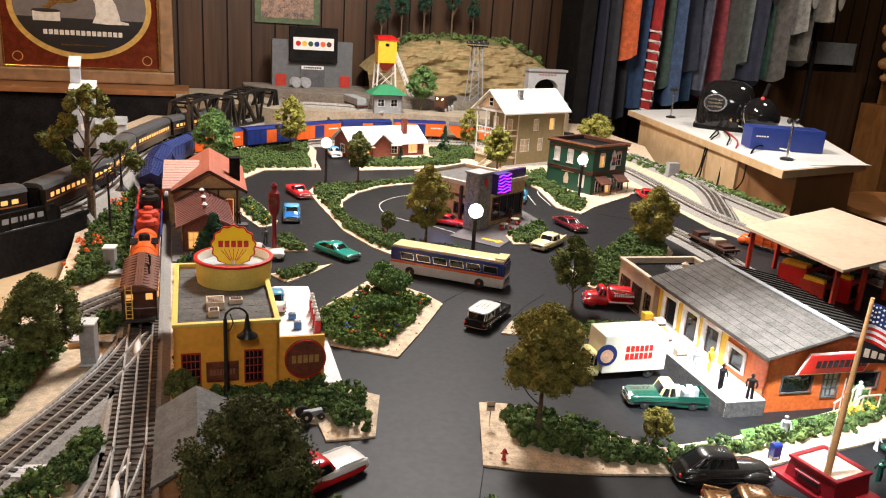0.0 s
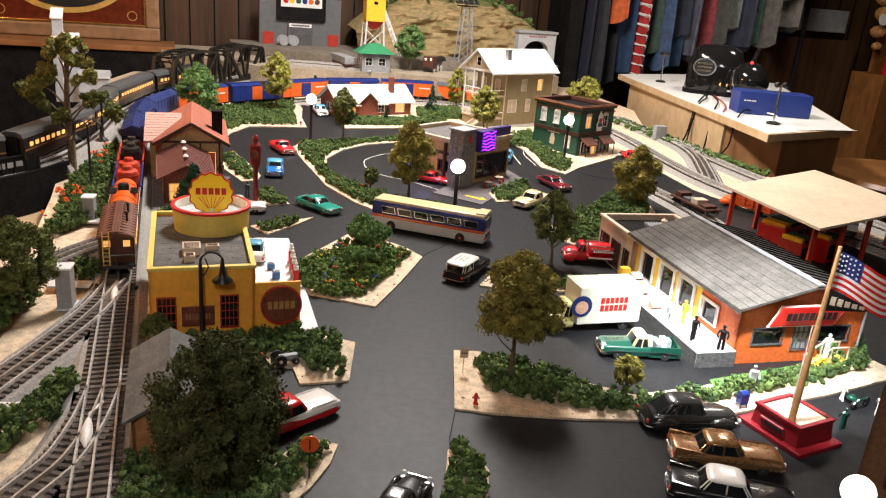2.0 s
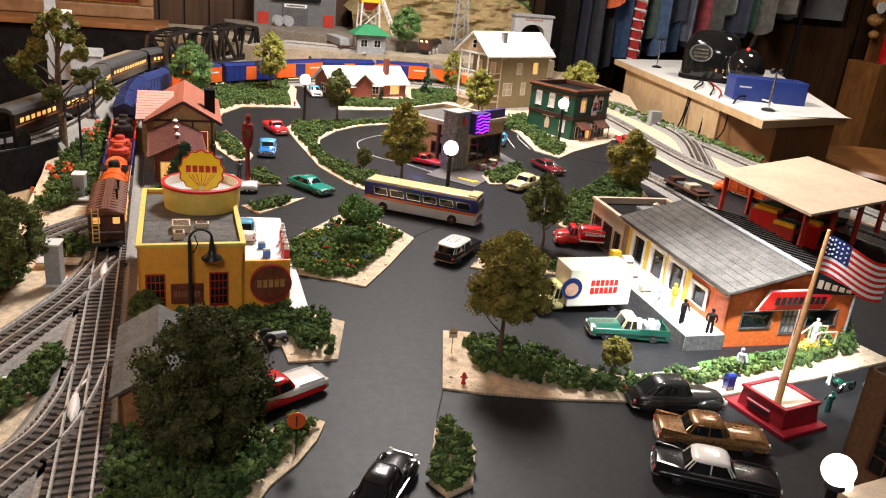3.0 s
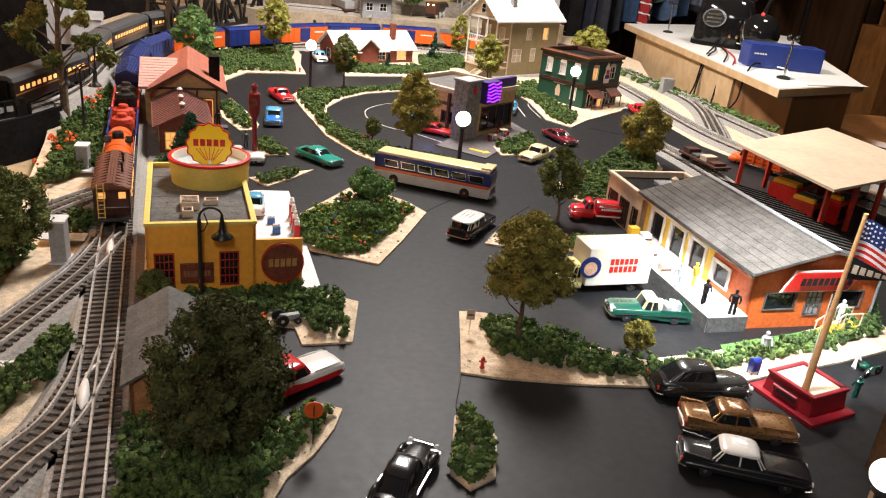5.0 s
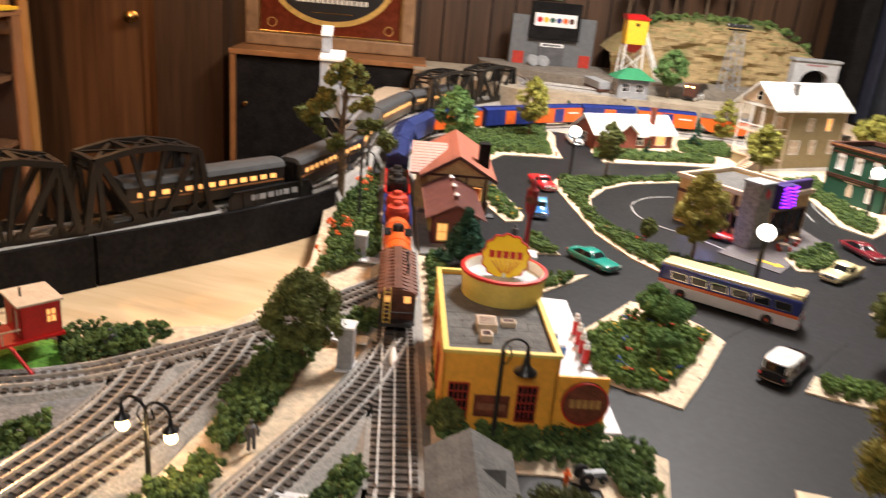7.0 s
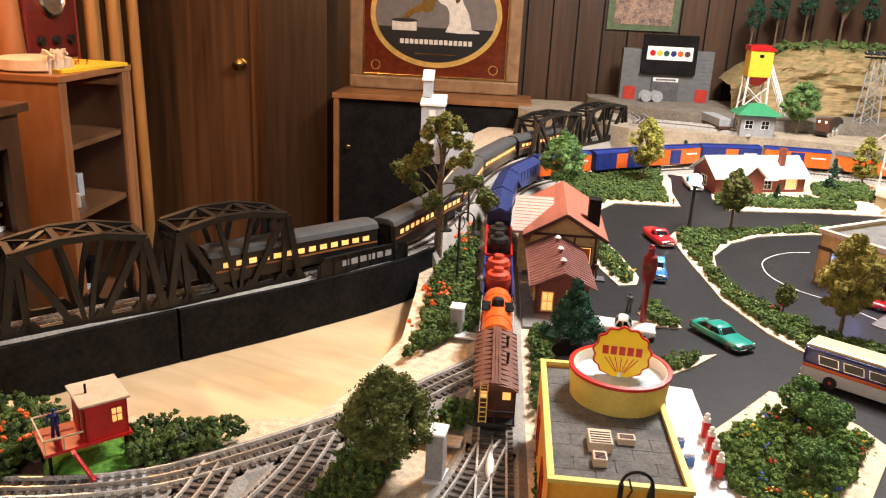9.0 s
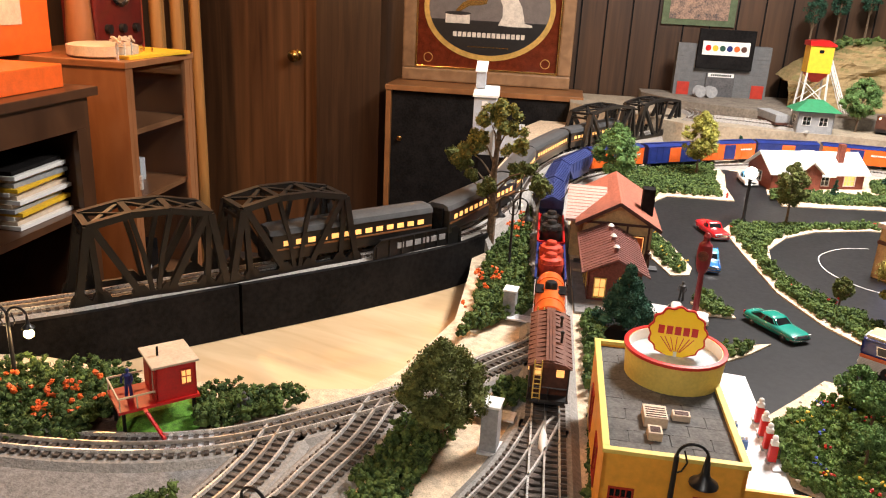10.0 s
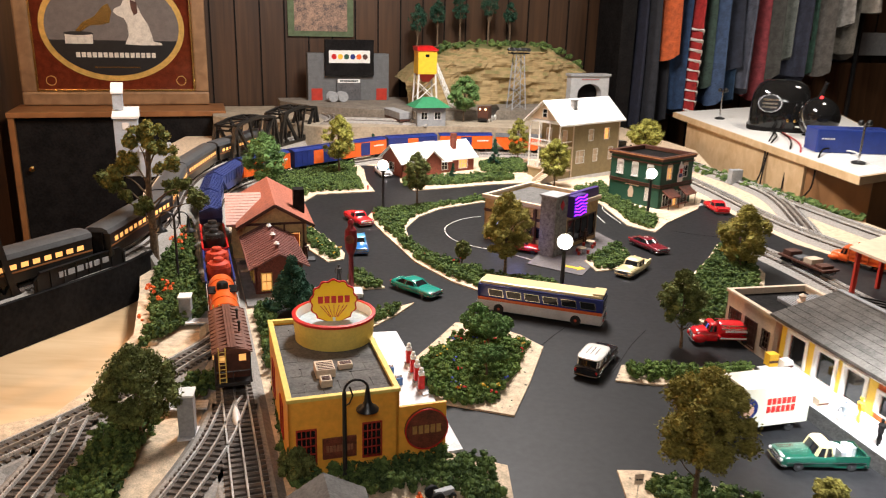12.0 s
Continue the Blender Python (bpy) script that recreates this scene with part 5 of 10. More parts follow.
four_walls(fh, 0.155, 0.140, 0.078, CREAM, left=[(0.012, 0.045, 0.006, 0.052, BROWN, 3, 4), (0.060, 0.093, 0.006, 0.052, BROWN, 3, 4), (0.110, 0.128, 0.02, 0.05, DARKGLASS, 2, 3)], frame_mat=mat("dark_wood", (0.06, 0.025, 0.012), 0.6))
part("roof", box(0.004, 0.151, 0.004, 0.136, 0.068, 0.071), MATTEBLACK, fh)
for a in ((-0.003, 0.158, -0.003, 0.005), (-0.003, 0.158, 0.135, 0.143), (-0.003, 0.005, 0.005, 0.135), (0.150, 0.158, 0.005, 0.135)):
    part("parapet", box(*a, 0.078, 0.083, 0.0008), CREAM, fh)
part("skylight", box(0.07, 0.15, 0.02, 0.10, 0.0712, 0.078, 0.001), mat("ribbed_metal", (0.5, 0.52, 0.55), 0.35, 0.8), fh, "ribbed metal roof panel")
for k in range(13):
    part("roof_rib", box(0.071 + k * 0.006, 0.073 + k * 0.006, 0.02, 0.10, 0.078, 0.0795), GREY, fh)
cup = part("roof_vent", lathe([(0.006, 0.071), (0.006, 0.084), (0.009, 0.086), (0.0045, 0.090), (0.0065, 0.096), (0.001, 0.1)], 12, None, Matrix.Translation((0.085, 0.055, 0))), CREAM, fh)

# market shelter
ms = thing("market_shelter", 0, 0, 0, 0, "wide tan-roofed open market shelter on red posts", "shelter")
QUAD = [(0.63, 1.807), (0.708, 1.520), (1.02, 1.745), (0.935, 2.062)]
part("roof", prism(QUAD, 0.110, 0.115), mat("tan_card", (0.66, 0.52, 0.37), 0.8, var=0.08, size=0.08), ms, "plain tan card roof")
ins = lambda a, b: (QUAD[0][0] + (QUAD[3][0] - QUAD[0][0]) * a + (QUAD[1][0] - QUAD[0][0]) * b, QUAD[0][1] + (QUAD[3][1] - QUAD[0][1]) * a + (QUAD[1][1] - QUAD[0][1]) * b)
for a in (0.06, 0.36, 0.66, 0.95):
    for b in (0.05, 0.92):
        x, y = ins(a, b)
        part("post", box(x - 0.004, x + 0.004, y - 0.004, y + 0.004, 0.0, 0.110), REDWOOD, ms)
    p, q = ins(a, 0.0), ins(a, 1.0)
    part("beam", bar((*p, 0.107), (*q, 0.107), 0.005), REDWOOD, ms)
for a, b, w, d, h, m in ((0.25, 0.45, 0.09, 0.06, 0.06, RED), (0.55, 0.45, 0.08, 0.06, 0.05, REDWOOD), (0.78, 0.55, 0.08, 0.06, 0.07, RED), (0.42, 0.75, 0.06, 0.04, 0.05, RED), (0.15, 0.7, 0.05, 0.05, 0.055, REDWOOD)):
    x, y = ins(a, b)
    c = thing("market_stall", x, y, 0.0, 40, "red market stall box under the shelter", "stall", "market stalls")
    part("body", box(-w / 2, w / 2, -d / 2, d / 2, 0, h, 0.002), m, c)
    part("panel", box(-w / 2 + 0.006, w / 2 - 0.006, -d / 2 - 0.001, -d / 2, 0.01, h - 0.01), DARKGLASS, c)
    for k in range(3):
        part("crate", box(-w / 2 + 0.004 + k * w / 3, -w / 2 + w / 3 * (k + 1) - 0.002, -d / 2 + 0.004, d / 2 - 0.004, h, h + 0.008, 0.001), (YELLOW, GREENP, BLUE)[k], c)

# near shed
sh = thing("timber_shed", -0.272, 0.845, 0.0022, 19, "small timber shed with grey felt roof and dormer", "shed")
four_walls(sh, 0.075, 0.145, 0.043, mat("shed_boards", (0.42, 0.19, 0.07), 0.7, var=0.3, size=0.01), right=[(0.04, 0.07, 0.004, 0.04, DARKGLASS, 2, 2)], frame_mat=BROWN, gable=0.022)
gable_roof(sh, 0.075, 0.145, 0.043, 0.022, ROOFGREY, 0.008, rows=4)
part("dormer", prism([(-0.010, 0.0), (0.010, 0.0), (0.0, 0.014)], -0.02, 0.01, None, pose(0.0575, 0.09, 0.051, 0, 0, 90) @ XZ), ROOFGREY, sh)

# ---- trees and lamps ----
def foliage(name, centres, radii, n, leaf, material, parent):
    """A crown of many small leaves gathered round uneven clumps."""
    c = np.asarray(centres)
    r = np.asarray(radii)
    k = RNG.integers(0, len(c), n)
    d = RNG.standard_normal((n, 3))
    d /= np.linalg.norm(d, axis=1)[:, None]
    p = c[k] + d * (r[k] * RNG.uniform(0.35, 1.08, n) ** 0.6)[:, None]
    a = RNG.standard_normal((n, 3))
    a /= np.linalg.norm(a, axis=1)[:, None]
    b = np.cross(a, d + 0.6 * RNG.standard_normal((n, 3)))
    b /= np.linalg.norm(b, axis=1)[:, None] + 1e-9
    s = leaf * RNG.uniform(0.6, 1.3, n)[:, None]
    v = np.stack([p - a * s, p + b * s * 0.7, p + a * s, p - b * s * 0.7], 1).reshape(-1, 3)
    f = np.arange(4 * n).reshape(-1, 4)
    return arrays(name, v.tolist(), f.tolist(), material, parent)


def tree(x, y, h, w, material, label, trunk=0.3, leaves=5200, leaf=0.0023, z0=0.003, shape="round", core=True, lean=0.0):
    t = thing("tree", x, y, z0, RNG.uniform(0, 360), label, "tree")
    th = h * trunk
    top = (RNG.uniform(-0.004, 0.004) + lean, RNG.uniform(-0.004, 0.004), h * 0.8)
    pts = [(0, 0, -0.001), (lean * 0.2, 0.001, th * 0.5), (lean * 0.5, -0.001, th), (top[0] * 0.8, top[1], h * 0.6), top]
    part("trunk", tube(pts, max(0.0022, h * 0.022), 8, None, 0.25), BARK, t, "", True)
    cs, rs = [], []
    n = int(46 + 46 * (w / 0.12))
    hc = h - th
    for k in range(n):
        u = RNG.uniform(0.02, 1.0)
        if shape == "cone":
            wide = (1 - u) ** 0.8 + 0.06
        else:
            wide = max(0.25, math.sin(math.pi * min(1, 0.14 + 0.82 * u)) ** 0.7)
        ang, rad = RNG.uniform(0, 2 * math.pi), math.sqrt(RNG.uniform(0.1, 1))
        rr = w * RNG.uniform(0.075, 0.145)
        R = max(0.002, w / 2 * wide - rr * 0.75)
        cs.append((lean + R * rad * math.cos(ang), R * rad * math.sin(ang), th + rr * 0.5 + u * (hc - rr * 1.3)))
        rs.append(rr * (0.6 + 0.4 * wide))
    for k in range(0, n, 9):
        c = cs[k]
        z1 = min(max(th * 0.7, c[2] - 0.25 * h), h * 0.6)
        part("limb", tube([(lean * 0.5, 0, z1), (c[0] * 0.5, c[1] * 0.5, (z1 + c[2]) / 2 - 0.003), c], max(0.0009, h * 0.006), 5, None, 0.4), BARK, t)
    crown = foliage("crown", cs, rs, int(leaves * 2.1), leaf * 0.80, material, t)
    if core:
        clumps("inner_foliage", [(*c, r * 0.60) for c, r in zip(cs, rs)], material, crown, 0.30)
    return t


tree(0.128, 1.061, 0.183, 0.124, LEAF_OLIVE, "bushy olive-green tree on the hedge island", 0.30, 9000)
tree(0.273, 1.048, 0.058, 0.050, LEAF_OLIVE, "small round olive-green tree in the hedge", 0.35, 2500)
tree(0.234, 1.527, 0.142, 0.092, LEAF_DARK, "loose dark green tree by the fire truck", 0.30, 5200, lean=-0.006)
tree(0.479, 1.969, 0.158, 0.128, LEAF_OLIVE, "wide olive-brown tree along the side street", 0.16, 7000)
tree(-0.054, 1.879, 0.188, 0.122, LEAF_OLIVE, "tall olive-green tree before the drive-in", 0.22, 7000)
tree(-0.282, 2.435, 0.168, 0.088, LEAF_DARK, "dark green tree on the curved hedge", 0.34, 4500)
tree(0.145, 2.80, 0.165, 0.122, LEAF_YEL, "bright yellow-green tree before the farm house", 0.2, 6000)
tree(-0.575, 2.86, 0.212, 0.125, LEAF_YEL, "bright yellow-green tree beside the railway curve", 0.28, 6000)
tree(-0.755, 2.585, 0.188, 0.145, LEAF_GREEN, "round green tree behind the station", 0.2, 6000)
tree(-0.548, 1.150, 0.142, 0.118, LEAF_DARK, "dark green tree between the tracks", 0.20, 8000)
tree(-0.455, 1.612, 0.118, 0.112, LEAF_PINE, "broad dark cedar tree beside the freight house", 0.05, 7000, shape="cone")
tree(-0.169, 0.79, 0.178, 0.138, LEAF_SHADE, "large dark green tree in the near yard", 0.10, 15000, 0.0022)
tree(-0.147, 1.937, 0.060, 0.044, LEAF_DARK, "small dark round shrub tree", 0.3, 2200)
tree(-0.098, 1.455, 0.078, 0.078, LEAF_GREEN, "green flat-topped tree on the flower island", 0.55, 4500)
tree(-0.104, 1.365, 0.062, 0.066, LEAF_GREEN, "low flat-topped green tree on the flower island", 0.58, 3200)
tree(-0.118, 1.515, 0.074, 0.062, LEAF_GREEN, "small green tree on the flower island", 0.3, 2500)
tree(-0.165, 3.62, 0.200, 0.150, LEAF_GREEN, "green tree behind the signal tower", 0.25, 5000, z0=0.10)
tree(-0.503, 3.215, 0.098, 0.055, LEAF_PINE, "small pine tree by the tracks", 0.1, 2600, shape="cone")
tree(-0.044, 3.10, 0.112, 0.052, LEAF_PINE, "small pine tree behind the cottage", 0.1, 2600, shape="cone")
tree(-0.19, 2.88, 0.055, 0.030, LEAF_PINE, "little pine shrub before the cottage", 0.1, 1200, shape="cone")
tree(0.60, 3.55, 0.150, 0.170, LEAF_YEL, "yellow-green bush tree behind the farm house", 0.15, 5000)
tree(0.05, 3.24, 0.170, 0.100, LEAF_YEL, "yellow-green tree behind the farm house", 0.15, 4000)
tree(-0.335, 1.085, 0.048, 0.050, LEAF_DARK, "round dark shrub at the filling station's corner", 0.1, 2600)
tree(0.80, 1.23, 0.04, 0.045, LEAF_GREEN, "round clipped green shrub on the lawn", 0.05, 2000)
tree(0.60, 1.20, 0.038, 0.042, LEAF_GREEN, "round clipped green shrub on the lawn", 0.05, 2000)
tree(0.655, 1.235, 0.038, 0.042, LEAF_GREEN, "round clipped green shrub on the lawn", 0.05, 2000)

# tall bare-limbed tree
tt = thing("tall_pine_tree", -0.813, 1.866, 0.003, 0, "tall thin tree with bare trunk and leaf tufts", "tree")
part("trunk", tube([(0, 0, -0.002), (0.002, 0, 0.08), (-0.002, 0.002, 0.16), (0.004, 0, 0.23), (0.008, 0, 0.29)], 0.0098, 9, None, 0.35), BARK, tt, "", True)
TUFTS = [(0.008, 0.0, 0.292, 0.026), (-0.018, 0.01, 0.262, 0.030), (0.034, -0.004, 0.262, 0.026), (0.050, 0.0, 0.225, 0.024), (-0.060, 0.0, 0.205, 0.030), (-0.085, 0.01, 0.178, 0.028), (-0.050, -0.01, 0.150, 0.018), (0.045, 0.01, 0.168, 0.018), (0.095, 0.0, 0.150, 0.026), (0.080, -0.01, 0.185, 0.018), (-0.005, -0.01, 0.135, 0.022), (-0.034, 0.0, 0.230, 0.020)]
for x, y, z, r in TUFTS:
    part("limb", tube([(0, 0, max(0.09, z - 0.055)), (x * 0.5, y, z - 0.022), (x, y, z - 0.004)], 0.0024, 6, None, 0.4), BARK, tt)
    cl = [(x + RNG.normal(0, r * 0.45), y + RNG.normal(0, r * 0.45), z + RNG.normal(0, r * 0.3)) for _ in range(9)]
    # Lower tufts and inner clumps get darker leaves, shade put into the colour.
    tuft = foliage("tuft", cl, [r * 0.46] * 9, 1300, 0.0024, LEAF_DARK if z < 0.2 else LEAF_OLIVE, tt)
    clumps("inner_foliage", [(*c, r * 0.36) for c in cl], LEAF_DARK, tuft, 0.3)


def globe_lamp(x, y, h=0.124, r=0.0152, lit=True):
    g = thing("street_lamp", x, y, 0.0022, 0, "black street lamp post with a glowing white globe", "street lamp", "globe street lamps")
    part("post", lathe([(0.0065, 0), (0.0065, 0.006), (0.0042, 0.010), (0.0040, h - r - 0.004), (0.0075, h - r - 0.002), (0.0060, h - r + 0.002)], 14), BLACKP, g, "", True)
    part("globe", ball(0, 0, h, r, 24), GLOW, g, "glowing white globe", True)
    return g


globe_lamp(0.050, 1.730)
globe_lamp(0.376, 2.452)
globe_lamp(-0.380, 2.444)
globe_lamp(0.328, 0.633, 0.168, 0.0115)


def gooseneck(x, y, turn, h=0.120, lit=False, arms=1, label="black gooseneck street lamp with a bell shade"):
    g = thing("gooseneck_lamp", x, y, 0.0022, turn, label, "street lamp", "gooseneck lamps")
    part("pole", lathe([(0.006, 0), (0.006, 0.004), (0.0028, 0.008), (0.0024, h * 0.9), (0.0024, h)], 10), BLACKP, g, "", True)
    for s in ((1,) if arms == 1 else (1, -1)):
        part("arm", tube([(0, 0, h), *[(s * (0.014 - 0.014 * math.cos(a)), 0, h + 0.014 * math.sin(a)) for a in np.linspace(0.2, 2.7, 9)]], 0.0015, 8), BLACKP, g, "", True)
        part("scroll", tube([(0, 0, h * 0.84), (s * 0.006, 0, h * 0.87), (s * 0.010, 0, h * 0.95), (s * 0.006, 0, h + 0.006)], 0.0009, 6), BLACKP, g)
        sx = s * 0.027
        q = 0.6 if lit and arms == 2 else 1.0
        sh_ = part("shade", lathe([(r_ * q, h + 0.006 + (z_ - h - 0.006) * q) for r_, z_ in [(0.0015, h + 0.006), (0.003, h - 0.004), (0.004, h - 0.014), (0.0065, h - 0.019), (0.0130, h - 0.024), (0.0134, h - 0.0255), (0.006, h - 0.021)]], 20, None, Matrix.Translation((sx, 0, 0))), BLACKP, g, "", True)
        part("bulb", ball(sx, 0, h - (0.0205 if q < 1 else 0.023), 0.0064 if q < 1 else 0.0042, 12), WARMLAMP if lit else WHITE, sh_)
        if lit:
            d = bpy.data.lights.new("lamp_bulb", "POINT")
            d.energy, d.color, d.shadow_soft_size = 0.10, (1.0, 0.62, 0.28), 0.004
            o = new("lamp_bulb", d)
            o.parent, o.matrix_basis = sh_, pose(sx, 0, h - 0.030)
    return g


WARMLAMP = mat("warm_bulb", (1.0, 0.62, 0.25), 0.3, emit=14, var=0)
gooseneck(-0.277, 1.088, 15)
gooseneck(-0.722, 1.757, 10, 0.135, False, 2, "black double gooseneck street lamp in the hedge")
gooseneck(-0.835, 2.08, 10, 0.13, True, 1, "black gooseneck street lamp with a lit bulb")
gooseneck(-0.575, 0.873, 0, 0.084, True, 2, "black twin street lamp with two lit bulbs")
gooseneck(-1.083, 0.985, 20, 0.096, True, 2, "black twin street lamp with two lit bulbs")

# ---- road vehicles ----
def wheel_mesh(parent, x, y, r, w, hub, white=False):
    s = 1 if y > 0 else -1
    m = pose(x, y, r, 90, 0, 0)
    ty = part("wheel", lathe([(r * 0.62, -w / 2), (r * 0.93, -w / 2), (r, -w * 0.3), (r, w * 0.3), (r * 0.93, w / 2), (r * 0.62, w / 2)], 18, None, m), RUBBER, parent, "", True)
    part("hubcap", lathe([(r * 0.66, -w * 0.40), (r * 0.66, w * 0.40), (r * 0.2, w * 0.52), (r * 0.01, w * 0.52)] if s < 0 else [(r * 0.01, -w * 0.52), (r * 0.2, -w * 0.52), (r * 0.66, -w * 0.40), (r * 0.66, w * 0.40)], 14, None, m), hub, ty)
    return ty


def body_loft(L, prof, W, zb):
    """prof: rows of (fraction from the rear, half-width share, shoulder height, top height), rounded between them."""
    rows = []
    for p, q in zip(prof, prof[1:]):
        for k in range(3):
            t = k / 3
            e = t * t * (3 - 2 * t)
            rows.append([p[0] + (q[0] - p[0]) * t] + [p[i] + (q[i] - p[i]) * e for i in (1, 2, 3)])
    rows.append(prof[-1])
    rings = []
    for f, ws, zs, zt in rows:
        x, w = (f - 0.5) * L, W / 2 * ws
        half = [(0.84, zb), (0.95, zb + (zs - zb) * 0.12), (1.0, zb + (zs - zb) * 0.45), (0.99, zb + (zs - zb) * 0.8), (0.955, zs), (0.88, zs + (zt - zs) * 0.65), (0.76, zs + (zt - zs) * 0.93), (0.4, zt + 0.0006), (0.12, zt + 0.0010)]
        rings.append([Vector((x, -w * a, z)) for a, z in half] + [Vector((x, w * a, z)) for a, z in reversed(half)])
    return loft(rings)


def cabin(parent, xr, xf, W, zb, zt, roof_mat, rake_r=0.010, rake_f=0.011, wt=0.80, pillar=None):
    """A greenhouse: rounded glass, a domed roof, pillars."""
    w0, w1 = W / 2 * 0.86, W / 2 * wt * 0.96
    def ring(z, grow=1.0, n=20):
        f = (z - zb) / (zt - zb)
        a, b, w = xr + rake_r * f, xf - rake_f * f, w0 + (w1 - w0) * f
        out = []
        for k in range(n):
            t = 2 * math.pi * k / n
            c, s = math.cos(t), math.sin(t)
            out.append(Vector(((a + b) / 2 + (b - a) / 2 * grow * math.copysign(abs(c) ** 0.42, c), w * grow * math.copysign(abs(s) ** 0.42, s), z)))
        return out
    zg = zt - (zt - zb) * 0.26
    part("window_glass", loft([ring(zb - 0.001, 1.02), ring((zb + zg) / 2), ring(zg)]), DARKGLASS, parent, "dark window glass", True)
    d = zt - zg
    part("roof", loft([ring(zg - d * 0.15, 1.035), ring(zg + d * 0.25, 1.03), ring(zg + d * 0.62, 0.94), ring(zg + d * 0.88, 0.78), ring(zt, 0.45)]), roof_mat, parent, "", True)
    lo, hi = ring(zb - 0.0006, 1.025), ring(zg, 1.02)
    for k in (2, 3, 5, 7, 8, 12, 13, 15, 17, 18):
        if k in (5, 15) or k in (2, 3, 7, 8, 12, 13, 17, 18):
            part("pillar", bar(lo[k], hi[k], 0.0013 if k in (5, 15) else 0.0011), pillar or roof_mat, parent)


def trim(c, L, W, zb, front=CHROME, tail=True, head=0.0023):
    for e in (-1, 1):
        x = e * L / 2
        part("bumper", tube([(x - e * 0.006, -W * 0.49, zb + 0.004), (x + e * 0.0005, -W * 0.42, zb + 0.004), (x + e * 0.0018, 0, zb + 0.004), (x + e * 0.0005, W * 0.42, zb + 0.004), (x - e * 0.006, W * 0.49, zb + 0.004)], 0.0014, 6), CHROME, c, "chrome bumper")
    for s in (-1, 1):
        part("headlight", cyl(0, 0, -0.001, 0.0012, head, n=12, m=pose(L / 2, s * W * 0.36, zb + 0.0105, 0, 90, 0)), WHITE, c)
        if tail:
            part("tail_light", box(-L / 2 - 0.0006, -L / 2 + 0.001, s * W * 0.40 - 0.0015, s * W * 0.40 + 0.0015, zb + 0.009, zb + 0.013), SIGNRED, c)
    part("grille", box(L / 2 - 0.0012, L / 2 + 0.0008, -W * 0.27, W * 0.27, zb + 0.0065, zb + 0.0115, 0.0004), CHROME, c, "chrome grille")


def car(x, y, turn, L, paint, label, roof=None, style="sedan", H=0.033, W=0.042, r=0.0066, z0=0.0023):
    c = thing("car", x, y, z0, turn, label, "car", "model cars")
    zb, belt = 0.0045, H * 0.60
    lo = H * 0.50
    if style == "fastback":
        prof = [(0.0, 0.80, lo * 0.86, lo * 0.98), (0.03, 0.93, lo * 0.95, belt * 0.98), (0.25, 1.0, lo, belt), (0.62, 1.0, lo, belt * 0.98), (0.9, 0.97, lo * 0.95, belt * 0.88), (0.98, 0.92, lo * 0.9, belt * 0.80), (1.0, 0.84, lo * 0.8, lo * 0.86)]
    elif style == "forties":
        prof = [(0.0, 0.55, lo * 0.5, lo * 0.6), (0.06, 0.80, lo * 0.8, belt * 0.98), (0.2, 0.98, lo, belt * 1.05), (0.45, 0.94, lo, belt * 1.05), (0.66, 0.82, lo, belt), (0.88, 0.66, lo * 0.95, belt * 0.95), (0.97, 0.52, lo * 0.85, belt * 0.86), (1.0, 0.42, lo * 0.7, lo * 0.9)]
    else:
        prof = [(0.0, 0.86, lo * 0.92, belt * 0.90), (0.02, 0.94, lo, belt), (0.28, 1.0, lo, belt * 0.97), (0.62, 1.0, lo, belt * 0.98), (0.93, 0.97, lo, belt * 0.93), (0.985, 0.94, lo * 0.95, belt * 0.86), (1.0, 0.86, lo * 0.86, lo * 0.98)]
    if style == "pickup":
        prof = [(0.40, 1.0, lo, belt), (0.62, 1.0, lo, belt), (0.70, 0.97, lo, belt * 0.98), (0.95, 0.92, lo, belt * 0.92), (1.0, 0.84, lo * 0.86, lo)]
    part("body", body_loft(L, prof, W, zb), paint, c, "", True)
    roof = roof or paint
    if style == "wagon":
        cabin(c, -L * 0.47, L * 0.17, W * 1.02, belt * 0.95, H * 1.04, roof, 0.004, 0.010, 0.94)
        for k in (-1, 0, 1):
            part("roof_rail", tube([(-L * 0.34, k * 0.007, H * 1.04 + 0.0004), (-L * 0.08, k * 0.007, H * 1.04 + 0.0004)], 0.0004, 5), CHROME, c)
    elif style == "fastback":
        cabin(c, -L * 0.40, L * 0.17, W, belt * 0.97, H * 0.93, roof, 0.026, 0.017, 0.70)
    elif style == "convertible":
        cabin(c, -L * 0.14, L * 0.14, W, belt * 0.97, H * 0.95, roof, 0.008, 0.010, 0.76)
    elif style == "forties":
        cabin(c, -L * 0.40, L * 0.14, W * 0.90, belt * 0.99, H * 1.08, roof, 0.022, 0.009, 0.72)
        for s in (-1, 1):
            for xx in (-0.30, 0.32):
                part("fender", ball(0, 0, 0, 1, 14), paint, c, "", True).matrix_basis = pose(xx * L, s * W * 0.43, 0.0095) @ Matrix.Diagonal((L * 0.15, W * 0.13, 0.0085, 1))
            part("running_board", box(-L * 0.18, L * 0.2, s * W * 0.40 - 0.003, s * W * 0.40 + 0.003, 0.004, 0.0055), paint, c)
    elif style == "pickup":
        cabin(c, -L * 0.10, L * 0.13, W, belt * 0.97, H * 1.06, roof, 0.004, 0.008, 0.80)
        b = bmesh.new()
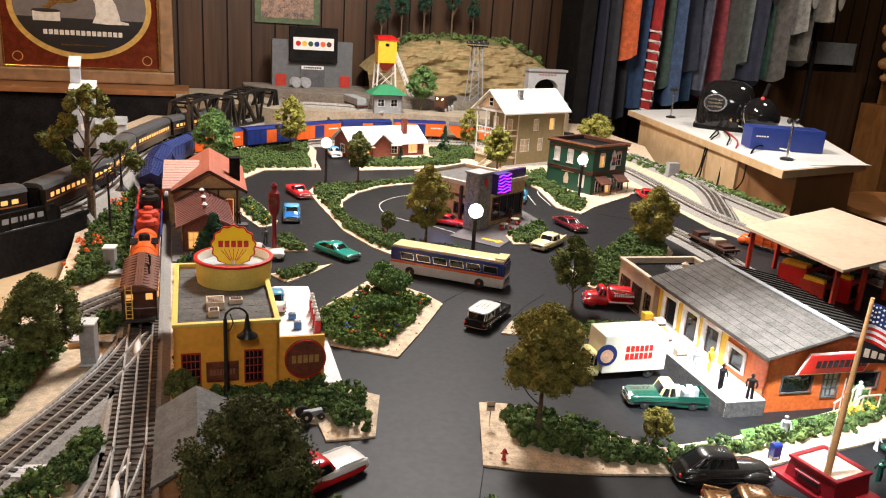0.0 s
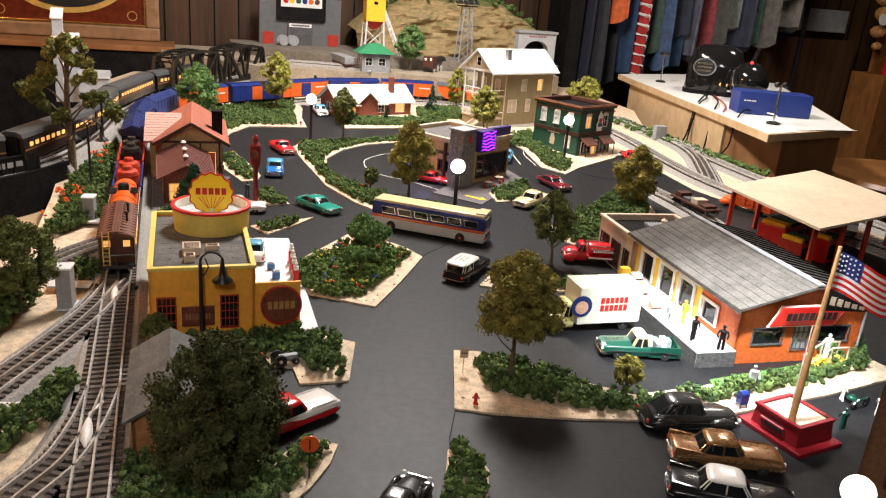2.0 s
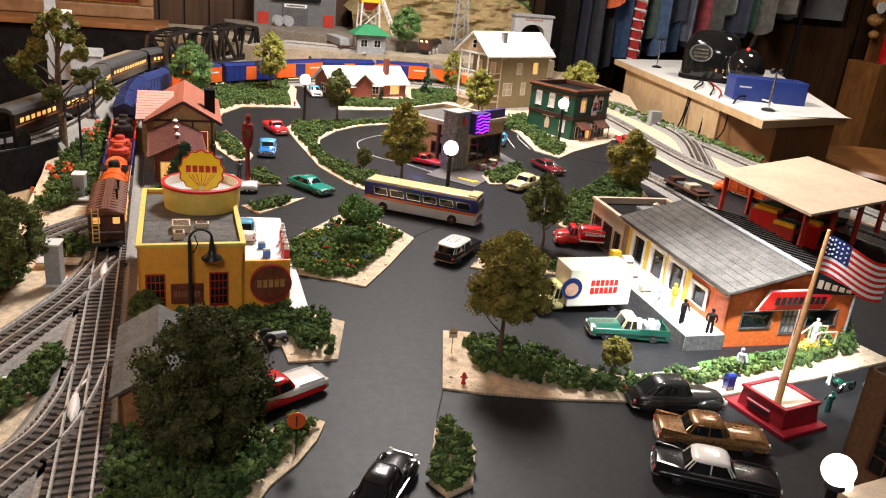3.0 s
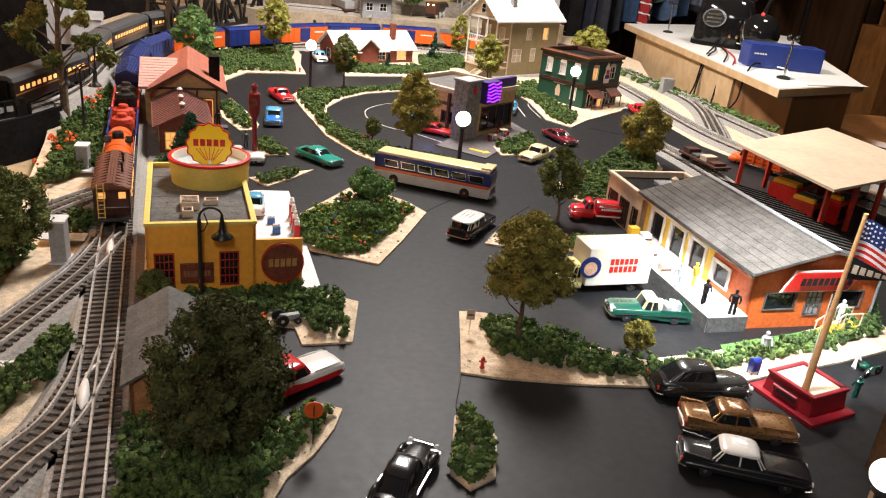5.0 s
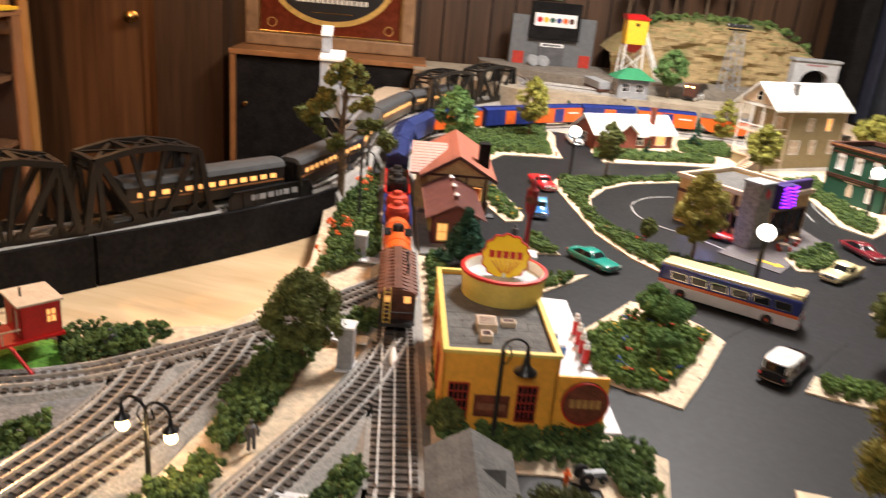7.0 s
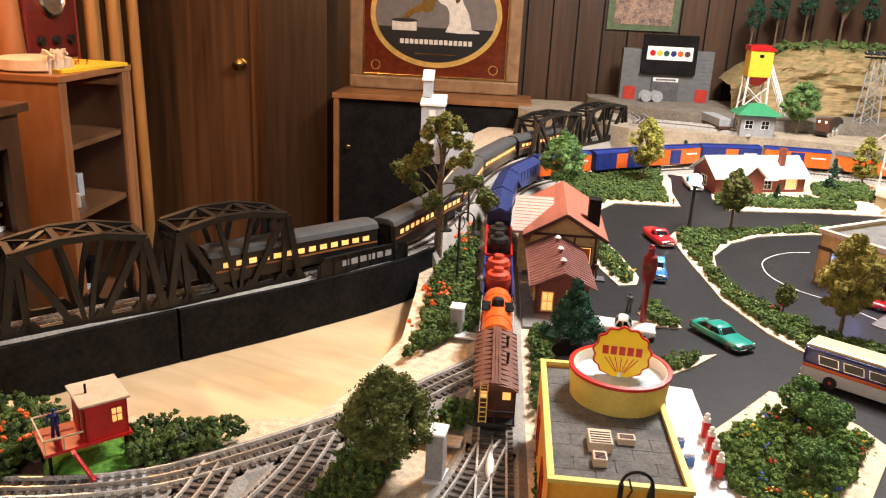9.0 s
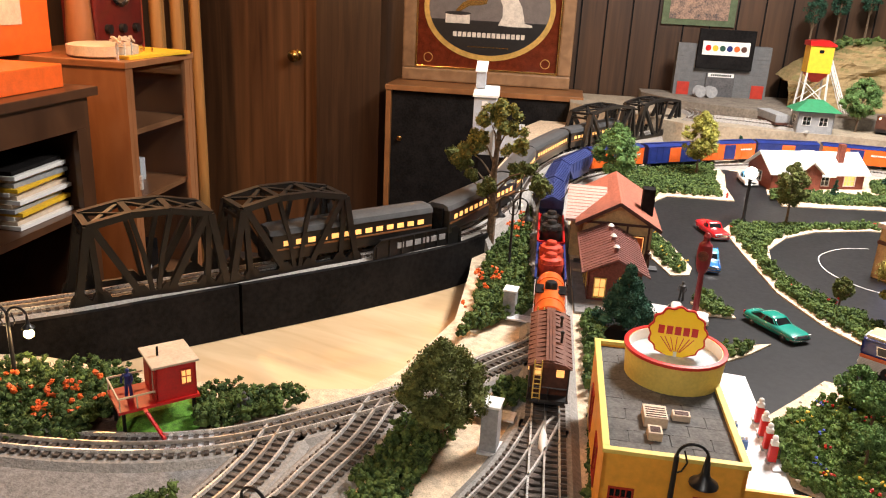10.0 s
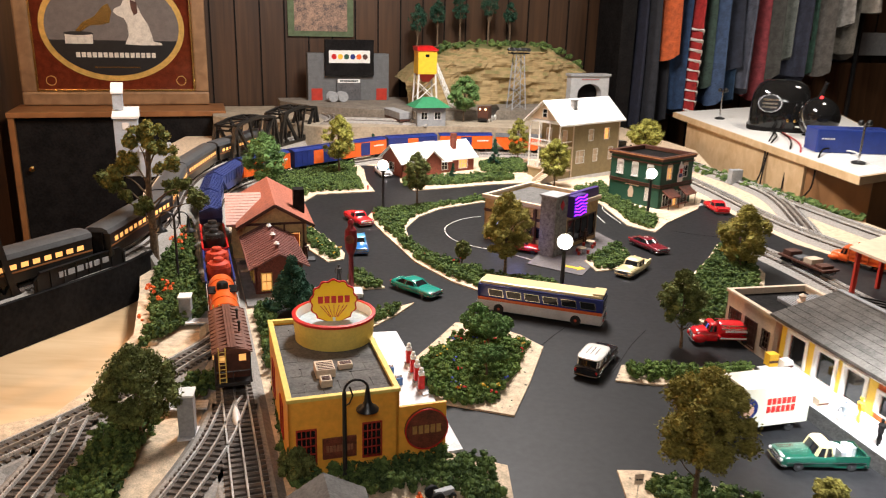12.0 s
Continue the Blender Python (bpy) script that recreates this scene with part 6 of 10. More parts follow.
        for a in ((-L / 2, -L * 0.10, -W * 0.47, -W * 0.43, zb, belt), (-L / 2, -L * 0.10, W * 0.43, W * 0.47, zb, belt), (-L / 2, -L / 2 + 0.002, -W * 0.43, W * 0.43, zb, belt * 0.95), (-L / 2, -L * 0.10, -W * 0.43, W * 0.43, zb + 0.003, zb + 0.005)):
            box(*a, 0, b)
        part("bed", b, paint, c)
        for k in range(4):
            part("load", box(-L * 0.42 + 0.009 * k, -L * 0.42 + 0.009 * k + 0.008, -0.011 + 0.004 * (k % 2), 0.002 + 0.006 * (k % 3), zb + 0.005, belt + 0.003 + 0.004 * (k % 2), 0.001), WHITE if k % 2 else GREY, c)
    else:
        cabin(c, -L * 0.27, L * 0.15, W, belt * 0.97, H, roof)
        for s in (-1, 1):
            part("tail_fin", prism([(-L * 0.495, belt * 0.7), (-L * 0.20, belt * 0.86), (-L * 0.30, belt * 1.02), (-L * 0.49, belt * 1.16)], s * W * 0.43 - 0.0016, s * W * 0.43 + 0.0016, None, XZ), paint, c)
            part("hood_crease", tube([(L * 0.17, s * W * 0.40, belt * 0.965), (L * 0.34, s * W * 0.40, belt * 0.955), (L * 0.46, s * W * 0.39, belt * 0.90)], 0.0013, 6), paint, c)
    part("trim_strip", box(-L * 0.46, L * 0.46, -W / 2 - 0.0004, -W / 2 + 0.0006, lo * 0.72, lo * 0.72 + 0.0007), CHROME, c)
    part("trim_strip", box(-L * 0.46, L * 0.46, W / 2 - 0.0006, W / 2 + 0.0004, lo * 0.72, lo * 0.72 + 0.0007), CHROME, c)
    trim(c, L, W, zb - 0.001)
    for xx in (-0.30, 0.31):
        for s in (-1, 1):
            wheel_mesh(c, xx * L, s * W * 0.43, r, 0.0046, CHROME)
    return c


def paint(name, rgb, rough=0.25):
    return mat(name, rgb, rough, 0.0, 0.05, 0.02, coat=0.6)


P_RED, P_BLUE, P_TEAL = paint("paint_red", (0.62, 0.015, 0.02)), paint("paint_blue", (0.02, 0.16, 0.48)), paint("paint_teal", (0.01, 0.26, 0.20))
P_CREAM, P_MAROON, P_BLACK = paint("paint_cream", (0.74, 0.62, 0.34)), paint("paint_maroon", (0.16, 0.012, 0.02)), paint("paint_black", (0.012, 0.012, 0.014))
P_SKY, P_GOLD, P_GREEN = paint("paint_sky", (0.10, 0.38, 0.62)), mat("paint_gold", (0.30, 0.155, 0.06), 0.28, 0.5, 0.06, 0.02, coat=0.5), paint("paint_green", (0.006, 0.065, 0.042))
P_WHITE, P_GREYB = paint("paint_white", (0.80, 0.78, 0.75)), paint("paint_grey", (0.020, 0.019, 0.017))

car(-0.428, 2.28, -58, 0.115, P_RED, "red open-top fifties car on the street", P_RED, "convertible")
car(-0.395, 2.04, -78, 0.118, P_BLUE, "blue fifties sedan on the street", P_SKY)
car(-0.238, 1.757, -40, 0.112, P_TEAL, "teal green fastback car on the street", P_TEAL, "fastback", 0.031)
car(0.232, 1.935, -124, 0.110, P_CREAM, "cream forties sedan on the street", P_CREAM)
car(0.308, 2.125, -63, 0.112, P_MAROON, "dark maroon muscle car", P_MAROON, "fastback", 0.030)
car(0.076, 1.44, 64, 0.116, P_BLACK, "black and white fifties station wagon", P_WHITE, "wagon", 0.035)
car(0.600, 2.55, 95, 0.108, P_RED, "red fifties car on the side street", P_RED)
car(0.198, 2.41, 82, 0.112, P_SKY, "light blue fifties car behind the drive-in", P_SKY)
car(-0.005, 2.075, -20, 0.10, P_RED, "red sports car at the drive-in door", P_RED, "fastback", 0.029)
car(-0.432, 2.92, -70, 0.112, P_WHITE, "white sedan on the far street", P_SKY)
car(-0.392, 1.70, 10, 0.105, P_WHITE, "white open car parked behind the filling station", P_WHITE, "convertible")
car(-0.300, 1.44, 105, 0.10, P_WHITE, "white and blue car on the forecourt", P_SKY)
rw = car(-0.130, 0.925, 46, 0.118, P_WHITE, "red and white fifties coupe pickup", P_RED, "sedan", 0.034)
part("load_bed", box(-0.050, -0.018, -0.0145, 0.0145, 0.0195, 0.0206, 0.0004), BROWN, rw, "dark open load bed")
for s in (-1, 1):
    part("side_flash", prism([(-0.054, 0.006), (0.052, 0.006), (0.054, 0.0125), (0.010, 0.0120), (-0.012, 0.0160), (-0.054, 0.0165)], s * 0.0203 - 0.0014, s * 0.0203 + 0.0014, None, XZ), P_RED, rw, "red lower side panel")
car(0.338, 0.993, 8, 0.116, P_GREYB, "dark grey thirties sedan with rounded fenders", P_GREYB, "forties", 0.036)
car(0.358, 0.918, -4, 0.120, P_GOLD, "gold-brown sixties sedan with chrome bumpers", P_GOLD)
car(0.340, 0.845, -12, 0.124, P_BLACK, "black and white fifties police sedan", P_WHITE, "sedan", 0.034)
car(0.004, 0.780, 72, 0.100, P_BLACK, "glossy black forties coupe", P_BLACK, "forties", 0.031, 0.038)
car(0.318, 1.176, 184, 0.112, P_GREEN, "dark green fifties pickup with a loaded bed", P_CREAM, "pickup", 0.034)

P_BOX, P_CAB = paint("truck_cream", (0.76, 0.74, 0.62)), paint("truck_yellow", (0.66, 0.60, 0.26))


def truck_cab(c, x0, x1, W, mat_, h=0.042, nose=0.022):
    part("hood", body_loft(nose, [(0, 0.86, 0.019, 0.026), (0.8, 0.78, 0.018, 0.024), (1.0, 0.66, 0.015, 0.020)], W, 0.006), mat_, c, "", True).matrix_basis = pose(x1 + nose / 2, 0, 0)
    part("cab", body_loft(x1 - x0, [(0, 0.9, 0.022, 0.026), (1, 0.9, 0.022, 0.026)], W, 0.006), mat_, c, "", True).matrix_basis = pose((x0 + x1) / 2, 0, 0)
    cabin(c, x0 + 0.001, x1, W * 0.98, 0.0255, h, mat_, 0.001, 0.006, 0.80)
    for s in (-1, 1):
        part("fender", ball(0, 0, 0, 1, 14), mat_, c, "", True).matrix_basis = pose(x1 + nose * 0.55, s * W * 0.40, 0.011) @ Matrix.Diagonal((0.013, 0.006, 0.008, 1))
        part("headlight", cyl(0, 0, -0.001, 0.001, 0.0024, n=12, m=pose(x1 + nose, s * W * 0.32, 0.015, 0, 90, 0)), WHITE, c)
    part("bumper", box(x1 + nose, x1 + nose + 0.0025, -W * 0.46, W * 0.46, 0.005, 0.008, 0.0006), CHROME, c)
    part("grille", box(x1 + nose - 0.001, x1 + nose + 0.001, -W * 0.2, W * 0.2, 0.009, 0.018, 0.0005), CHROME, c)


bt = thing("box_truck", 0.258, 1.262, 0.0023, 197, "cream delivery box truck with a round emblem and red lettering bars", "truck")
part("chassis", box(-0.072, 0.055, -0.012, 0.012, 0.008, 0.013), BLACKP, bt)
cb = part("cargo_box", box(-0.074, 0.030, -0.026, 0.026, 0.014, 0.073, 0.0015), P_BOX, bt, "cream cargo box")
truck_cab(bt, 0.032, 0.050, 0.044, P_CAB, 0.046)
for s in (-1, 1):
    m = pose(0, 0, 0) if s < 0 else pose(-0.044, 0, 0, 0, 0, 180)
    e = part("emblem", cyl(0, 0, -0.0006, 0.0006, 0.0165, n=30, m=pose(-0.044 + (-0.026 if s > 0 else 0.052), -0.0266, 0.044, 90)), BLUE, cb, "blue round emblem")
    e.matrix_basis = m
    e2 = part("emblem_face", cyl(0, 0, -0.001, 0.0006, 0.0105, n=24, m=pose(-0.044 + (-0.026 if s > 0 else 0.052), -0.0268, 0.042, 90)), mat("peach", (0.75, 0.45, 0.30), 0.6), cb)
    e2.matrix_basis = m
    for z0_, n_ in ((0.047, 6), (0.035, 6)):
        lt = bars(cb, m, -0.040 if s > 0 else -0.060, 0.006 if s > 0 else -0.012, z0_, z0_ + 0.009, SIGNRED, n_, "lettering", -0.0265)
for xx in (-0.05, 0.058):
    for s in (-1, 1):
        wheel_mesh(bt, xx, s * 0.019, 0.0085, 0.006, CHROME)

ft = thing("fire_truck", 0.308, 1.562, 0.0023, 182, "red vintage fire tank truck with a ladder", "truck")
part("chassis", box(-0.062, 0.035, -0.011, 0.011, 0.007, 0.012), BLACKP, ft)
truck_cab(ft, 0.008, 0.026, 0.040, P_RED, 0.039)
part("tank", lathe([(0.001, -0.032), (0.014, -0.031), (0.0155, -0.028), (0.0155, 0.028), (0.014, 0.031), (0.001, 0.032)], 20, None, pose(-0.028, 0, 0.0265, 0, 90, 0) @ Matrix.Diagonal((0.8, 1.15, 1, 1))), P_RED, ft, "red tank", True)
part("running_deck", box(-0.064, 0.006, -0.020, 0.020, 0.011, 0.016, 0.001), P_RED, ft)
for s in (-1, 1):
    part("catwalk_rail", tube([(-0.060, s * 0.017, 0.036), (0.004, s * 0.017, 0.036)], 0.0009, 6), CHROME, ft)
    lad = part("ladder", tube([(-0.062, s * 0.019, 0.030), (0.002, s * 0.019, 0.030)], 0.0008, 6), CHROME, ft)
    for k in range(8):
        part("rung", tube([(-0.058 + k * 0.008, s * 0.0172, 0.0362), (-0.058 + k * 0.008, s * 0.0192, 0.0302)], 0.0006, 5), CHROME, lad)
    part("stripe", box(-0.060, 0.004, s * 0.0202 - 0.0004, s * 0.0202 + 0.0004, 0.0125, 0.0150), WHITE, ft, "white side stripe")
    bars(ft, pose(0, 0, 0) if s < 0 else pose(-0.056, 0, 0, 0, 0, 180), -0.052, -0.006, 0.0240, 0.0275, WHITE, 12, "lettering", -0.0180)
for xx in (-0.044, 0.036):
    for s in (-1, 1):
        wheel_mesh(ft, xx, s * 0.017, 0.0080, 0.0055, CHROME)

ot = thing("flatbed_truck", 0.775, 2.055, 0.0023, 131, "orange stake-bed truck by the market shelter", "truck")
part("chassis", box(-0.07, 0.035, -0.011, 0.011, 0.008, 0.013), BLACKP, ot)
truck_cab(ot, 0.010, 0.030, 0.044, ORANGE, 0.043)
part("bed", box(-0.085, 0.008, -0.025, 0.025, 0.013, 0.017), ORANGE, ot)
for s in (-1, 1):
    for z in (0.022, 0.031, 0.040):
        part("stake_board", box(-0.085, 0.008, s * 0.0245 - 0.0008, s * 0.0245 + 0.0008, z, z + 0.006), ORANGE, ot)
    for k in range(5):
        part("stake", box(-0.084 + 0.0225 * k, -0.081 + 0.0225 * k, s * 0.0258 - 0.001, s * 0.0258 + 0.001, 0.014, 0.048), ORANGE, ot)
part("cover", box(-0.083, 0.006, -0.023, 0.023, 0.017, 0.044), ORANGE, ot)
for xx in (-0.055, 0.040):
    for s in (-1, 1):
        wheel_mesh(ot, xx, s * 0.018, 0.0085, 0.006, ORANGE)

# city bus
BX, BY, BA = 0.004, 1.655, 162.5
bus = thing("city_bus", BX, BY, 0.0023, BA, "silver, blue and cream vintage city bus with an orange stripe", "bus")
BL, BW = 0.236, 0.052
P_NAVY, P_SILV, P_STRIPE = paint("bus_navy", (0.02, 0.03, 0.16)), mat("bus_silver", (0.58, 0.58, 0.60), 0.35, 0.15, 0.08), paint("bus_orange", (0.62, 0.13, 0.04))
part("lower_body", box(-BL / 2, BL / 2, -BW / 2, BW / 2, 0.005, 0.0265, 0.003), P_SILV, bus, "silver ribbed lower body")
part("stripe", box(-BL / 2 + 0.001, BL / 2 - 0.001, -BW / 2 - 0.0005, BW / 2 + 0.0005, 0.0245, 0.0300, 0.001), P_STRIPE, bus, "orange stripe")
part("upper_body", box(-BL / 2, BL / 2, -BW / 2 + 0.0006, BW / 2 - 0.0006, 0.0285, 0.0555, 0.004), P_NAVY, bus, "dark blue window band")
part("roof", box(-BL / 2 + 0.003, BL / 2 - 0.003, -BW / 2 + 0.004, BW / 2 - 0.004, 0.0545, 0.0605, 0.0028), P_CREAM, bus, "cream roof")
part("roof_pod", box(-BL / 2 + 0.001, -BL / 2 + 0.022, -BW / 2 + 0.007, BW / 2 - 0.007, 0.0600, 0.0640, 0.0012), P_CREAM, bus)
for s in (-1, 1):
    for k in range(6):
        x0 = -BL / 2 + 0.012 + k * 0.0345
        y = s * (BW / 2 - 0.0004)
        w = part("window", prism([(x0, 0.034), (x0 + 0.028, 0.034), (x0 + 0.031, 0.048), (x0 + 0.003, 0.048)], -y - 0.0008, -y + 0.0008, None, XZ), CHROME, bus, "slanted side window")
        part("pane", prism([(x0 + 0.0015, 0.0352), (x0 + 0.0272, 0.0352), (x0 + 0.0295, 0.0468), (x0 + 0.0038, 0.0468)], -y - 0.0012, -y + 0.0012, None, XZ), DARKGLASS, w)
    for k in range(7):
        part("rib", box(-BL / 2 + 0.006, BL / 2 - 0.006, s * BW / 2 - 0.0003 if s > 0 else s * BW / 2 - 0.0004, s * BW / 2 + 0.0004, 0.0075 + k * 0.0023, 0.0081 + k * 0.0023), P_SILV, bus)
    for xx in (-0.070, 0.075):
        wheel_mesh(bus, xx, s * (BW / 2 - 0.0022), 0.0100, 0.0066, mat("wheel_red", (0.50, 0.07, 0.03), 0.5))
part("windshield", box(BL / 2 - 0.0005, BL / 2 + 0.0008, -BW * 0.42, BW * 0.42, 0.032, 0.0495, 0.0004), DARKGLASS, bus, "large flat windshield")
part("windshield_bar", box(BL / 2, BL / 2 + 0.0014, -0.001, 0.001, 0.032, 0.0495), CHROME, bus)
part("destination_sign", box(BL / 2 - 0.001, BL / 2 + 0.0006, -BW * 0.3, BW * 0.3, 0.0515, 0.0555), WHITE, bus)
part("rear_window", box(-BL / 2 - 0.0008, -BL / 2 + 0.0005, -BW * 0.4, BW * 0.4, 0.036, 0.050), DARKGLASS, bus)
part("rear_grille", box(-BL / 2 - 0.0007, -BL / 2 + 0.0005, -BW * 0.3, BW * 0.3, 0.012, 0.022), DKGREY, bus)
for e in (-1, 1):
    part("bumper", box(e * BL / 2 - 0.002, e * BL / 2 + 0.002, -BW * 0.48, BW * 0.48, 0.0045, 0.009, 0.001), CHROME, bus)
    for s in (-1, 1):
        part("lamp", cyl(0, 0, -0.001, 0.001, 0.002, n=10, m=pose(e * BL / 2 + 0.0006 * e, s * BW * 0.36, 0.015, 0, 90, 0)), WHITE if e > 0 else SIGNRED, bus)

# ---- trains ----
def place_on(line, s, wb):
    a, _ = along(line, s - wb / 2)
    b, _ = along(line, s + wb / 2)
    p = (a + b) / 2
    return p.x, p.y, a.z + 0.0178, math.degrees(math.atan2(b.y - a.y, b.x - a.x))


def bogie(c, x, w=0.034):
    t = part("truck", box(x - 0.017, x + 0.017, -0.014, 0.014, 0.006, 0.010, 0.001), BLACKP, c)
    for s in (-1, 1):
        part("side_frame", prism([(-0.020, 0.0055), (-0.014, 0.0025), (0.014, 0.0025), (0.020, 0.0055), (0.012, 0.011), (-0.012, 0.011)], -0.0015, 0.0015, None, pose(x, s * 0.0185, 0) @ XZ), MATTEBLACK, t)
        for dx in (-0.0115, 0.0115):
            part("wheel", cyl(0, 0, -0.0016, 0.0016, 0.0062, n=14, m=pose(x + dx, s * 0.0155, 0.0062, 90)), STEEL, t)


def freight(line, s, L, kind, col, label, wb=0.62, extra=None):
    x, y, z, h = place_on(line, s, L * wb)
    c = thing(kind, x, y, z, h, label, "rail car", "freight train")
    for e in (-1, 1):
        bogie(c, e * L * wb / 2)
        part("coupler", box(e * L / 2 - 0.004 if e > 0 else -L / 2 - 0.008, e * L / 2 + 0.008 if e > 0 else -L / 2 + 0.004, -0.002, 0.002, 0.006, 0.010), BLACKP, c)
    part("frame", box(-L / 2, L / 2, -0.022, 0.022, 0.0105, 0.0145, 0.0008), BLACKP, c)
    W = 0.026
    if kind == "boxcar":
        part("body", box(-L / 2 + 0.002, L / 2 - 0.002, -W, W, 0.014, 0.066, 0.0012), col, c)
        part("roof", prism([(-W - 0.001, 0.066), (W + 0.001, 0.066), (W * 0.6, 0.0715), (0, 0.0728), (-W * 0.6, 0.0715)], -L / 2 + 0.001, L / 2 - 0.001, None, YZ), extra or col, c)
        part("roof_walk", box(-L / 2, L / 2, -0.005, 0.005, 0.0735, 0.0748), extra or col, c)
        for sd in (-1, 1):
            d = part("door", box(-0.022, 0.022, sd * W - 0.0008, sd * W + 0.0016 if sd > 0 else sd * W + 0.0008, 0.016, 0.062), ORANGE if col is BLUE else (BLUE if col is ORANGE else RED), c, "sliding side door")
            for k in range(9):
                xx = -L / 2 + 0.010 + k * (L - 0.02) / 8
                if abs(xx) > 0.026:
                    part("rib", box(xx - 0.0006, xx + 0.0006, sd * W - 0.0008, sd * W + 0.0008, 0.016, 0.063), col, c)
            bars(c, pose(0, 0, 0) if sd < 0 else pose(0, 0, 0, 0, 0, 180), L * 0.20, L * 0.42, 0.044, 0.049, WHITE, 7, "lettering", -W - 0.0004)
    elif kind == "covered_hopper":
        part("body", prism([(-L / 2 + 0.004, 0.045), (-L * 0.30, 0.013), (L * 0.30, 0.013), (L / 2 - 0.004, 0.045), (L / 2 - 0.004, 0.062), (-L / 2 + 0.004, 0.062)], -W, W, None, XZ), col, c)
        part("roof", prism([(-W - 0.0015, 0.062), (W + 0.0015, 0.062), (0, 0.074)], -L / 2 + 0.002, L / 2 - 0.002, None, YZ), extra or col, c, "ribbed roof")
        for k in range(14):
            xx = -L / 2 + 0.008 + k * (L - 0.016) / 13
            for sd in (-1, 1):
                part("roof_rib", bar((xx, sd * (W + 0.001), 0.0635), (xx, 0, 0.0748), 0.0014), extra or col, c)
        for sd in (-1, 1):
            for k in range(7):
                xx = -L * 0.36 + k * L * 0.12
                part("rib", box(xx - 0.001, xx + 0.001, sd * W - 0.0012, sd * W + 0.0012, 0.034, 0.061), col, c)
    elif kind == "gondola":
        b = bmesh.new()
        for a in ((-L / 2, L / 2, -W, -W + 0.0025), (-L / 2, L / 2, W - 0.0025, W), (-L / 2, -L / 2 + 0.0025, -W + 0.0025, W - 0.0025), (L / 2 - 0.0025, L / 2, -W + 0.0025, W - 0.0025)):
            box(*a, 0.0145, 0.036, 0, b)
        part("body", b, col, c)
        part("floor", box(-L / 2 + 0.0025, L / 2 - 0.0025, -W + 0.0025, W - 0.0025, 0.0148, 0.016), MATTEBLACK, c)
        for sd in (-1, 1):
            part("top_rail", box(-L / 2 - 0.001, L / 2 + 0.001, sd * W - 0.0014, sd * W + 0.0014, 0.035, 0.038), col, c)
            for k in range(9):
                xx = -L / 2 + 0.008 + k * (L - 0.016) / 8
                part("rib", box(xx - 0.0012, xx + 0.0012, sd * W - 0.0012, sd * W + 0.0012, 0.015, 0.035), col, c)
        for e in (-1, 1):
            m = Matrix.Translation((e * 0.036, 0, 0))
            tk = part("vat", lathe([(0.0205, 0.0165), (0.0225, 0.020), (0.0225, 0.045), (0.020, 0.052), (0.010, 0.055), (0.010, 0.060), (0.0085, 0.062), (0.001, 0.063)], 24, None, m), extra, c, "", True)
            for z in (0.024, 0.044):
                part("hoop", lathe([(0.0226, z), (0.0234, z), (0.0234, z + 0.0016), (0.0226, z + 0.0016)], 24, None, m, False), extra, tk)
            for k in range(8):
                part("clamp", box(0.017, 0.0215, -0.0012, 0.0012, 0.048, 0.053), extra, tk).matrix_basis = m @ pose(0, 0, 0, 0, 0, 45 * k)
    elif kind == "tank_car":
        part("tank", lathe([(0.001, -L * 0.45), (0.016, -L * 0.44), (0.0225, -L * 0.41), (0.0232, -L * 0.38), (0.0232, L * 0.38), (0.0225, L * 0.41), (0.016, L * 0.44), (0.001, L * 0.45)], 28, None, pose(0, 0, 0.038, 0, 90, 0)), col, c, "glossy orange tank", True)
        for xx in (-0.045, 0, 0.045):
            part("band", lathe([(0.0234, -0.0012), (0.0242, -0.0012), (0.0242, 0.0012), (0.0234, 0.0012)], 28, None, pose(xx, 0, 0.038, 0, 90, 0), False), col, c)
        part("platform", box(-0.018, 0.018, -0.024, 0.024, 0.0565, 0.0582), MATTEBLACK, c)
        part("dome", lathe([(0.010, 0.058), (0.010, 0.068), (0.008, 0.071), (0.001, 0.072)], 18), BLACKP, c, "", True)
        for sd in (-1, 1):
            part("handrail", tube([(-0.018, sd * 0.024, 0.0585), (-0.018, sd * 0.024, 0.074), (0.018, sd * 0.024, 0.074), (0.018, sd * 0.024, 0.0585)], 0.0008, 5), BLACKP, c)
            part("side_rail", tube([(-L * 0.46, sd * 0.0255, 0.040), (L * 0.46, sd * 0.0255, 0.040)], 0.0008, 5), STEEL, c)
            for xx in (-0.055, 0.055):
                part("saddle", box(xx - 0.004, xx + 0.004, sd * 0.010 - 0.006, sd * 0.010 + 0.006, 0.0145, 0.022), BLACKP, c)
    elif kind == "caboose":
        part("body", box(-L / 2 + 0.016, L / 2 - 0.016, -W + 0.001, W - 0.001, 0.0145, 0.060, 0.0008), col, c)
        part("roof", prism([(-W - 0.002, 0.060), (W + 0.002, 0.060), (W * 0.7, 0.0655), (0, 0.0685), (-W * 0.7, 0.0655)], -L / 2 + 0.002, L / 2 - 0.002, None, YZ), extra, c, "ribbed brown roof")
        for k in range(13):
            xx = -L / 2 + 0.006 + k * (L - 0.012) / 12
            for sd in (-1, 1):
                part("roof_rib", bar((xx, sd * (W + 0.0015), 0.0615), (xx, sd * 0.006, 0.069), 0.0014), extra, c)
        for sd in (-1, 0, 1):
            part("roof_walk", box(-L / 2 + 0.002, L / 2 - 0.002, sd * 0.0042 - 0.0017, sd * 0.0042 + 0.0017, 0.0695, 0.0706), extra, c)
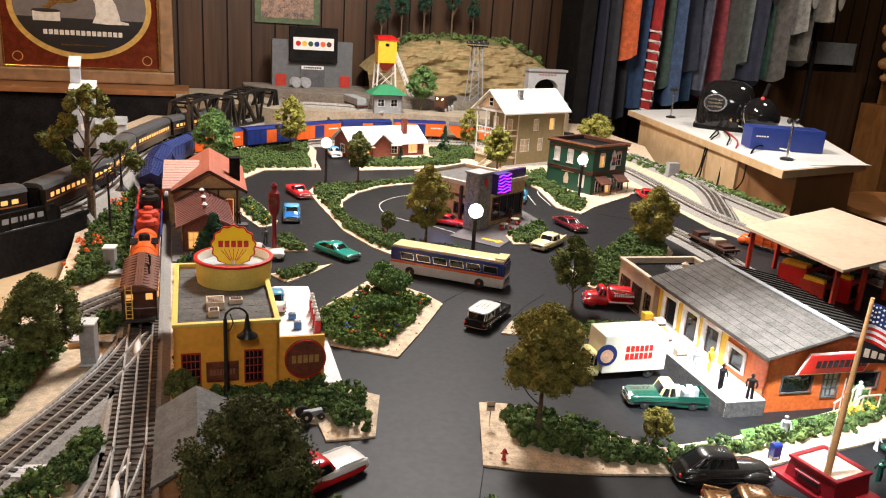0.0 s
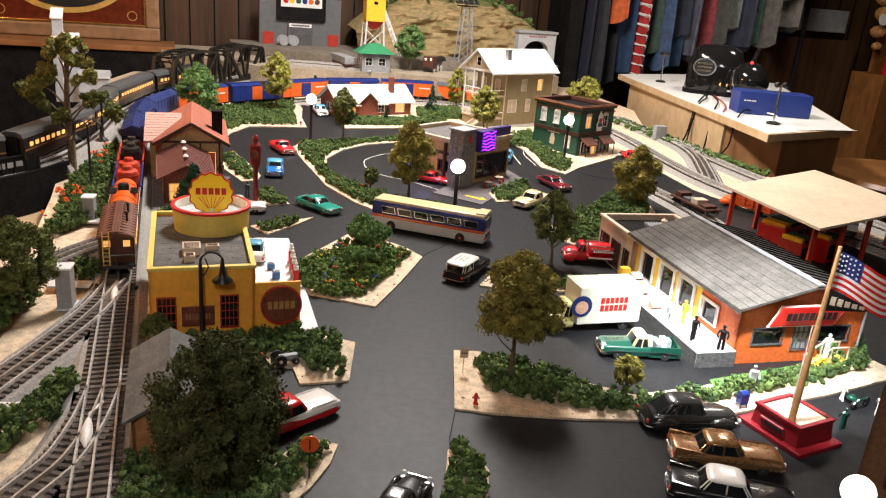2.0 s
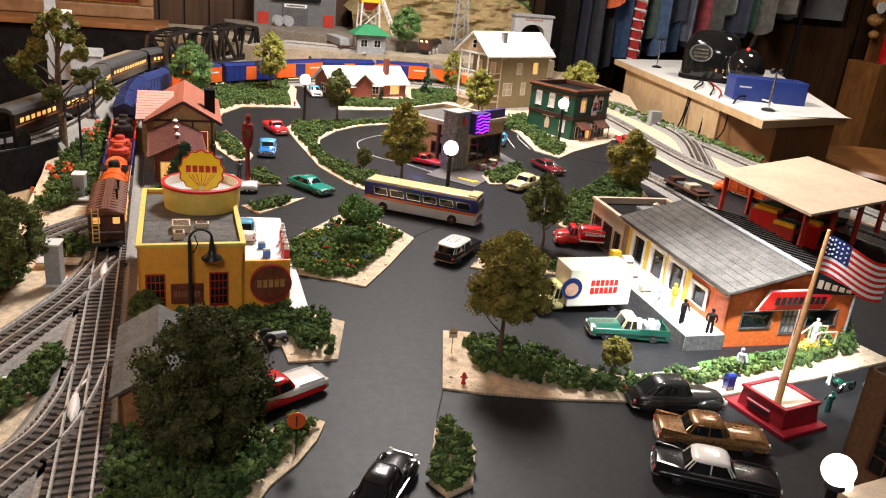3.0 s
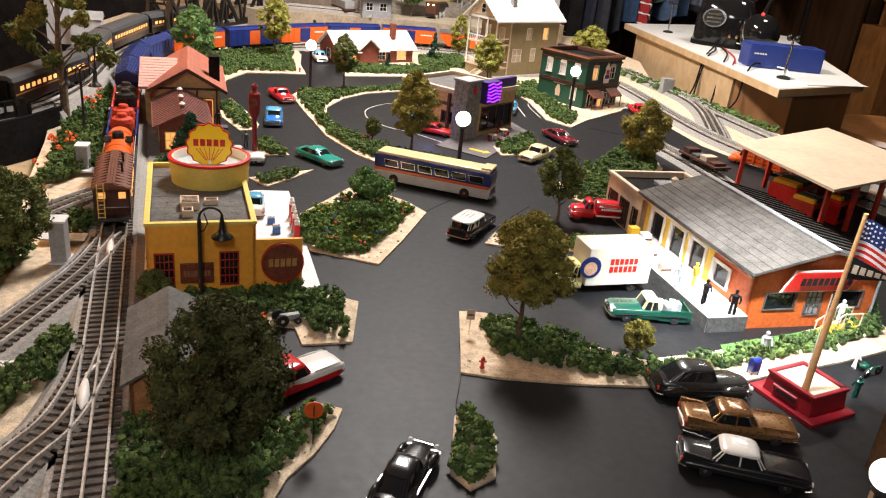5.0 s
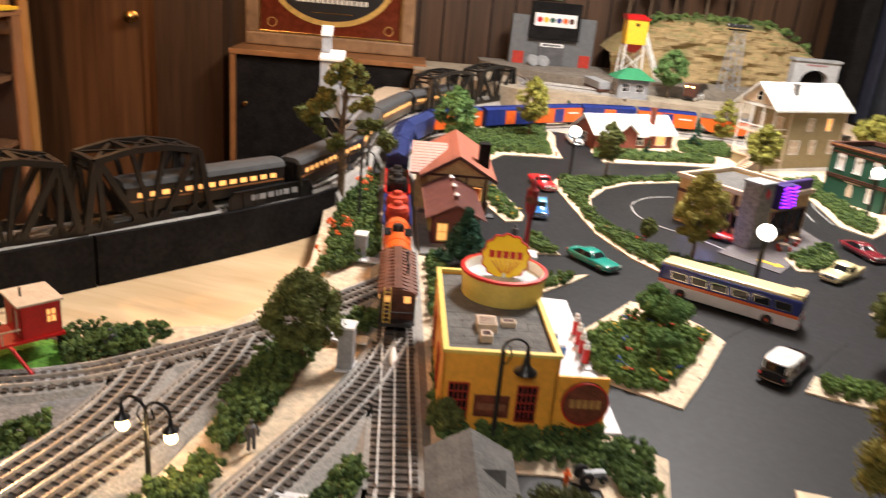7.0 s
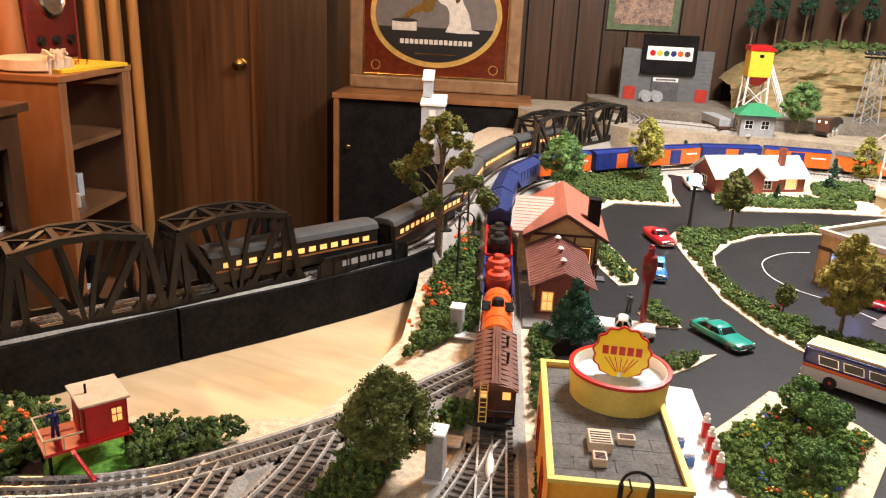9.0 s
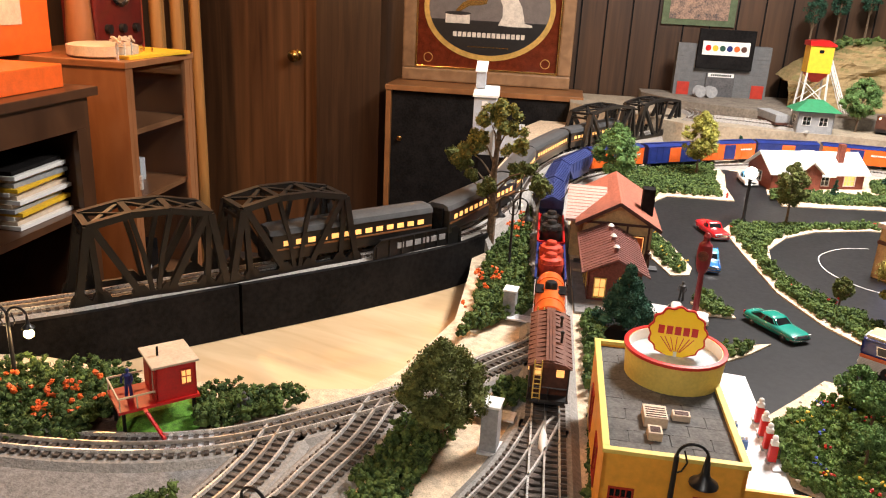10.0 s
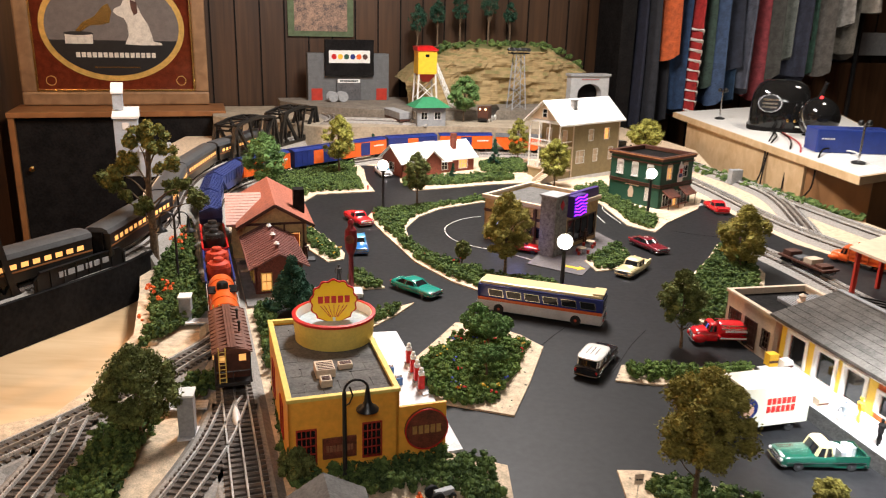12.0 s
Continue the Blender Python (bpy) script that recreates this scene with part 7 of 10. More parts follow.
        for xx in (-0.02, 0.03):
            part("stack", lathe([(0.0018, 0.066), (0.0018, 0.078), (0.0030, 0.080), (0.0026, 0.082), (0.001, 0.083)], 10, None, Matrix.Translation((xx, -0.014, 0))), BLACKP, c)
        for sd in (-1, 1):
            for xx in (-0.045, -0.012, 0.022, 0.05):
                part("window", box(xx - 0.006, xx + 0.006, sd * W - 0.0012, sd * W + 0.0006, 0.038, 0.051), WARMGLASS, c, "lit window")
        for e in (-1, 1):
            xe = e * (L / 2 - 0.016)
            for yy in (-0.014, 0.014):
                part("end_window", box(xe - 0.0008, xe + 0.0008, yy - 0.005, yy + 0.005, 0.042, 0.052), WARMGLASS, c, "lit end window")
            part("end_deck", box(min(xe, e * L / 2), max(xe, e * L / 2), -W, W, 0.0145, 0.0165), BLACKP, c)
            for yy in (-W + 0.002, W - 0.002, 0.0):
                part("end_post", cyl(e * (L / 2 - 0.002), yy, 0.016, 0.061 if yy else 0.033, 0.0009, n=6), BLACKP, c)
            part("end_rail", tube([(e * (L / 2 - 0.002), -W + 0.002, 0.033), (e * (L / 2 - 0.002), W - 0.002, 0.033)], 0.0009, 5), BLACKP, c)
            ld = part("ladder", tube([(e * (L / 2 - 0.001), 0.010, 0.014), (e * (L / 2 - 0.001), 0.010, 0.070)], 0.0009, 5), TRIM_YEL, c, "yellow ladder")
            part("ladder_rail", tube([(e * (L / 2 - 0.001), 0.019, 0.014), (e * (L / 2 - 0.001), 0.019, 0.070)], 0.0009, 5), TRIM_YEL, ld)
            for k in range(8):
                part("rung", tube([(e * (L / 2 - 0.001), 0.010, 0.018 + k * 0.0065), (e * (L / 2 - 0.001), 0.019, 0.018 + k * 0.0065)], 0.0007, 5), TRIM_YEL, ld)
    return c


def near_s(line, x, y):
    best, acc, out = 9.0, 0.0, 0.0
    for p, q in zip(line, line[1:]):
        d = math.hypot(p.x - x, p.y - y)
        if d < best:
            best, out = d, acc
        acc += (q - p).length
    return out


CABROOF = mat("caboose_roof", (0.16, 0.06, 0.035), 0.5, var=0.25)
VATRED, VATBLACK = mat("vat_red", (0.50, 0.045, 0.015), 0.5, var=0.15), mat("vat_black", (0.02, 0.018, 0.017), 0.3, var=0.2)
REEF = mat("reefer_yellow", (0.72, 0.47, 0.16), 0.45, var=0.1)
HOPBLUE = mat("hopper_blue", (0.035, 0.055, 0.20), 0.45, var=0.2)
s0 = near_s(MAIN_LINE, -0.462, 1.268)
TRAIN = [("caboose", 0.175, BROWN, "brown caboose with lit windows and yellow ladder", CABROOF), ("tank_car", 0.185, ORANGE, "orange tank car with black dome and walkway", None), ("gondola", 0.20, BLUE, "dark blue gondola carrying two red vats", VATRED), ("gondola", 0.20, RED, "red gondola carrying two black vats", VATBLACK)]
TRAIN += [("covered_hopper", 0.20, HOPBLUE, "blue covered hopper car with ribbed roof", HOPBLUE)] * 3
TRAIN += [("boxcar", 0.215, ORANGE, "orange boxcar with blue door", BLUE), ("boxcar", 0.215, BLUE, "dark blue boxcar with orange door", BLUE), ("boxcar", 0.215, ORANGE, "orange boxcar with blue roof", BLUE), ("boxcar", 0.215, BLUE, "dark blue boxcar with orange door", BLUE), ("boxcar", 0.215, ORANGE, "orange boxcar with blue door", BLUE), ("covered_hopper", 0.20, ORANGE, "orange covered hopper car", DKGREY), ("boxcar", 0.215, REEF, "yellow refrigerator car with bright red roof", RED)]
for kind, L, col, label, extra in TRAIN:
    freight(MAIN_LINE, s0 + L / 2, L, kind, col, label, 0.62, extra)
    s0 += L + 0.014
LL = 0.235
x, y, z, h = place_on(MAIN_LINE, s0 + LL / 2, LL * 0.6)
lo = thing("switcher_locomotive", x, y, z, h, "black diesel switcher locomotive with pale lettering bars", "locomotive", "freight train")
for e in (-1, 1):
    bogie(lo, e * LL * 0.3)
part("frame", box(-LL / 2, LL / 2, -0.026, 0.026, 0.011, 0.017, 0.001), BLACKP, lo)
part("hood", box(-LL * 0.20, LL / 2 - 0.012, -0.017, 0.017, 0.017, 0.056, 0.003), BLACKP, lo)
part("cab", box(-LL / 2 + 0.012, -LL * 0.20, -0.026, 0.026, 0.017, 0.066, 0.002), BLACKP, lo)
part("cab_roof", prism([(-0.028, 0.066), (0.028, 0.066), (0.018, 0.073), (-0.018, 0.073)], -LL / 2 + 0.010, -LL * 0.20 + 0.002, None, YZ), BLACKP, lo)
for sd in (-1, 1):
    for k in range(2):
        part("cab_window", box(-LL / 2 + 0.018 + k * 0.024, -LL / 2 + 0.036 + k * 0.024, sd * 0.026 - 0.0006, sd * 0.026 + 0.0006, 0.046, 0.060), DARKGLASS, lo)
    part("handrail", tube([(-LL * 0.2, sd * 0.025, 0.036), (LL / 2, sd * 0.025, 0.036)], 0.0008, 5), STEEL, lo)
    bars(lo, pose(0, 0, 0) if sd < 0 else pose(0, 0, 0, 0, 0, 180), -0.03, 0.07, 0.036, 0.042, mat("old_gold", (0.6, 0.5, 0.25), 0.5), 14, "lettering", -0.0175)
for k in range(3):
    part("stack", cyl(-0.01 + k * 0.04, 0, 0.056, 0.064, 0.004, n=12), BLACKP, lo)
part("headlight", cyl(0, 0, -0.001, 0.002, 0.004, n=14, m=pose(LL / 2 - 0.011, 0, 0.049, 0, 90, 0)), WHITE, lo)

COACH, COACHROOF = mat("coach_body", (0.016, 0.014, 0.012), 0.3, var=0.2), mat("coach_roof", (0.070, 0.073, 0.076), 0.38, var=0.15)
s1 = near_s(UPPER_LINE, -1.035, 1.415)
CL = 0.335
for k in range(5):
    x, y, z, h = place_on(UPPER_LINE, s1 + CL / 2, CL * 0.66)
    c = thing("passenger_coach", x, y, z, h, "dark heavyweight passenger coach with lit windows and grey roof", "rail car", "passenger train")
    for e in (-1, 1):
        bogie(c, e * CL * 0.36)
        part("vestibule", box(e * CL / 2 - 0.006, e * CL / 2 + 0.004, -0.014, 0.014, 0.014, 0.062), MATTEBLACK, c)
    part("body", box(-CL / 2 + 0.003, CL / 2 - 0.003, -0.026, 0.026, 0.012, 0.058, 0.001), COACH, c)
    part("roof", loft([[Vector((x_, yy * wd, 0.058 + zz * wd)) for yy, zz in ((-0.0275, 0.0), (0.0275, 0.0), (0.024, 0.009), (0.013, 0.014), (-0.013, 0.014), (-0.024, 0.009))] for x_, wd in ((-CL / 2, 0.9), (-CL / 2 + 0.012, 1), (CL / 2 - 0.012, 1), (CL / 2, 0.9))]), COACHROOF, c, "rounded grey roof", True)
    for sd in (-1, 1):
        for j in range(13):
            xx = -CL / 2 + 0.030 + j * (CL - 0.06) / 12
            part("window", box(xx - 0.0070, xx + 0.0070, sd * 0.026 - 0.0005, sd * 0.026 + 0.0005, 0.038, 0.047), WARMGLASS, c, "lit window")
        part("belt_rail", box(-CL / 2 + 0.004, CL / 2 - 0.004, sd * 0.026 - 0.0008, sd * 0.026 + 0.0008, 0.031, 0.034), TRIMWOOD, c)
    s1 += CL + 0.014

# ---- trestle, girder and truss bridges ----
pier_line = [p for p in UPPER_LINE if p.y < 1.86]
pier = thing("trestle_wall", 0, 0, 0, 0, "long matte black wooden trestle wall under the raised track", "trestle", "", "structure")
half = next(i for i, p in enumerate(pier_line) if p.y > 1.36)
for seg in (pier_line[:half], pier_line[half:]):
    part("wall_board", sweep([p.copy() for p in seg], [(-0.046, -0.083), (0.046, -0.083), (0.046, 0.006), (-0.046, 0.006)]), MATTEBLACK, pier)
part("deck_bed", sweep([p.copy() for p in pier_line], [(-0.036, 0.0062), (0.036, 0.0062), (0.030, 0.0092), (-0.030, 0.0092)]), GRAVEL, pier, "pale gravel strip")
ramp = [p.copy() for p in UPPER_LINE if p.y >= 1.84]
tagged(part("ramp", sweep(ramp, [(-0.060, -0.034), (0.060, -0.034), (0.040, 0.0085), (-0.040, 0.0085)]), GRAVEL), "pale gravel ramp under the raised track", "ramp", "", "structure")


def truss(p, q, z, label, H=0.134, wide=0.036):
    """A through truss with steep end posts, a slightly peaked top chord, web members and a braced open top."""
    p, q = Vector(p), Vector(q)
    L = (q - p).length
    t = thing("truss_bridge", (p.x + q.x) / 2, (p.y + q.y) / 2, z, math.degrees(math.atan2(q.y - p.y, q.x - p.x)), label, "bridge", "truss bridges")
    top = [(-0.40, 0.91), (-0.13, 1.0), (0.13, 1.0), (0.40, 0.91)]
    xs, zs = [a * L for a, _ in top], [b * H for _, b in top]
    for s in (-1, 1):
        y = s * wide
        part("bottom_chord", box(-L / 2, L / 2, y - 0.004, y + 0.004, 0.0, 0.010, 0.0008), TRUSSBLK, t)
        for a in range(3):
            part("top_chord", bar((xs[a], y, zs[a]), (xs[a + 1], y, zs[a + 1]), 0.012, None, 0.010), TRUSSBLK, t)
        for e in (-1, 1):
            part("end_post", bar((e * L * 0.492, y, 0.004), (e * L * 0.40, y, 0.91 * H), 0.013, None, 0.011), TRUSSBLK, t)
            part("post", bar((e * L * 0.355, y, 0.004), (e * L * 0.385, y, 0.90 * H), 0.009), TRUSSBLK, t)
            part("diagonal", bar((e * L * 0.37, y, 0.90 * H), (e * L * 0.10, y, 0.008), 0.0105), TRUSSBLK, t)
            part("diagonal", bar((e * L * 0.13, y, 0.98 * H), (e * L * 0.06, y, 0.50 * H), 0.007), TRUSSBLK, t)
            part("diagonal", bar((e * L * 0.06, y, 0.50 * H), (e * L * 0.02, y, 0.008), 0.007), TRUSSBLK, t)
            for f in (0.492, 0.355, 0.10):
                part("gusset", prism([(-0.016, 0.0), (0.016, 0.0), (0.012, 0.012), (0.005, 0.020), (-0.005, 0.020), (-0.012, 0.012)], -0.0045, 0.0045, None, pose(e * L * f * 0.97, y, 0.001) @ XZ), TRUSSBLK, t)
    for x, zz in zip(xs, zs):
        part("cross_beam", bar((x, -wide, zz), (x, wide, zz), 0.010, None, 0.007), TRUSSBLK, t)
    for e in (-1, 1):
        part("portal_brace", bar((e * L * 0.412, -wide, 0.80 * H), (e * L * 0.412, wide, 0.80 * H), 0.006), TRUSSBLK, t)
        for s in (-1, 1):
            part("knee_brace", bar((e * L * 0.412, s * wide, 0.66 * H), (e * L * 0.404, s * wide * 0.45, 0.86 * H), 0.005), TRUSSBLK, t)
    for a in range(3):
        part("lateral_brace", bar((xs[a], -wide, zs[a]), (xs[a + 1], wide, zs[a + 1]), 0.007, None, 0.004), TRUSSBLK, t)
        part("lateral_brace", bar((xs[a], wide, zs[a] + 0.001), (xs[a + 1], -wide, zs[a + 1] + 0.001), 0.007, None, 0.004), TRUSSBLK, t)
    return t


truss((-1.183, 1.152), (-1.074, 1.350), 0.041, "black girder truss bridge over the near track")
truss((-1.072, 1.353), (-0.970, 1.566), 0.041, "black girder truss bridge over the near track")
truss((-0.962, 2.82), (-0.885, 3.17), 0.043, "black girder truss bridge before the back wall", 0.13)
truss((-0.883, 3.18), (-0.795, 3.50), 0.043, "black girder truss bridge before the back wall", 0.13)
for side in (-1, 1):
    p, q = Vector((-0.948, 1.585, 0)), Vector((-0.868, 1.78, 0))
    d = (q - p).normalized()
    n_ = Vector((d.y, -d.x, 0)) * 0.038 * side
    g = thing("girder_bridge", p.x + n_.x, p.y + n_.y, 0.040, math.degrees(math.atan2(d.y, d.x)), "black plate girder bridge side with pale lettering bars", "bridge", "girder sides")
    gl = (q - p).length
    part("plate", prism([(0, 0), (gl, 0), (gl, 0.022), (gl - 0.014, 0.034), (0.014, 0.034), (0, 0.022)], -0.0015, 0.0015, None, XZ), BLACKP, g)
    part("top_flange", box(0.014, gl - 0.014, -0.004, 0.004, 0.034, 0.036), BLACKP, g)
    for k in range(8):
        part("stiffener", box(0.006 + k * (gl - 0.012) / 7 - 0.001, 0.006 + k * (gl - 0.012) / 7 + 0.001, -0.0035, 0.0035, 0.002, 0.024 if k in (0, 7) else 0.033), BLACKP, g)
    bars(g, pose(0, 0, 0) if side > 0 else pose(gl, 0, 0, 0, 0, 180), 0.05, gl - 0.04, 0.014, 0.025, GREY, 6, "lettering", -0.002)

# ---- far scenery on the upper level ----
PLATEAU = [(-0.72, 3.33), (-0.45, 3.40), (-0.2, 3.47), (0.1, 3.47), (0.33, 3.46), uv(1.58, 3.36), uv(1.76, 3.50), uv(1.80, 4.10), uv(0.0, 4.10), uv(0.0, 3.75)]
tagged(part("plateau", prism(PLATEAU, 0.0005, 0.100), mat("tan_board", (0.36, 0.30, 0.22), 0.85, var=0.2, size=0.05, bump=0.3, bsize=0.004)), "tan raised level before the back wall", "platform", "", "structure")
ZP, ZQ = 0.1002, 0.1402


tagged(part("plateau", prism([uv(0.30, 3.95), uv(0.42, 3.74), uv(0.78, 3.52), uv(1.25, 3.52), uv(1.74, 3.53), uv(1.80, 3.6), uv(1.80, 4.085), uv(0.30, 4.085)], 0.1002, 0.1400), mat("grey_board", (0.21, 0.18, 0.145), 0.85, var=0.25, size=0.05, bump=0.3, bsize=0.004)), "grey-brown raised level before the factory", "platform", "", "structure")


def at_uv(name, u, v, z, label, category, turn=19, group=""):
    return thing(name, *uv(u, v), z, turn, label, category, group)


SLATE = mat("slate_grey", (0.13, 0.135, 0.14), 0.6, var=0.12)
bb = at_uv("factory_building", 0.62, 3.97, 0.049, "grey factory front with a large black picture screen", "building")
part("wall", box(-0.19, 0.19, 0.0, 0.06, 0, 0.303), SLATE, bb)
for k in range(18):
    part("siding_board", box(-0.1895, 0.1895, -0.0012, 0.0, 0.004 + k * 0.0165, 0.0175 + k * 0.0165), SLATE, bb)
scr = part("screen", box(-0.113, 0.114, -0.022, -0.0014, 0.205, 0.366, 0.002), MATTEBLACK, bb, "black screen frame")
part("picture", box(-0.095, 0.095, -0.0235, -0.0222, 0.262, 0.318), WHITE, scr, "white picture strip")
for k, m in enumerate((RED, YELLOW, GREENP, BLUE, ORANGE, BROWN)):
    part("picture_dot", cyl(0, 0, -0.0005, 0.0008, 0.012, n=18, m=pose(-0.072 + k * 0.0288, -0.0238, 0.290, 90)), m, scr)
for x in (-0.15, 0.155):
    part("door", box(x - 0.025, x + 0.025, -0.004, -0.0013, 0.09, 0.145), REDWOOD, bb, "red loading door")
part("entrance", box(-0.06, 0.055, -0.012, -0.0013, 0.07, 0.19), DKGREY, bb)
part("sign", box(-0.055, 0.05, -0.0145, -0.0122, 0.172, 0.188), WHITE, bb)
bars(bb, pose(0, 0, 0), -0.045, 0.04, 0.176, 0.184, BLACKP, 10, "lettering", -0.015)
for x in (-0.09, -0.045):
    sp = at_uv("cable_reel", 0.62 + x, 3.90, ZQ, "grey wooden cable reel", "reel", 30, "cable reels")
    for dx in (-0.022, 0.022):
        part("flange", lathe([(0.012, -0.003), (0.033, -0.003), (0.033, 0.003), (0.012, 0.003)], 24, None, pose(0, dx, 0.033, 90), True), GREY, sp)
    part("drum", cyl(0, 0, -0.02, 0.02, 0.018, n=18, m=pose(0, 0, 0.033, 90)), DKGREY, sp)
    sp.matrix_world = sp.matrix_world @ Matrix.Scale(0.72, 4)

ct = at_uv("coaling_tower", 0.884, 3.60, ZQ, "yellow coaling tower with red roof on white legs", "tower")
part("bin", box(-0.052, 0.052, -0.045, 0.045, 0.205, 0.338, 0.002), YELLOW, ct, "yellow bin")
part("hopper", loft([[Vector((a * 0.05, b * 0.043, 0.206)) for a, b in ((-1, -1), (1, -1), (1, 1), (-1, 1))], [Vector((a * 0.016, b * 0.016, 0.16)) for a, b in ((-1, -1), (1, -1), (1, 1), (-1, 1))]]), REDWOOD, ct)
part("roof", prism([(-0.058, 0.336), (0.058, 0.336), (0.058, 0.345), (0.02, 0.366), (-0.058, 0.360)], -0.05, 0.05, None, XZ), RED, ct, "red roof")
part("window", box(-0.012, 0.008, -0.0468, -0.0448, 0.302, 0.318), DARKGLASS, ct)
for a in (-1, 1):
    for b in (-1, 1):
        part("leg", bar((a * 0.056, b * 0.05, 0), (a * 0.046, b * 0.040, 0.206), 0.007), WHITE, ct)
    part("brace", bar((-0.052, a * 0.046, 0.06), (0.050, a * 0.043, 0.16), 0.004), WHITE, ct)
    part("brace", bar((0.052, a * 0.046, 0.06), (-0.050, a * 0.043, 0.16), 0.004), WHITE, ct)
    part("conveyor_rail", bar((0.055, a * 0.016, 0.28), (0.17, a * 0.016, 0.01), 0.005), WHITE, ct)
    part("conveyor_rail", bar((0.055, a * 0.016, 0.245), (0.15, a * 0.016, 0.01), 0.004), WHITE, ct)
for k in range(9):
    f = k / 9
    part("conveyor_strut", bar((0.055 + 0.115 * f, -0.016, 0.28 - 0.27 * f), (0.055 + 0.095 * (f + 0.05), -0.016, 0.245 - 0.235 * (f + 0.05)), 0.003), WHITE, ct)

sw = at_uv("signal_cabin", 0.845, 3.40, ZP, "pale grey signal cabin with a green hipped roof", "building")
four = [(0.02, 0.05, 0.035, 0.07, DARKGLASS, 2, 2), (0.085, 0.115, 0.035, 0.07, DARKGLASS, 2, 2)]
for m, L in ((pose(-0.07, -0.05, 0), 0.14), (pose(0.07, -0.05, 0, 0, 0, 90), 0.10), (pose(0.07, 0.05, 0, 0, 0, 180), 0.14), (pose(-0.07, 0.05, 0, 0, 0, 270), 0.10)):
    wall(sw, m, L, 0.095, GREY, four if L > 0.12 else [(0.03, 0.07, 0.035, 0.07, DARKGLASS, 2, 2)], 0.004, WHITE)
part("roof", loft([[Vector((a * 0.092, b * 0.072, 0.095)) for a, b in ((-1, -1), (1, -1), (1, 1), (-1, 1))], [Vector((a * 0.028, b * 0.006, 0.142)) for a, b in ((-1, -1), (1, -1), (1, 1), (-1, 1))]]), mat("green_roof", (0.03, 0.23, 0.10), 0.5, var=0.15), sw, "green hipped roof")

sw.matrix_world = sw.matrix_world @ Matrix.Diagonal((0.86, 0.86, 0.80, 1))
ct.matrix_world = ct.matrix_world @ Matrix.Diagonal((0.80, 0.80, 0.735, 1))

fl = at_uv("floodlight_tower", 1.305, 3.58, ZQ, "tall grey lattice floodlight tower", "tower")
for a in (-1, 1):
    for b in (-1, 1):
        part("leg", bar((a * 0.036, b * 0.036, 0), (a * 0.020, b * 0.020, 0.30), 0.0045), GREY, fl)
    for k in range(5):
        w0, w1 = 0.036 - 0.0032 * k, 0.036 - 0.0032 * (k + 1)
        part("brace", bar((-w0, a * w0, 0.06 * k), (w1, a * w1, 0.06 * (k + 1)), 0.0025), GREY, fl)
        part("brace", bar((w0, a * w0, 0.06 * k), (-w1, a * w1, 0.06 * (k + 1)), 0.0025), GREY, fl)
part("platform", box(-0.045, 0.045, -0.03, 0.03, 0.30, 0.306), MATTEBLACK, fl)
for k in range(4):
    for b in (-1, 1):
        part("floodlight", lathe([(0.004, -0.008), (0.011, 0.004), (0.011, 0.006), (0.001, 0.006)], 14, None, pose(-0.042 + 0.028 * k, b * 0.018, 0.320, 60 if b < 0 else -60)), BLACKP, fl)

fl.matrix_world = fl.matrix_world @ Matrix.Diagonal((0.9, 0.9, 0.80, 1))

# mountain with tunnel portal
nu, nv = 120, 90
verts, faces = [], []
for j in range(nv):
    for i in range(nu):
        fu, fv = i / (nu - 1), j / (nv - 1)
        u, v = 0.86 + 1.00 * fu, 3.66 + 0.42 * fv
        prof = min(1, max(0, math.sin(math.pi * min(1, 0.10 + 0.82 * fu)) * 1.25)) ** 0.6
        front = 1 / (1 + math.exp(-(fv - 0.30) * 16))
        n1 = noise.fractal(Vector((u * 5, v * 5, 1.7)), 1.0, 2.0, 4)
        zz = prof * front * (0.330 + 0.025 * math.sin(3 * fu)) + 0.014 * n1 * front
        ledge = 0.026 * (0.7 + 0.5 * noise.noise(Vector((u * 4, v * 3, 5.0))))
        zz += 0.12 * ledge * math.sin(2 * math.pi * zz / ledge + 2.2 * noise.noise(Vector((u * 11, v * 11, 3.1)))) / 3.5
        vv = v + 0.030 * noise.noise(Vector((u * 9, zz * 40, 0.2))) + 0.012 * noise.noise(Vector((u * 40, zz * 90, 4.2)))
        verts.append((*uv(u, vv), 0.049 + max(-0.002, zz)))
for j in range(nv - 1):
    for i in range(nu - 1):
        a = j * nu + i
        faces.append((a, a + 1, a + nu + 1, a + nu))
ROCK = bpy.data.materials.new("layered_rock")
ROCK.use_nodes = True
rn, rl = ROCK.node_tree.nodes, ROCK.node_tree.links
tc, mp, nz, mx, geo, sx, mr, mx2, bp = (rn.new("ShaderNode" + k) for k in ("TexCoord", "Mapping", "TexNoise", "Mix", "NewGeometry", "SeparateXYZ", "MapRange", "Mix", "Bump"))
mp.inputs["Scale"].default_value = (9, 9, 90)
nz.inputs["Scale"].default_value, nz.inputs["Detail"].default_value, nz.inputs["Distortion"].default_value = 1.6, 5, 0.5
mx.data_type = mx2.data_type = "RGBA"
mx.inputs[6].default_value, mx.inputs[7].default_value = (0.15, 0.098, 0.040, 1), (0.50, 0.37, 0.18, 1)
mx2.inputs[7].default_value = (0.15, 0.15, 0.05, 1)
mr.inputs[1].default_value, mr.inputs[2].default_value = 0.72, 0.95
rl.new(tc.outputs["Object"], mp.inputs[0])
rl.new(mp.outputs[0], nz.inputs["Vector"])
rl.new(nz.outputs["Fac"], mx.inputs[0])
rl.new(geo.outputs["Normal"], sx.inputs[0])
rl.new(sx.outputs[2], mr.inputs[0])
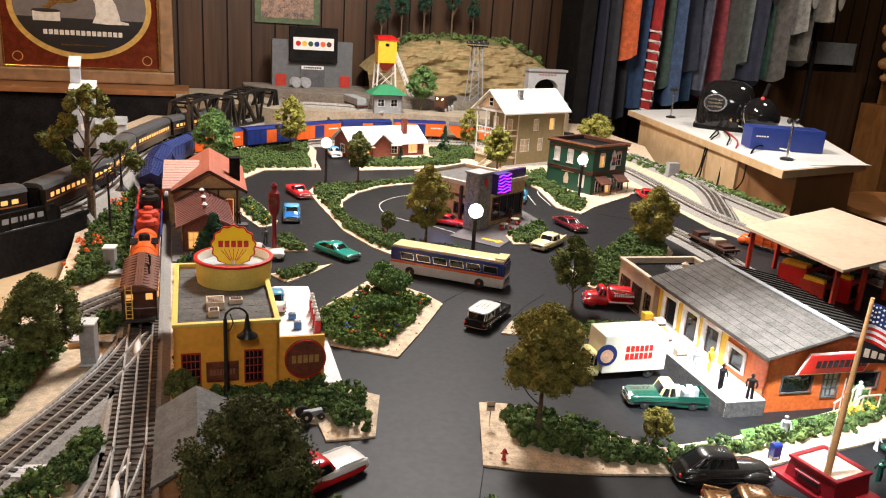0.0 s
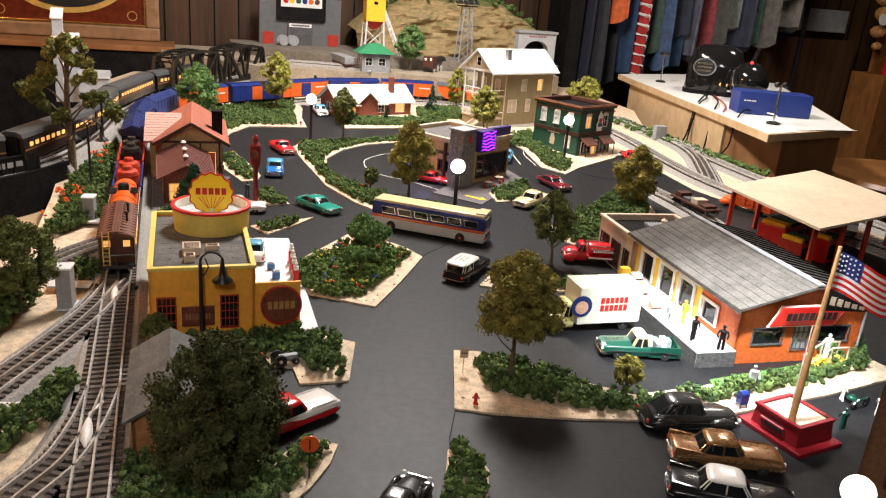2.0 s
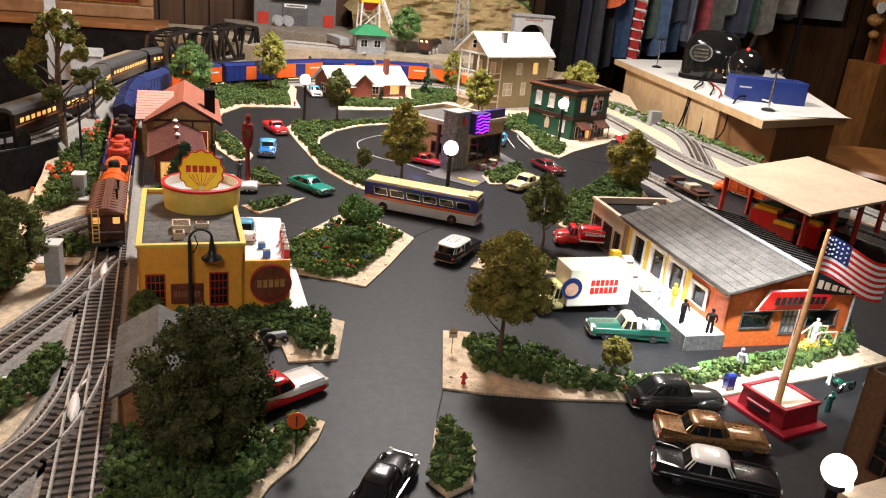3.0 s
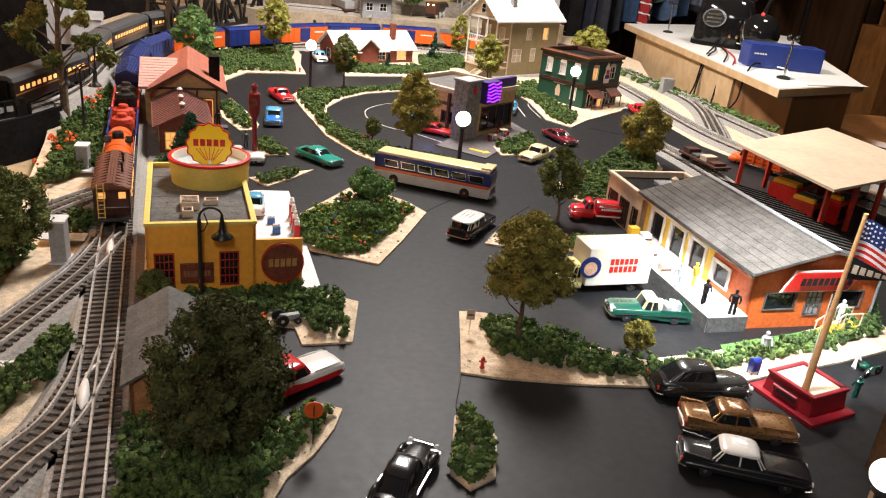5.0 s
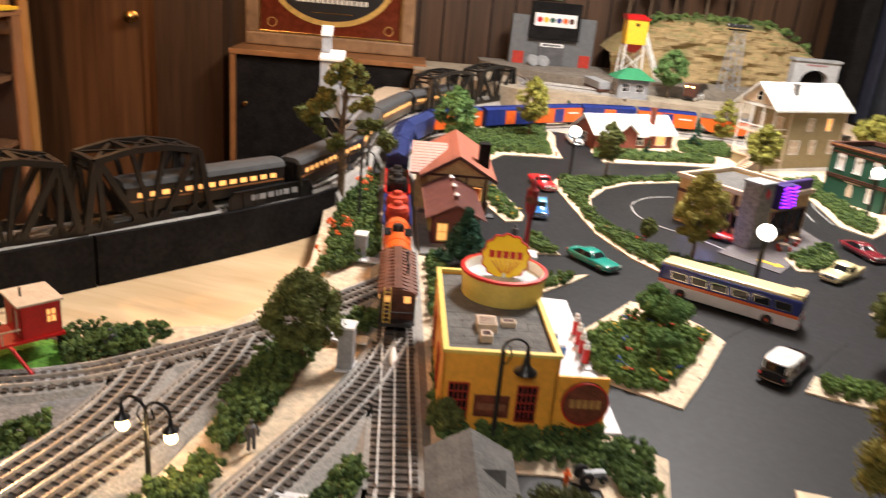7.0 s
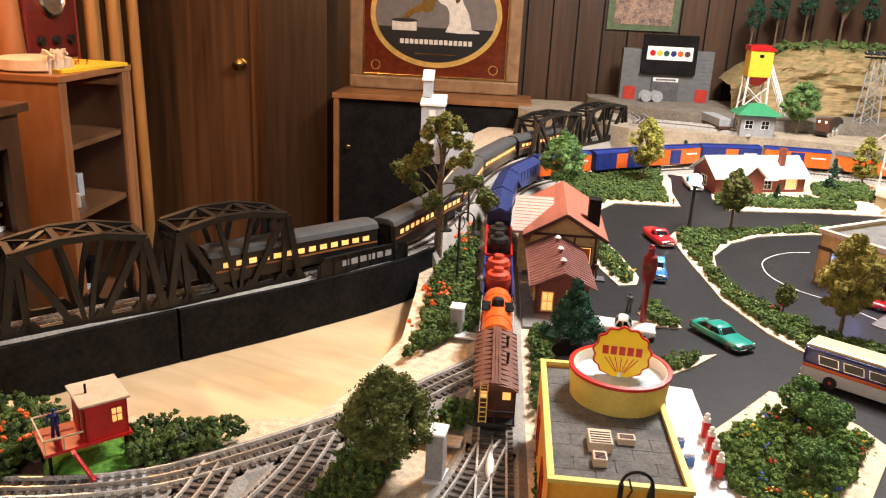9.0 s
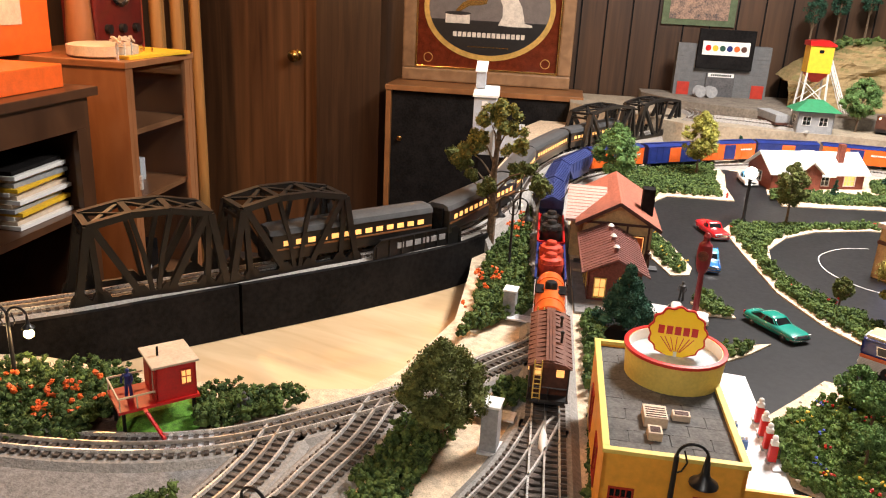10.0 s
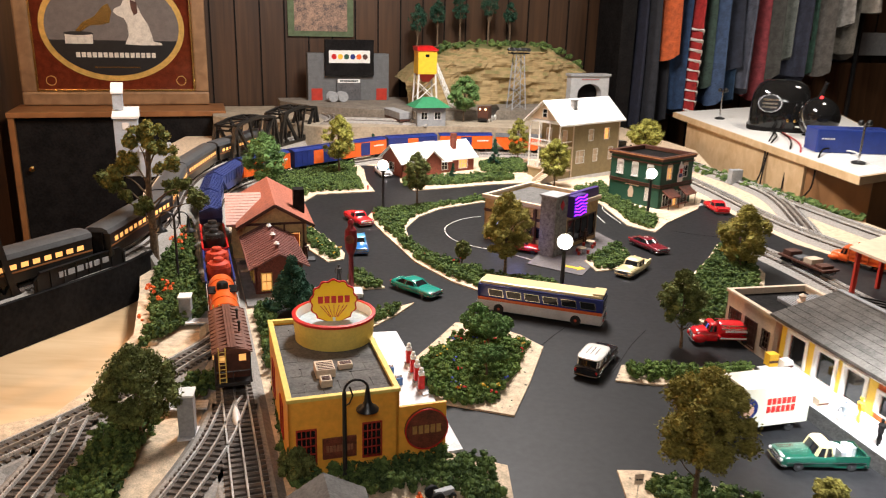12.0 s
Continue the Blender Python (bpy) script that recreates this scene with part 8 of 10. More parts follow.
rl.new(mr.outputs[0], mx2.inputs[0])
rl.new(mx.outputs[2], mx2.inputs[6])
rl.new(mx2.outputs[2], rn["Principled BSDF"].inputs["Base Color"])
rn["Principled BSDF"].inputs["Roughness"].default_value = 0.9
bp.inputs["Strength"].default_value, bp.inputs["Distance"].default_value = 0.9, 0.006
rl.new(nz.outputs["Fac"], bp.inputs["Height"])
rl.new(bp.outputs[0], rn["Principled BSDF"].inputs["Normal"])
tagged(arrays("mountain", verts, faces, ROCK, None, False), "tan layered rock hill with a green top", "mountain", "", "structure")
po = at_uv("tunnel_portal", 1.675, 3.60, ZQ, "pale grey stone tunnel portal with an arched opening", "portal")
arch = [(0.072 * math.cos(a), 0.100 + 0.072 * math.sin(a)) for a in np.linspace(0, math.pi, 13)]
b = bmesh.new()
outer = [(-0.115, 0), (-0.072, 0), *arch[::-1], (0.072, 0), (0.115, 0), (0.115, 0.235), (-0.115, 0.235)]
prism(outer, -0.05, 0.0, b, XZ)
part("stone_face", b, mat("portal_stone", (0.42, 0.43, 0.44), 0.8, var=0.12, size=0.03, bump=0.2, bsize=0.003), po)
part("coping", box(-0.122, 0.122, -0.008, 0.058, 0.225, 0.243, 0.002), GREY, po)
# Black panel closing the arch, in place of the tunnel's inner darkness.
part("dark_bore", box(-0.08, 0.08, 0.0505, 0.056, 0, 0.19), MATTEBLACK, po)
po.matrix_world = po.matrix_world @ Matrix.Diagonal((0.84, 0.9, 0.63, 1))
bars(po, pose(0, 0, 0), -0.055, 0.055, 0.198, 0.208, mat("faded_red", (0.34, 0.12, 0.11), 0.7), 6, "lettering", -0.001)
for u, v, z, h, w in ((0.95, 3.98, 0.30, 0.26, 0.10), (1.06, 4.02, 0.36, 0.22, 0.09), (1.18, 4.04, 0.37, 0.24, 0.09), (1.32, 4.02, 0.37, 0.28, 0.10), (1.44, 4.04, 0.38, 0.20, 0.08)):
    tree(*uv(u, v), h, w, LEAF_PINE, "thin dark pine tree on the hill", 0.5, 1500, 0.004, z0=0.025 + z, core=False)
ps = []
for k in range(90):
    u, v = RNG.uniform(0.94, 1.78), RNG.uniform(3.84, 4.05)
    if RNG.random() < 0.5:
        fu = (u - 0.86) / 1.00
        zt = min(1, math.sin(math.pi * min(1, 0.10 + 0.82 * fu)) * 1.25) ** 0.6 * (0.330 + 0.025 * math.sin(3 * fu))
        ps.append((*uv(u, v), 0.049 + zt + 0.004, RNG.uniform(0.008, 0.02)))
tagged(clumps("scrub", ps, HEDGE), "dark scrub bushes on top of the hill", "bushes", "", "stuff")
tagged(clumps("scrub", [(*uv(RNG.uniform(0.95, 1.5), RNG.uniform(3.24, 3.34)), 0.01, RNG.uniform(0.008, 0.018)) for _ in range(120)], HEDGE), "dark bushes along the back track", "bushes", "", "stuff")
tagged(clumps("scrub", [(*uv(RNG.uniform(1.70, 1.76), RNG.uniform(2.0, 3.0)), 0.01, RNG.uniform(0.006, 0.014)) for _ in range(110)], HEDGE), "dark bushes between the side tracks", "bushes", "", "stuff")
ud = at_uv("railway_tender", 1.16, 3.52, ZP, "small black and red steam engine with two lit lamps", "locomotive", 70)
part("boiler", cyl(0, 0, -0.06, 0.06, 0.022, n=18, m=pose(0, 0, 0.04, 0, 90, 0)), BLACKP, ud)
part("cab", box(-0.10, -0.055, -0.024, 0.024, 0.015, 0.066, 0.002), BROWN, ud)
part("frame", box(-0.10, 0.065, -0.02, 0.02, 0.008, 0.02), BLACKP, ud)
for sd in (-1, 1):
    part("lamp", ball(-0.1005, sd * 0.012, 0.056, 0.0035, 10), WARMLAMP, ud)
    for k in range(4):
        part("wheel", cyl(0, 0, -0.003, 0.003, 0.012, n=16, m=pose(-0.075 + 0.042 * k, sd * 0.02, 0.012, 90)), STEEL, ud)
fc = at_uv("flat_car", 0.735, 3.50, ZP, "grey gondola wagon parked on the spur", "rail car", 118)
part("body", box(-0.09, 0.09, -0.025, 0.025, 0.022, 0.05, 0.002), GREY, fc)
part("frame", box(-0.092, 0.092, -0.024, 0.024, 0.014, 0.0215), BROWN, fc)
for e in (-1, 1):
    bogie(fc, e * 0.06)

# tall white lift tower on the left
lt = thing("grain_elevator", -1.265, 2.80, -0.002, 19, "tall pale blue-grey elevator tower with stepped top", "tower")
PALEB = mat("pale_blue_grey", (0.42, 0.47, 0.53), 0.6, var=0.12)
part("shaft", box(-0.036, 0.036, -0.030, 0.030, 0, 0.190, 0.001), PALEB, lt)
# Both sloping roofs are white to carry the strong light on their tops.
part("roof", prism([(-0.036, 0.1902), (0.034, 0.1902), (0.034, 0.222), (-0.036, 0.197)], -0.040, 0.042, None, YZ), WHITE, lt, "sloping roof, white for the light on it")
part("head_house", prism([(0.002, 0.215), (0.034, 0.2225), (0.034, 0.292), (0.002, 0.268)], -0.036, -0.006, None, YZ), PALEB, lt)
part("head_roof", prism([(-0.002, 0.2665), (0.038, 0.2955), (0.038, 0.2995), (-0.002, 0.2705)], -0.040, -0.002, None, YZ), WHITE, lt)
part("shed", box(0.0362, 0.13, -0.05, 0.03, 0, 0.085, 0.001), PALEB, lt)
part("shed_roof", prism([(-0.055, 0.0851), (0.035, 0.0851), (-0.01, 0.108)], 0.0364, 0.135, None, YZ), GREY, lt)
for z in (0.06, 0.11, 0.155):
    part("window", box(-0.010, 0.010, -0.0315, -0.0298, z, z + 0.022), WHITE, lt)
car(-1.065, 2.72, 15, 0.115, P_RED, "red pickup truck by the elevator", P_RED, "pickup", 0.036, z0=0.0)

# ---- the room's furniture ----
dk = thing("sideboard", *uv(-0.375, 4.0), FLOOR, 19, "wood-framed sideboard with black sliding doors and brass knob", "cabinet")
DKZ = 0.11 - FLOOR
part("top", box(-0.43, 0.43, -0.155, 0.14, DKZ - 0.022, DKZ, 0.002), TRIMWOOD, dk, "wooden top")
for x in (-0.425, 0.403):
    part("side", box(x, x + 0.022, -0.15, 0.14, 0, DKZ - 0.0225), TRIMWOOD, dk)
part("back", box(-0.40, 0.40, 0.12, 0.138, 0.0, DKZ - 0.0225), TRIMWOOD, dk)
for x0, x1, y in ((-0.402, 0.002, -0.128), (-0.002, 0.402, -0.142)):
    d_ = part("door", box(x0, x1, y, y + 0.012, 0.05, DKZ - 0.023), MATTEBLACK, dk, "matte black sliding door")
    part("knob", lathe([(0.006, 0), (0.005, 0.008), (0.011, 0.014), (0.011, 0.020), (0.001, 0.023)], 18, None, pose(x0 + 0.042 if x0 < -0.1 else x1 - 0.03, y, DKZ - 0.235, 90)), BRASS, d_, "brass knob", True)
pf = thing("framed_picture", *uv(-0.393, 4.10), 0.112, 19, "large wood-framed oval advertising mirror with a gramophone and dog shape", "picture")
FW, FH = 0.385, 0.66
for a in ((-FW, FW, 0, 0.058), (-FW, FW, FH - 0.058, FH), (-FW, -FW + 0.058, 0.058, FH - 0.058), (FW - 0.058, FW, 0.058, FH - 0.058)):
    part("frame_rail", box(a[0], a[1], -0.028, 0.012, a[2], a[3], 0.008), FRAMEWOOD, pf)
for a in ((-FW + 0.062, FW - 0.062, 0.0595, 0.068), (-FW + 0.062, FW - 0.062, FH - 0.068, FH - 0.0595), (-FW + 0.058, -FW + 0.067, 0.0595, FH - 0.0595), (FW - 0.067, FW - 0.058, 0.0595, FH - 0.0595)):
    part("inner_moulding", box(a[0], a[1], -0.018, 0.0, a[2], a[3], 0.002), BRASS, pf)
OXB = mat("oxblood_glass", (0.13, 0.024, 0.010), 0.12, var=0.25, size=0.03)
part("glass_field", box(-FW + 0.058, FW - 0.058, -0.004, 0.0, 0.058, FH - 0.058), OXB, pf, "reddish-brown printed mirror glass")
def oval(rx, rz, y0, y1, m, name, label="", zc=0.335, n=56):
    return part(name, prism([(rx * math.cos(a), zc + rz * math.sin(a)) for a in np.linspace(0, 2 * math.pi, n, False)], -y1, -y0, None, XZ), m, pf, label)
oval(0.295, 0.232, -0.0062, -0.0042, mat("gilt", (0.72, 0.47, 0.13), 0.3, 0.35), "oval_border", "gilt oval border")
oval(0.272, 0.208, -0.0076, -0.0064, mat("smoke_glass", (0.19, 0.17, 0.16), 0.12, var=0.1), "oval_glass", "smoky oval glass")
part("black_band", prism([(0.271 * math.cos(a), 0.335 + 0.207 * math.sin(a)) for a in np.linspace(math.pi + 0.28, 2 * math.pi - 0.28, 30)], 0.0078, 0.0088, None, XZ), BLACKP, pf)
dogm = mat("ivory_paint", (0.72, 0.68, 0.60), 0.3)
part("dog_shape", prism([(0.045, 0.262), (0.062, 0.30), (0.060, 0.345), (0.048, 0.372), (0.018, 0.385), (0.006, 0.398), (0.012, 0.412), (0.040, 0.424), (0.050, 0.446), (0.075, 0.458), (0.098, 0.448), (0.108, 0.420), (0.122, 0.385), (0.146, 0.345), (0.158, 0.300), (0.162, 0.276), (0.196, 0.268), (0.198, 0.260), (0.110, 0.258)], 0.0078, 0.0094, None, XZ), dogm, pf, "plain ivory dog shape")
part("ear_shape", prism([(0.078, 0.450), (0.104, 0.440), (0.106, 0.396), (0.090, 0.384), (0.080, 0.410)], 0.0095, 0.0102, None, XZ), BROWN, pf)
part("horn_shape", prism([(-0.150, 0.318), (-0.120, 0.352), (-0.070, 0.378), (-0.035, 0.420), (-0.012, 0.432), (0.000, 0.400), (-0.012, 0.352), (-0.040, 0.344), (-0.090, 0.340), (-0.140, 0.306)], 0.0090, 0.0100, None, XZ), BRASS, pf, "brass gramophone horn shape")
part("box_shape", box(-0.195, -0.085, -0.0100, -0.0090, 0.262, 0.302), dogm, pf)
part("turntable_shape", prism([(-0.14 + 0.06 * math.cos(a), 0.306 + 0.008 * math.sin(a)) for a in np.linspace(0, 2 * math.pi, 24, False)], 0.0101, 0.0106, None, XZ), BLACKP, pf)
bars(pf, pose(0, 0, 0), -0.16, 0.17, 0.205, 0.226, dogm, 15, "lettering", -0.0098)
bars(pf, pose(0, 0, 0), -0.09, 0.10, 0.160, 0.166, BRASS, 12, "lettering", -0.0098)
bars(pf, pose(0, 0, 0), -0.17, -0.03, 0.455, 0.482, BRASS, 6, "lettering", -0.0086)
for sx_ in (-1, 1):
    for zc in (0.105, FH - 0.105):
        b = bmesh.new()
        for k in range(6):
            a0 = k * 1.05
            tube([(sx_ * 0.268 + 0.020 * math.cos(a0 + t), -0.0052, zc + 0.020 * math.sin(a0 + t)) for t in np.linspace(0, 1.6, 6)], 0.0016, 4, b)
        part("corner_scroll", b, mat("gilt", (0.62, 0.40, 0.15)), pf)
poster = at_uv("wall_poster", 0.52, 4.148, 0.42, "small framed brown picture with a green mat on the wall", "picture")
part("mat_board", box(-0.155, 0.155, -0.006, 0.0, 0, 0.22), mat("sage_mat", (0.10, 0.14, 0.07), 0.7), poster)
part("print", box(-0.125, 0.125, -0.008, -0.0062, 0.025, 0.20), mat("brown_print", (0.30, 0.19, 0.13), 0.5, var=0.7, size=0.03, alt=(0.06, 0.05, 0.05)), poster)

# wall battens, and the door
for k in range(64):
    u = UL + 0.06 + k * 0.112
    if u < UR:
        bt_ = part("wall_groove", box(u - 0.003, u + 0.003, VB - 0.001, VB + 0.0039, FLOOR, CEIL), MATTEBLACK)
        bt_.matrix_world = pose(0, 0, 0, 0, 0, 19)
        tagged(bt_, "dark groove between wall panels", "groove", "panel grooves", "structure")
dr1 = thing("door_1", *uv(-1.60, 4.12), FLOOR, 19, "reddish-brown wood veneer room door with a brass knob", "door", "", "structure")
part("door_leaf", box(-0.36, 0.36, -0.036, 0.0, 0.0, 2.05), DOORWOOD, dr1)
kn = part("door_handle", lathe([(0.026, 0), (0.026, 0.006), (0.010, 0.010), (0.010, 0.035), (0.027, 0.045), (0.027, 0.058), (0.012, 0.066), (0.001, 0.067)], 22, None, pose(0.315, -0.036, 0.188 - FLOOR, 90)), BRASS, dr1, "brass knob", True)
for x in (-0.42, 0.362):
    part("jamb", box(x, x + 0.058, -0.05, 0.028, 0.0, 2.11), DOORWOOD, dr1)
part("head_jamb", box(-0.42, 0.42, -0.05, 0.028, 2.1102, 2.17), DOORWOOD, dr1)
tagged(rbox("wall_column", -1.17, -0.87, 4.02, 4.149, FLOOR, CEIL, PANEL, "dark wood-panelled wall return beside the door", "wall"))

# glass cabinet and low sideboard with radio
gc = thing("glass_cabinet", *uv(-1.2, 2.445), FLOOR, 19, "reddish wood bookcase with glass doors and shelves", "cabinet")
CZ = 0.288 - FLOOR
CABW = wood("cabinet_wood", (0.20, 0.075, 0.028), (0.36, 0.155, 0.065), (0.3, 0.3, 0.08), 60, 0.35)
part("top", box(-0.42, 0.004, -0.004, 0.394, CZ - 0.018, CZ, 0.002), CABW, gc)
part("side", box(-0.42, 0.0, 0, 0.018, 0, CZ - 0.0182), CABW, gc)
part("side", box(-0.42, 0.0, 0.372, 0.39, 0, CZ - 0.0182), CABW, gc)
part("back", box(-0.42, -0.41, 0.0182, 0.3718, 0, CZ - 0.0182), CABW, gc)
for z in (0.06, 0.40, 0.70, 0.90):
    part("shelf", box(-0.408, -0.02, 0.0184, 0.3716, z, z + 0.016), CABW, gc)
for y in (0.019, 0.352):
    part("door_stile", box(-0.012, 0.0, y - (0.012 if y > 0.1 else 0), y + 0.018, 0.03, CZ - 0.019), CABW, gc)
gp = part("glass_pane", box(-0.008, -0.005, 0.0375, 0.3515, 0.04, CZ - 0.03), CLEAR, gc)
gp.visible_shadow = False
part("handle", box(-0.001, 0.006, 0.030, 0.040, 0.75, 0.79), STEEL, gc)
for k, (y, w, h, z, m) in enumerate(((0.06, 0.16, 0.008, 0.716, WHITE), (0.25, 0.03, 0.07, 0.716, WHITE), (0.08, 0.20, 0.012, 0.416, WHITE), (0.27, 0.05, 0.09, 0.416, MATTEBLACK), (0.22, 0.02, 0.05, 0.716, BLACKP))):
    o = thing("shelf_item", *uv(-1.2, 2.445), FLOOR, 19, ("white paper stack on a cabinet shelf", "white bottle on a cabinet shelf", "white folder on a cabinet shelf", "dark box on a cabinet shelf", "dark small bottle on a cabinet shelf")[k], "paper" if k in (0, 2) else "container")
    part("item_body", box(-0.25, -0.12, y, y + w, z, z + h, 0.002), m, o)
lb = thing("low_cupboard", *uv(-1.2, 1.78), FLOOR, 19, "dark brown low cupboard with a glass front and magazines", "cabinet")
LZ = 0.245 - FLOOR
DKW = wood("dark_stained_wood", (0.03, 0.012, 0.006), (0.085, 0.036, 0.016), (0.3, 0.3, 0.1), 60, 0.35)
part("top", box(-0.46, 0.02, -0.02, 0.50, LZ - 0.022, LZ, 0.002), DKW, lb)
for y in (0.0, 0.462):
    part("side", box(-0.45, 0.0, y, y + 0.02, 0, LZ - 0.0222), DKW, lb)
part("back", box(-0.45, -0.44, 0.0202, 0.4618, 0, LZ - 0.0222), DKW, lb)
for z in (0.05, 0.42, 0.741):
    part("shelf", box(-0.438, -0.01, 0.0204, 0.4616, z, z + 0.018), DKW, lb)
part("front_rail", box(-0.012, 0.004, 0.0204, 0.4616, LZ - 0.10, LZ - 0.0224), DKW, lb)
for y in (0.021, 0.425):
    part("stile", box(-0.012, 0.003, y, y + 0.036, 0.03, LZ - 0.101), DKW, lb)
for k in range(14):
    mg = thing("magazine", *uv(-1.235 - 0.01 * (k % 3), 2.015 + 0.004 * (k % 4)), -0.060 + 0.0098 * k, 19 + (k % 5) * 1.2, "pale magazine in a stack inside the cupboard", "magazine", "magazine stack")
    part("cover", box(-0.22, 0.0, 0, 0.20, 0, 0.0096, 0.0005), (WHITE, CREAM, WHITE, YELLOW, GREY, CREAM)[k % 6] if k < 13 else MATTEBLACK, mg)
ra = thing("tabletop_radio", *uv(-1.50, 2.86), 0.288, 19, "oxblood red radio cabinet with a round silver dial", "radio")
part("case", box(-0.05, 0.06, -0.15, 0.13, 0, 0.40, 0.012), mat("oxblood_case", (0.12, 0.012, 0.010), 0.3, coat=0.4), ra)
part("dial", lathe([(0.075, 0), (0.075, 0.008), (0.066, 0.012), (0.064, 0.006), (0.001, 0.006)], 32, None, pose(0.06, -0.01, 0.20, 0, 90, 0)), CHROME, ra, "silver dial", True)
for y in (-0.09, -0.01, 0.07):
    part("control_knob", cyl(0, 0, 0, 0.015, 0.014, n=16, m=pose(0.06, y, 0.06, 0, 90, 0)), BLACKP, ra)
ob_ = thing("orange_box", *uv(-1.36, 1.92), 0.246, 19, "flat orange cardboard box with a picture label", "box")
part("carton", box(-0.12, 0.13, -0.16, 0.30, 0, 0.055, 0.003), ORANGE, ob_)
bars(ob_, pose(0.13, 0, 0, 0, 0, 90), -0.12, 0.0, 0.018, 0.036, BLUE, 6, "lettering", -0.001)
oc = thing("orange_carton", *uv(-1.53, 2.36), 0.289, 19, "upright orange carton with a pale picture panel", "box")
part("carton", box(-0.03, 0.03, -0.22, 0.22, 0.0, 0.36, 0.004), ORANGE, oc)
part("picture_panel", box(0.0302, 0.032, -0.19, 0.10, 0.08, 0.33), CREAM, oc)
vz = thing("wooden_vase", *uv(-1.46, 2.66), 0.2885, 19, "tall tapered reddish wooden vase on the cabinet", "vase")
part("vase_body", lathe([(0.040, 0), (0.042, 0.004), (0.036, 0.10), (0.030, 0.30), (0.034, 0.40), (0.001, 0.40)], 22), CABW, vz, "", True)
dsh = thing("round_dish", *uv(-1.33, 2.56), 0.2885, 19, "pale round turntable base on the cabinet", "dish")
part("plinth", lathe([(0.085, 0), (0.095, 0.006), (0.095, 0.032), (0.080, 0.036), (0.001, 0.034)], 30), CREAM, dsh, "", True)
tray = thing("yellow_board", *uv(-1.29, 2.64), 0.2885, 12, "yellow game board with small pegs on the cabinet", "board")
part("panel", box(-0.09, 0.09, -0.13, 0.16, 0, 0.010, 0.001), YELLOW, tray)
for k in range(8):
    part("peg", cyl(-0.05 + 0.014 * k, 0.03 * (k % 2), 0.010, 0.022, 0.003, n=8), BRASS, tray)
for k in range(5):
    jk = thing("toy_jack", *uv(-1.235 - 0.014 * (k % 2), 2.475 + 0.018 * k), 0.2885, 30 * k, "small pale cross-shaped model signal on the cabinet", "toy", "small signals")
    part("stem", cyl(0, 0, 0, 0.045, 0.0025, n=8), STEEL, jk)
    part("arm", bar((-0.016, 0, 0.05), (0.016, 0.004, 0.058), 0.006), CREAM, jk)
    part("arm", bar((-0.012, 0, 0.060), (0.014, -0.003, 0.046), 0.006), CREAM, jk)
BATW = wood("pale_turned_wood", (0.30, 0.13, 0.035), (0.50, 0.26, 0.085), (1, 1, 0.08), 50, 0.35)
for k in range(8):
    bp_ = thing("wooden_pole", *uv(-1.50 + 0.03 * (k % 2), 2.90 + 0.075 * k), FLOOR, 19, "tall varnished wooden pole leaning by the cabinet" if k != 2 else "red-handled wooden pole leaning by the cabinet", "pole", "wooden poles")
    part("shaft", tube([(0, 0, 0), (0.004, 0, 0.6), (0.0, 0, 1.3), (0.002, 0, 2.1)], 0.026, 14, None, 0.75), BATW if k != 2 else REDWOOD, bp_, "", True)
wl = bpy.data.lights.new("table_lamp", "POINT")
wl.energy, wl.color, wl.shadow_soft_size = 46, (1.0, 0.52, 0.22), 0.06
new("table_lamp", wl).matrix_world = pose(*uv(-1.16, 2.10), 1.05)

# work table on the right
wt = thing("work_table", 0, 0, 0, 0, "wooden work table with a white laminate top", "table")
TQ = [(1.016, 2.576), (1.405, 2.838), (1.72, 4.30), (1.42, 4.52), (0.85, 4.12)]
part("tabletop", prism(TQ, 0.088, 0.1125), PLY, wt, "plywood top edge")
part("laminate", prism([(x + (1.2 - x) * 0.02, y + (3.5 - y) * 0.012) for x, y in TQ], 0.1126, 0.1140), WHITE, wt, "white laminate surface")
part("base_cabinet", prism([(0.990, 2.90), (1.25, 3.00), (1.44, 4.10), (0.885, 3.98), (0.945, 3.35)], FLOOR, 0.0878), PLY, wt)
part("base_panel", prism([(1.10, 2.66), (1.38, 2.86), (1.48, 3.4), (1.255, 2.995), (0.998, 2.895)], FLOOR, 0.0878), wood("brown_panel", (0.16, 0.075, 0.03), (0.30, 0.15, 0.06), (0.3, 0.3, 0.1), 50, 0.5), wt)
tf = thing("train_transformer", 1.155, 3.60, 0.1142, -20, "large black dome-shaped train transformer with a silver nameplate", "transformer")
def oblong(a, b, z, n=28, e=0.55):
    return [Vector((a * math.copysign(abs(math.cos(t)) ** e, math.cos(t)), b * math.copysign(abs(math.sin(t)) ** e, math.sin(t)), z)) for t in (2 * math.pi * k / n for k in range(n))]
GLOSSBLK = mat("gloss_black", (0.01, 0.01, 0.01), 0.08)
part("case", loft([oblong(0.150, 0.115, 0), oblong(0.153, 0.118, 0.02), oblong(0.148, 0.112, 0.12), oblong(0.140, 0.104, 0.155), oblong(0.120, 0.088, 0.185), oblong(0.085, 0.060, 0.203), oblong(0.03, 0.02, 0.209)]), GLOSSBLK, tf, "", True)
part("base_rim", loft([oblong(0.158, 0.122, 0.0), oblong(0.158, 0.122, 0.016)]), MATTEBLACK, tf)
part("nameplate", cyl(0, 0, -0.002, 0.003, 0.045, n=28, m=pose(-0.055, -0.112, 0.115, 82) @ Matrix.Diagonal((1.35, 0.85, 1, 1))), CHROME, tf)
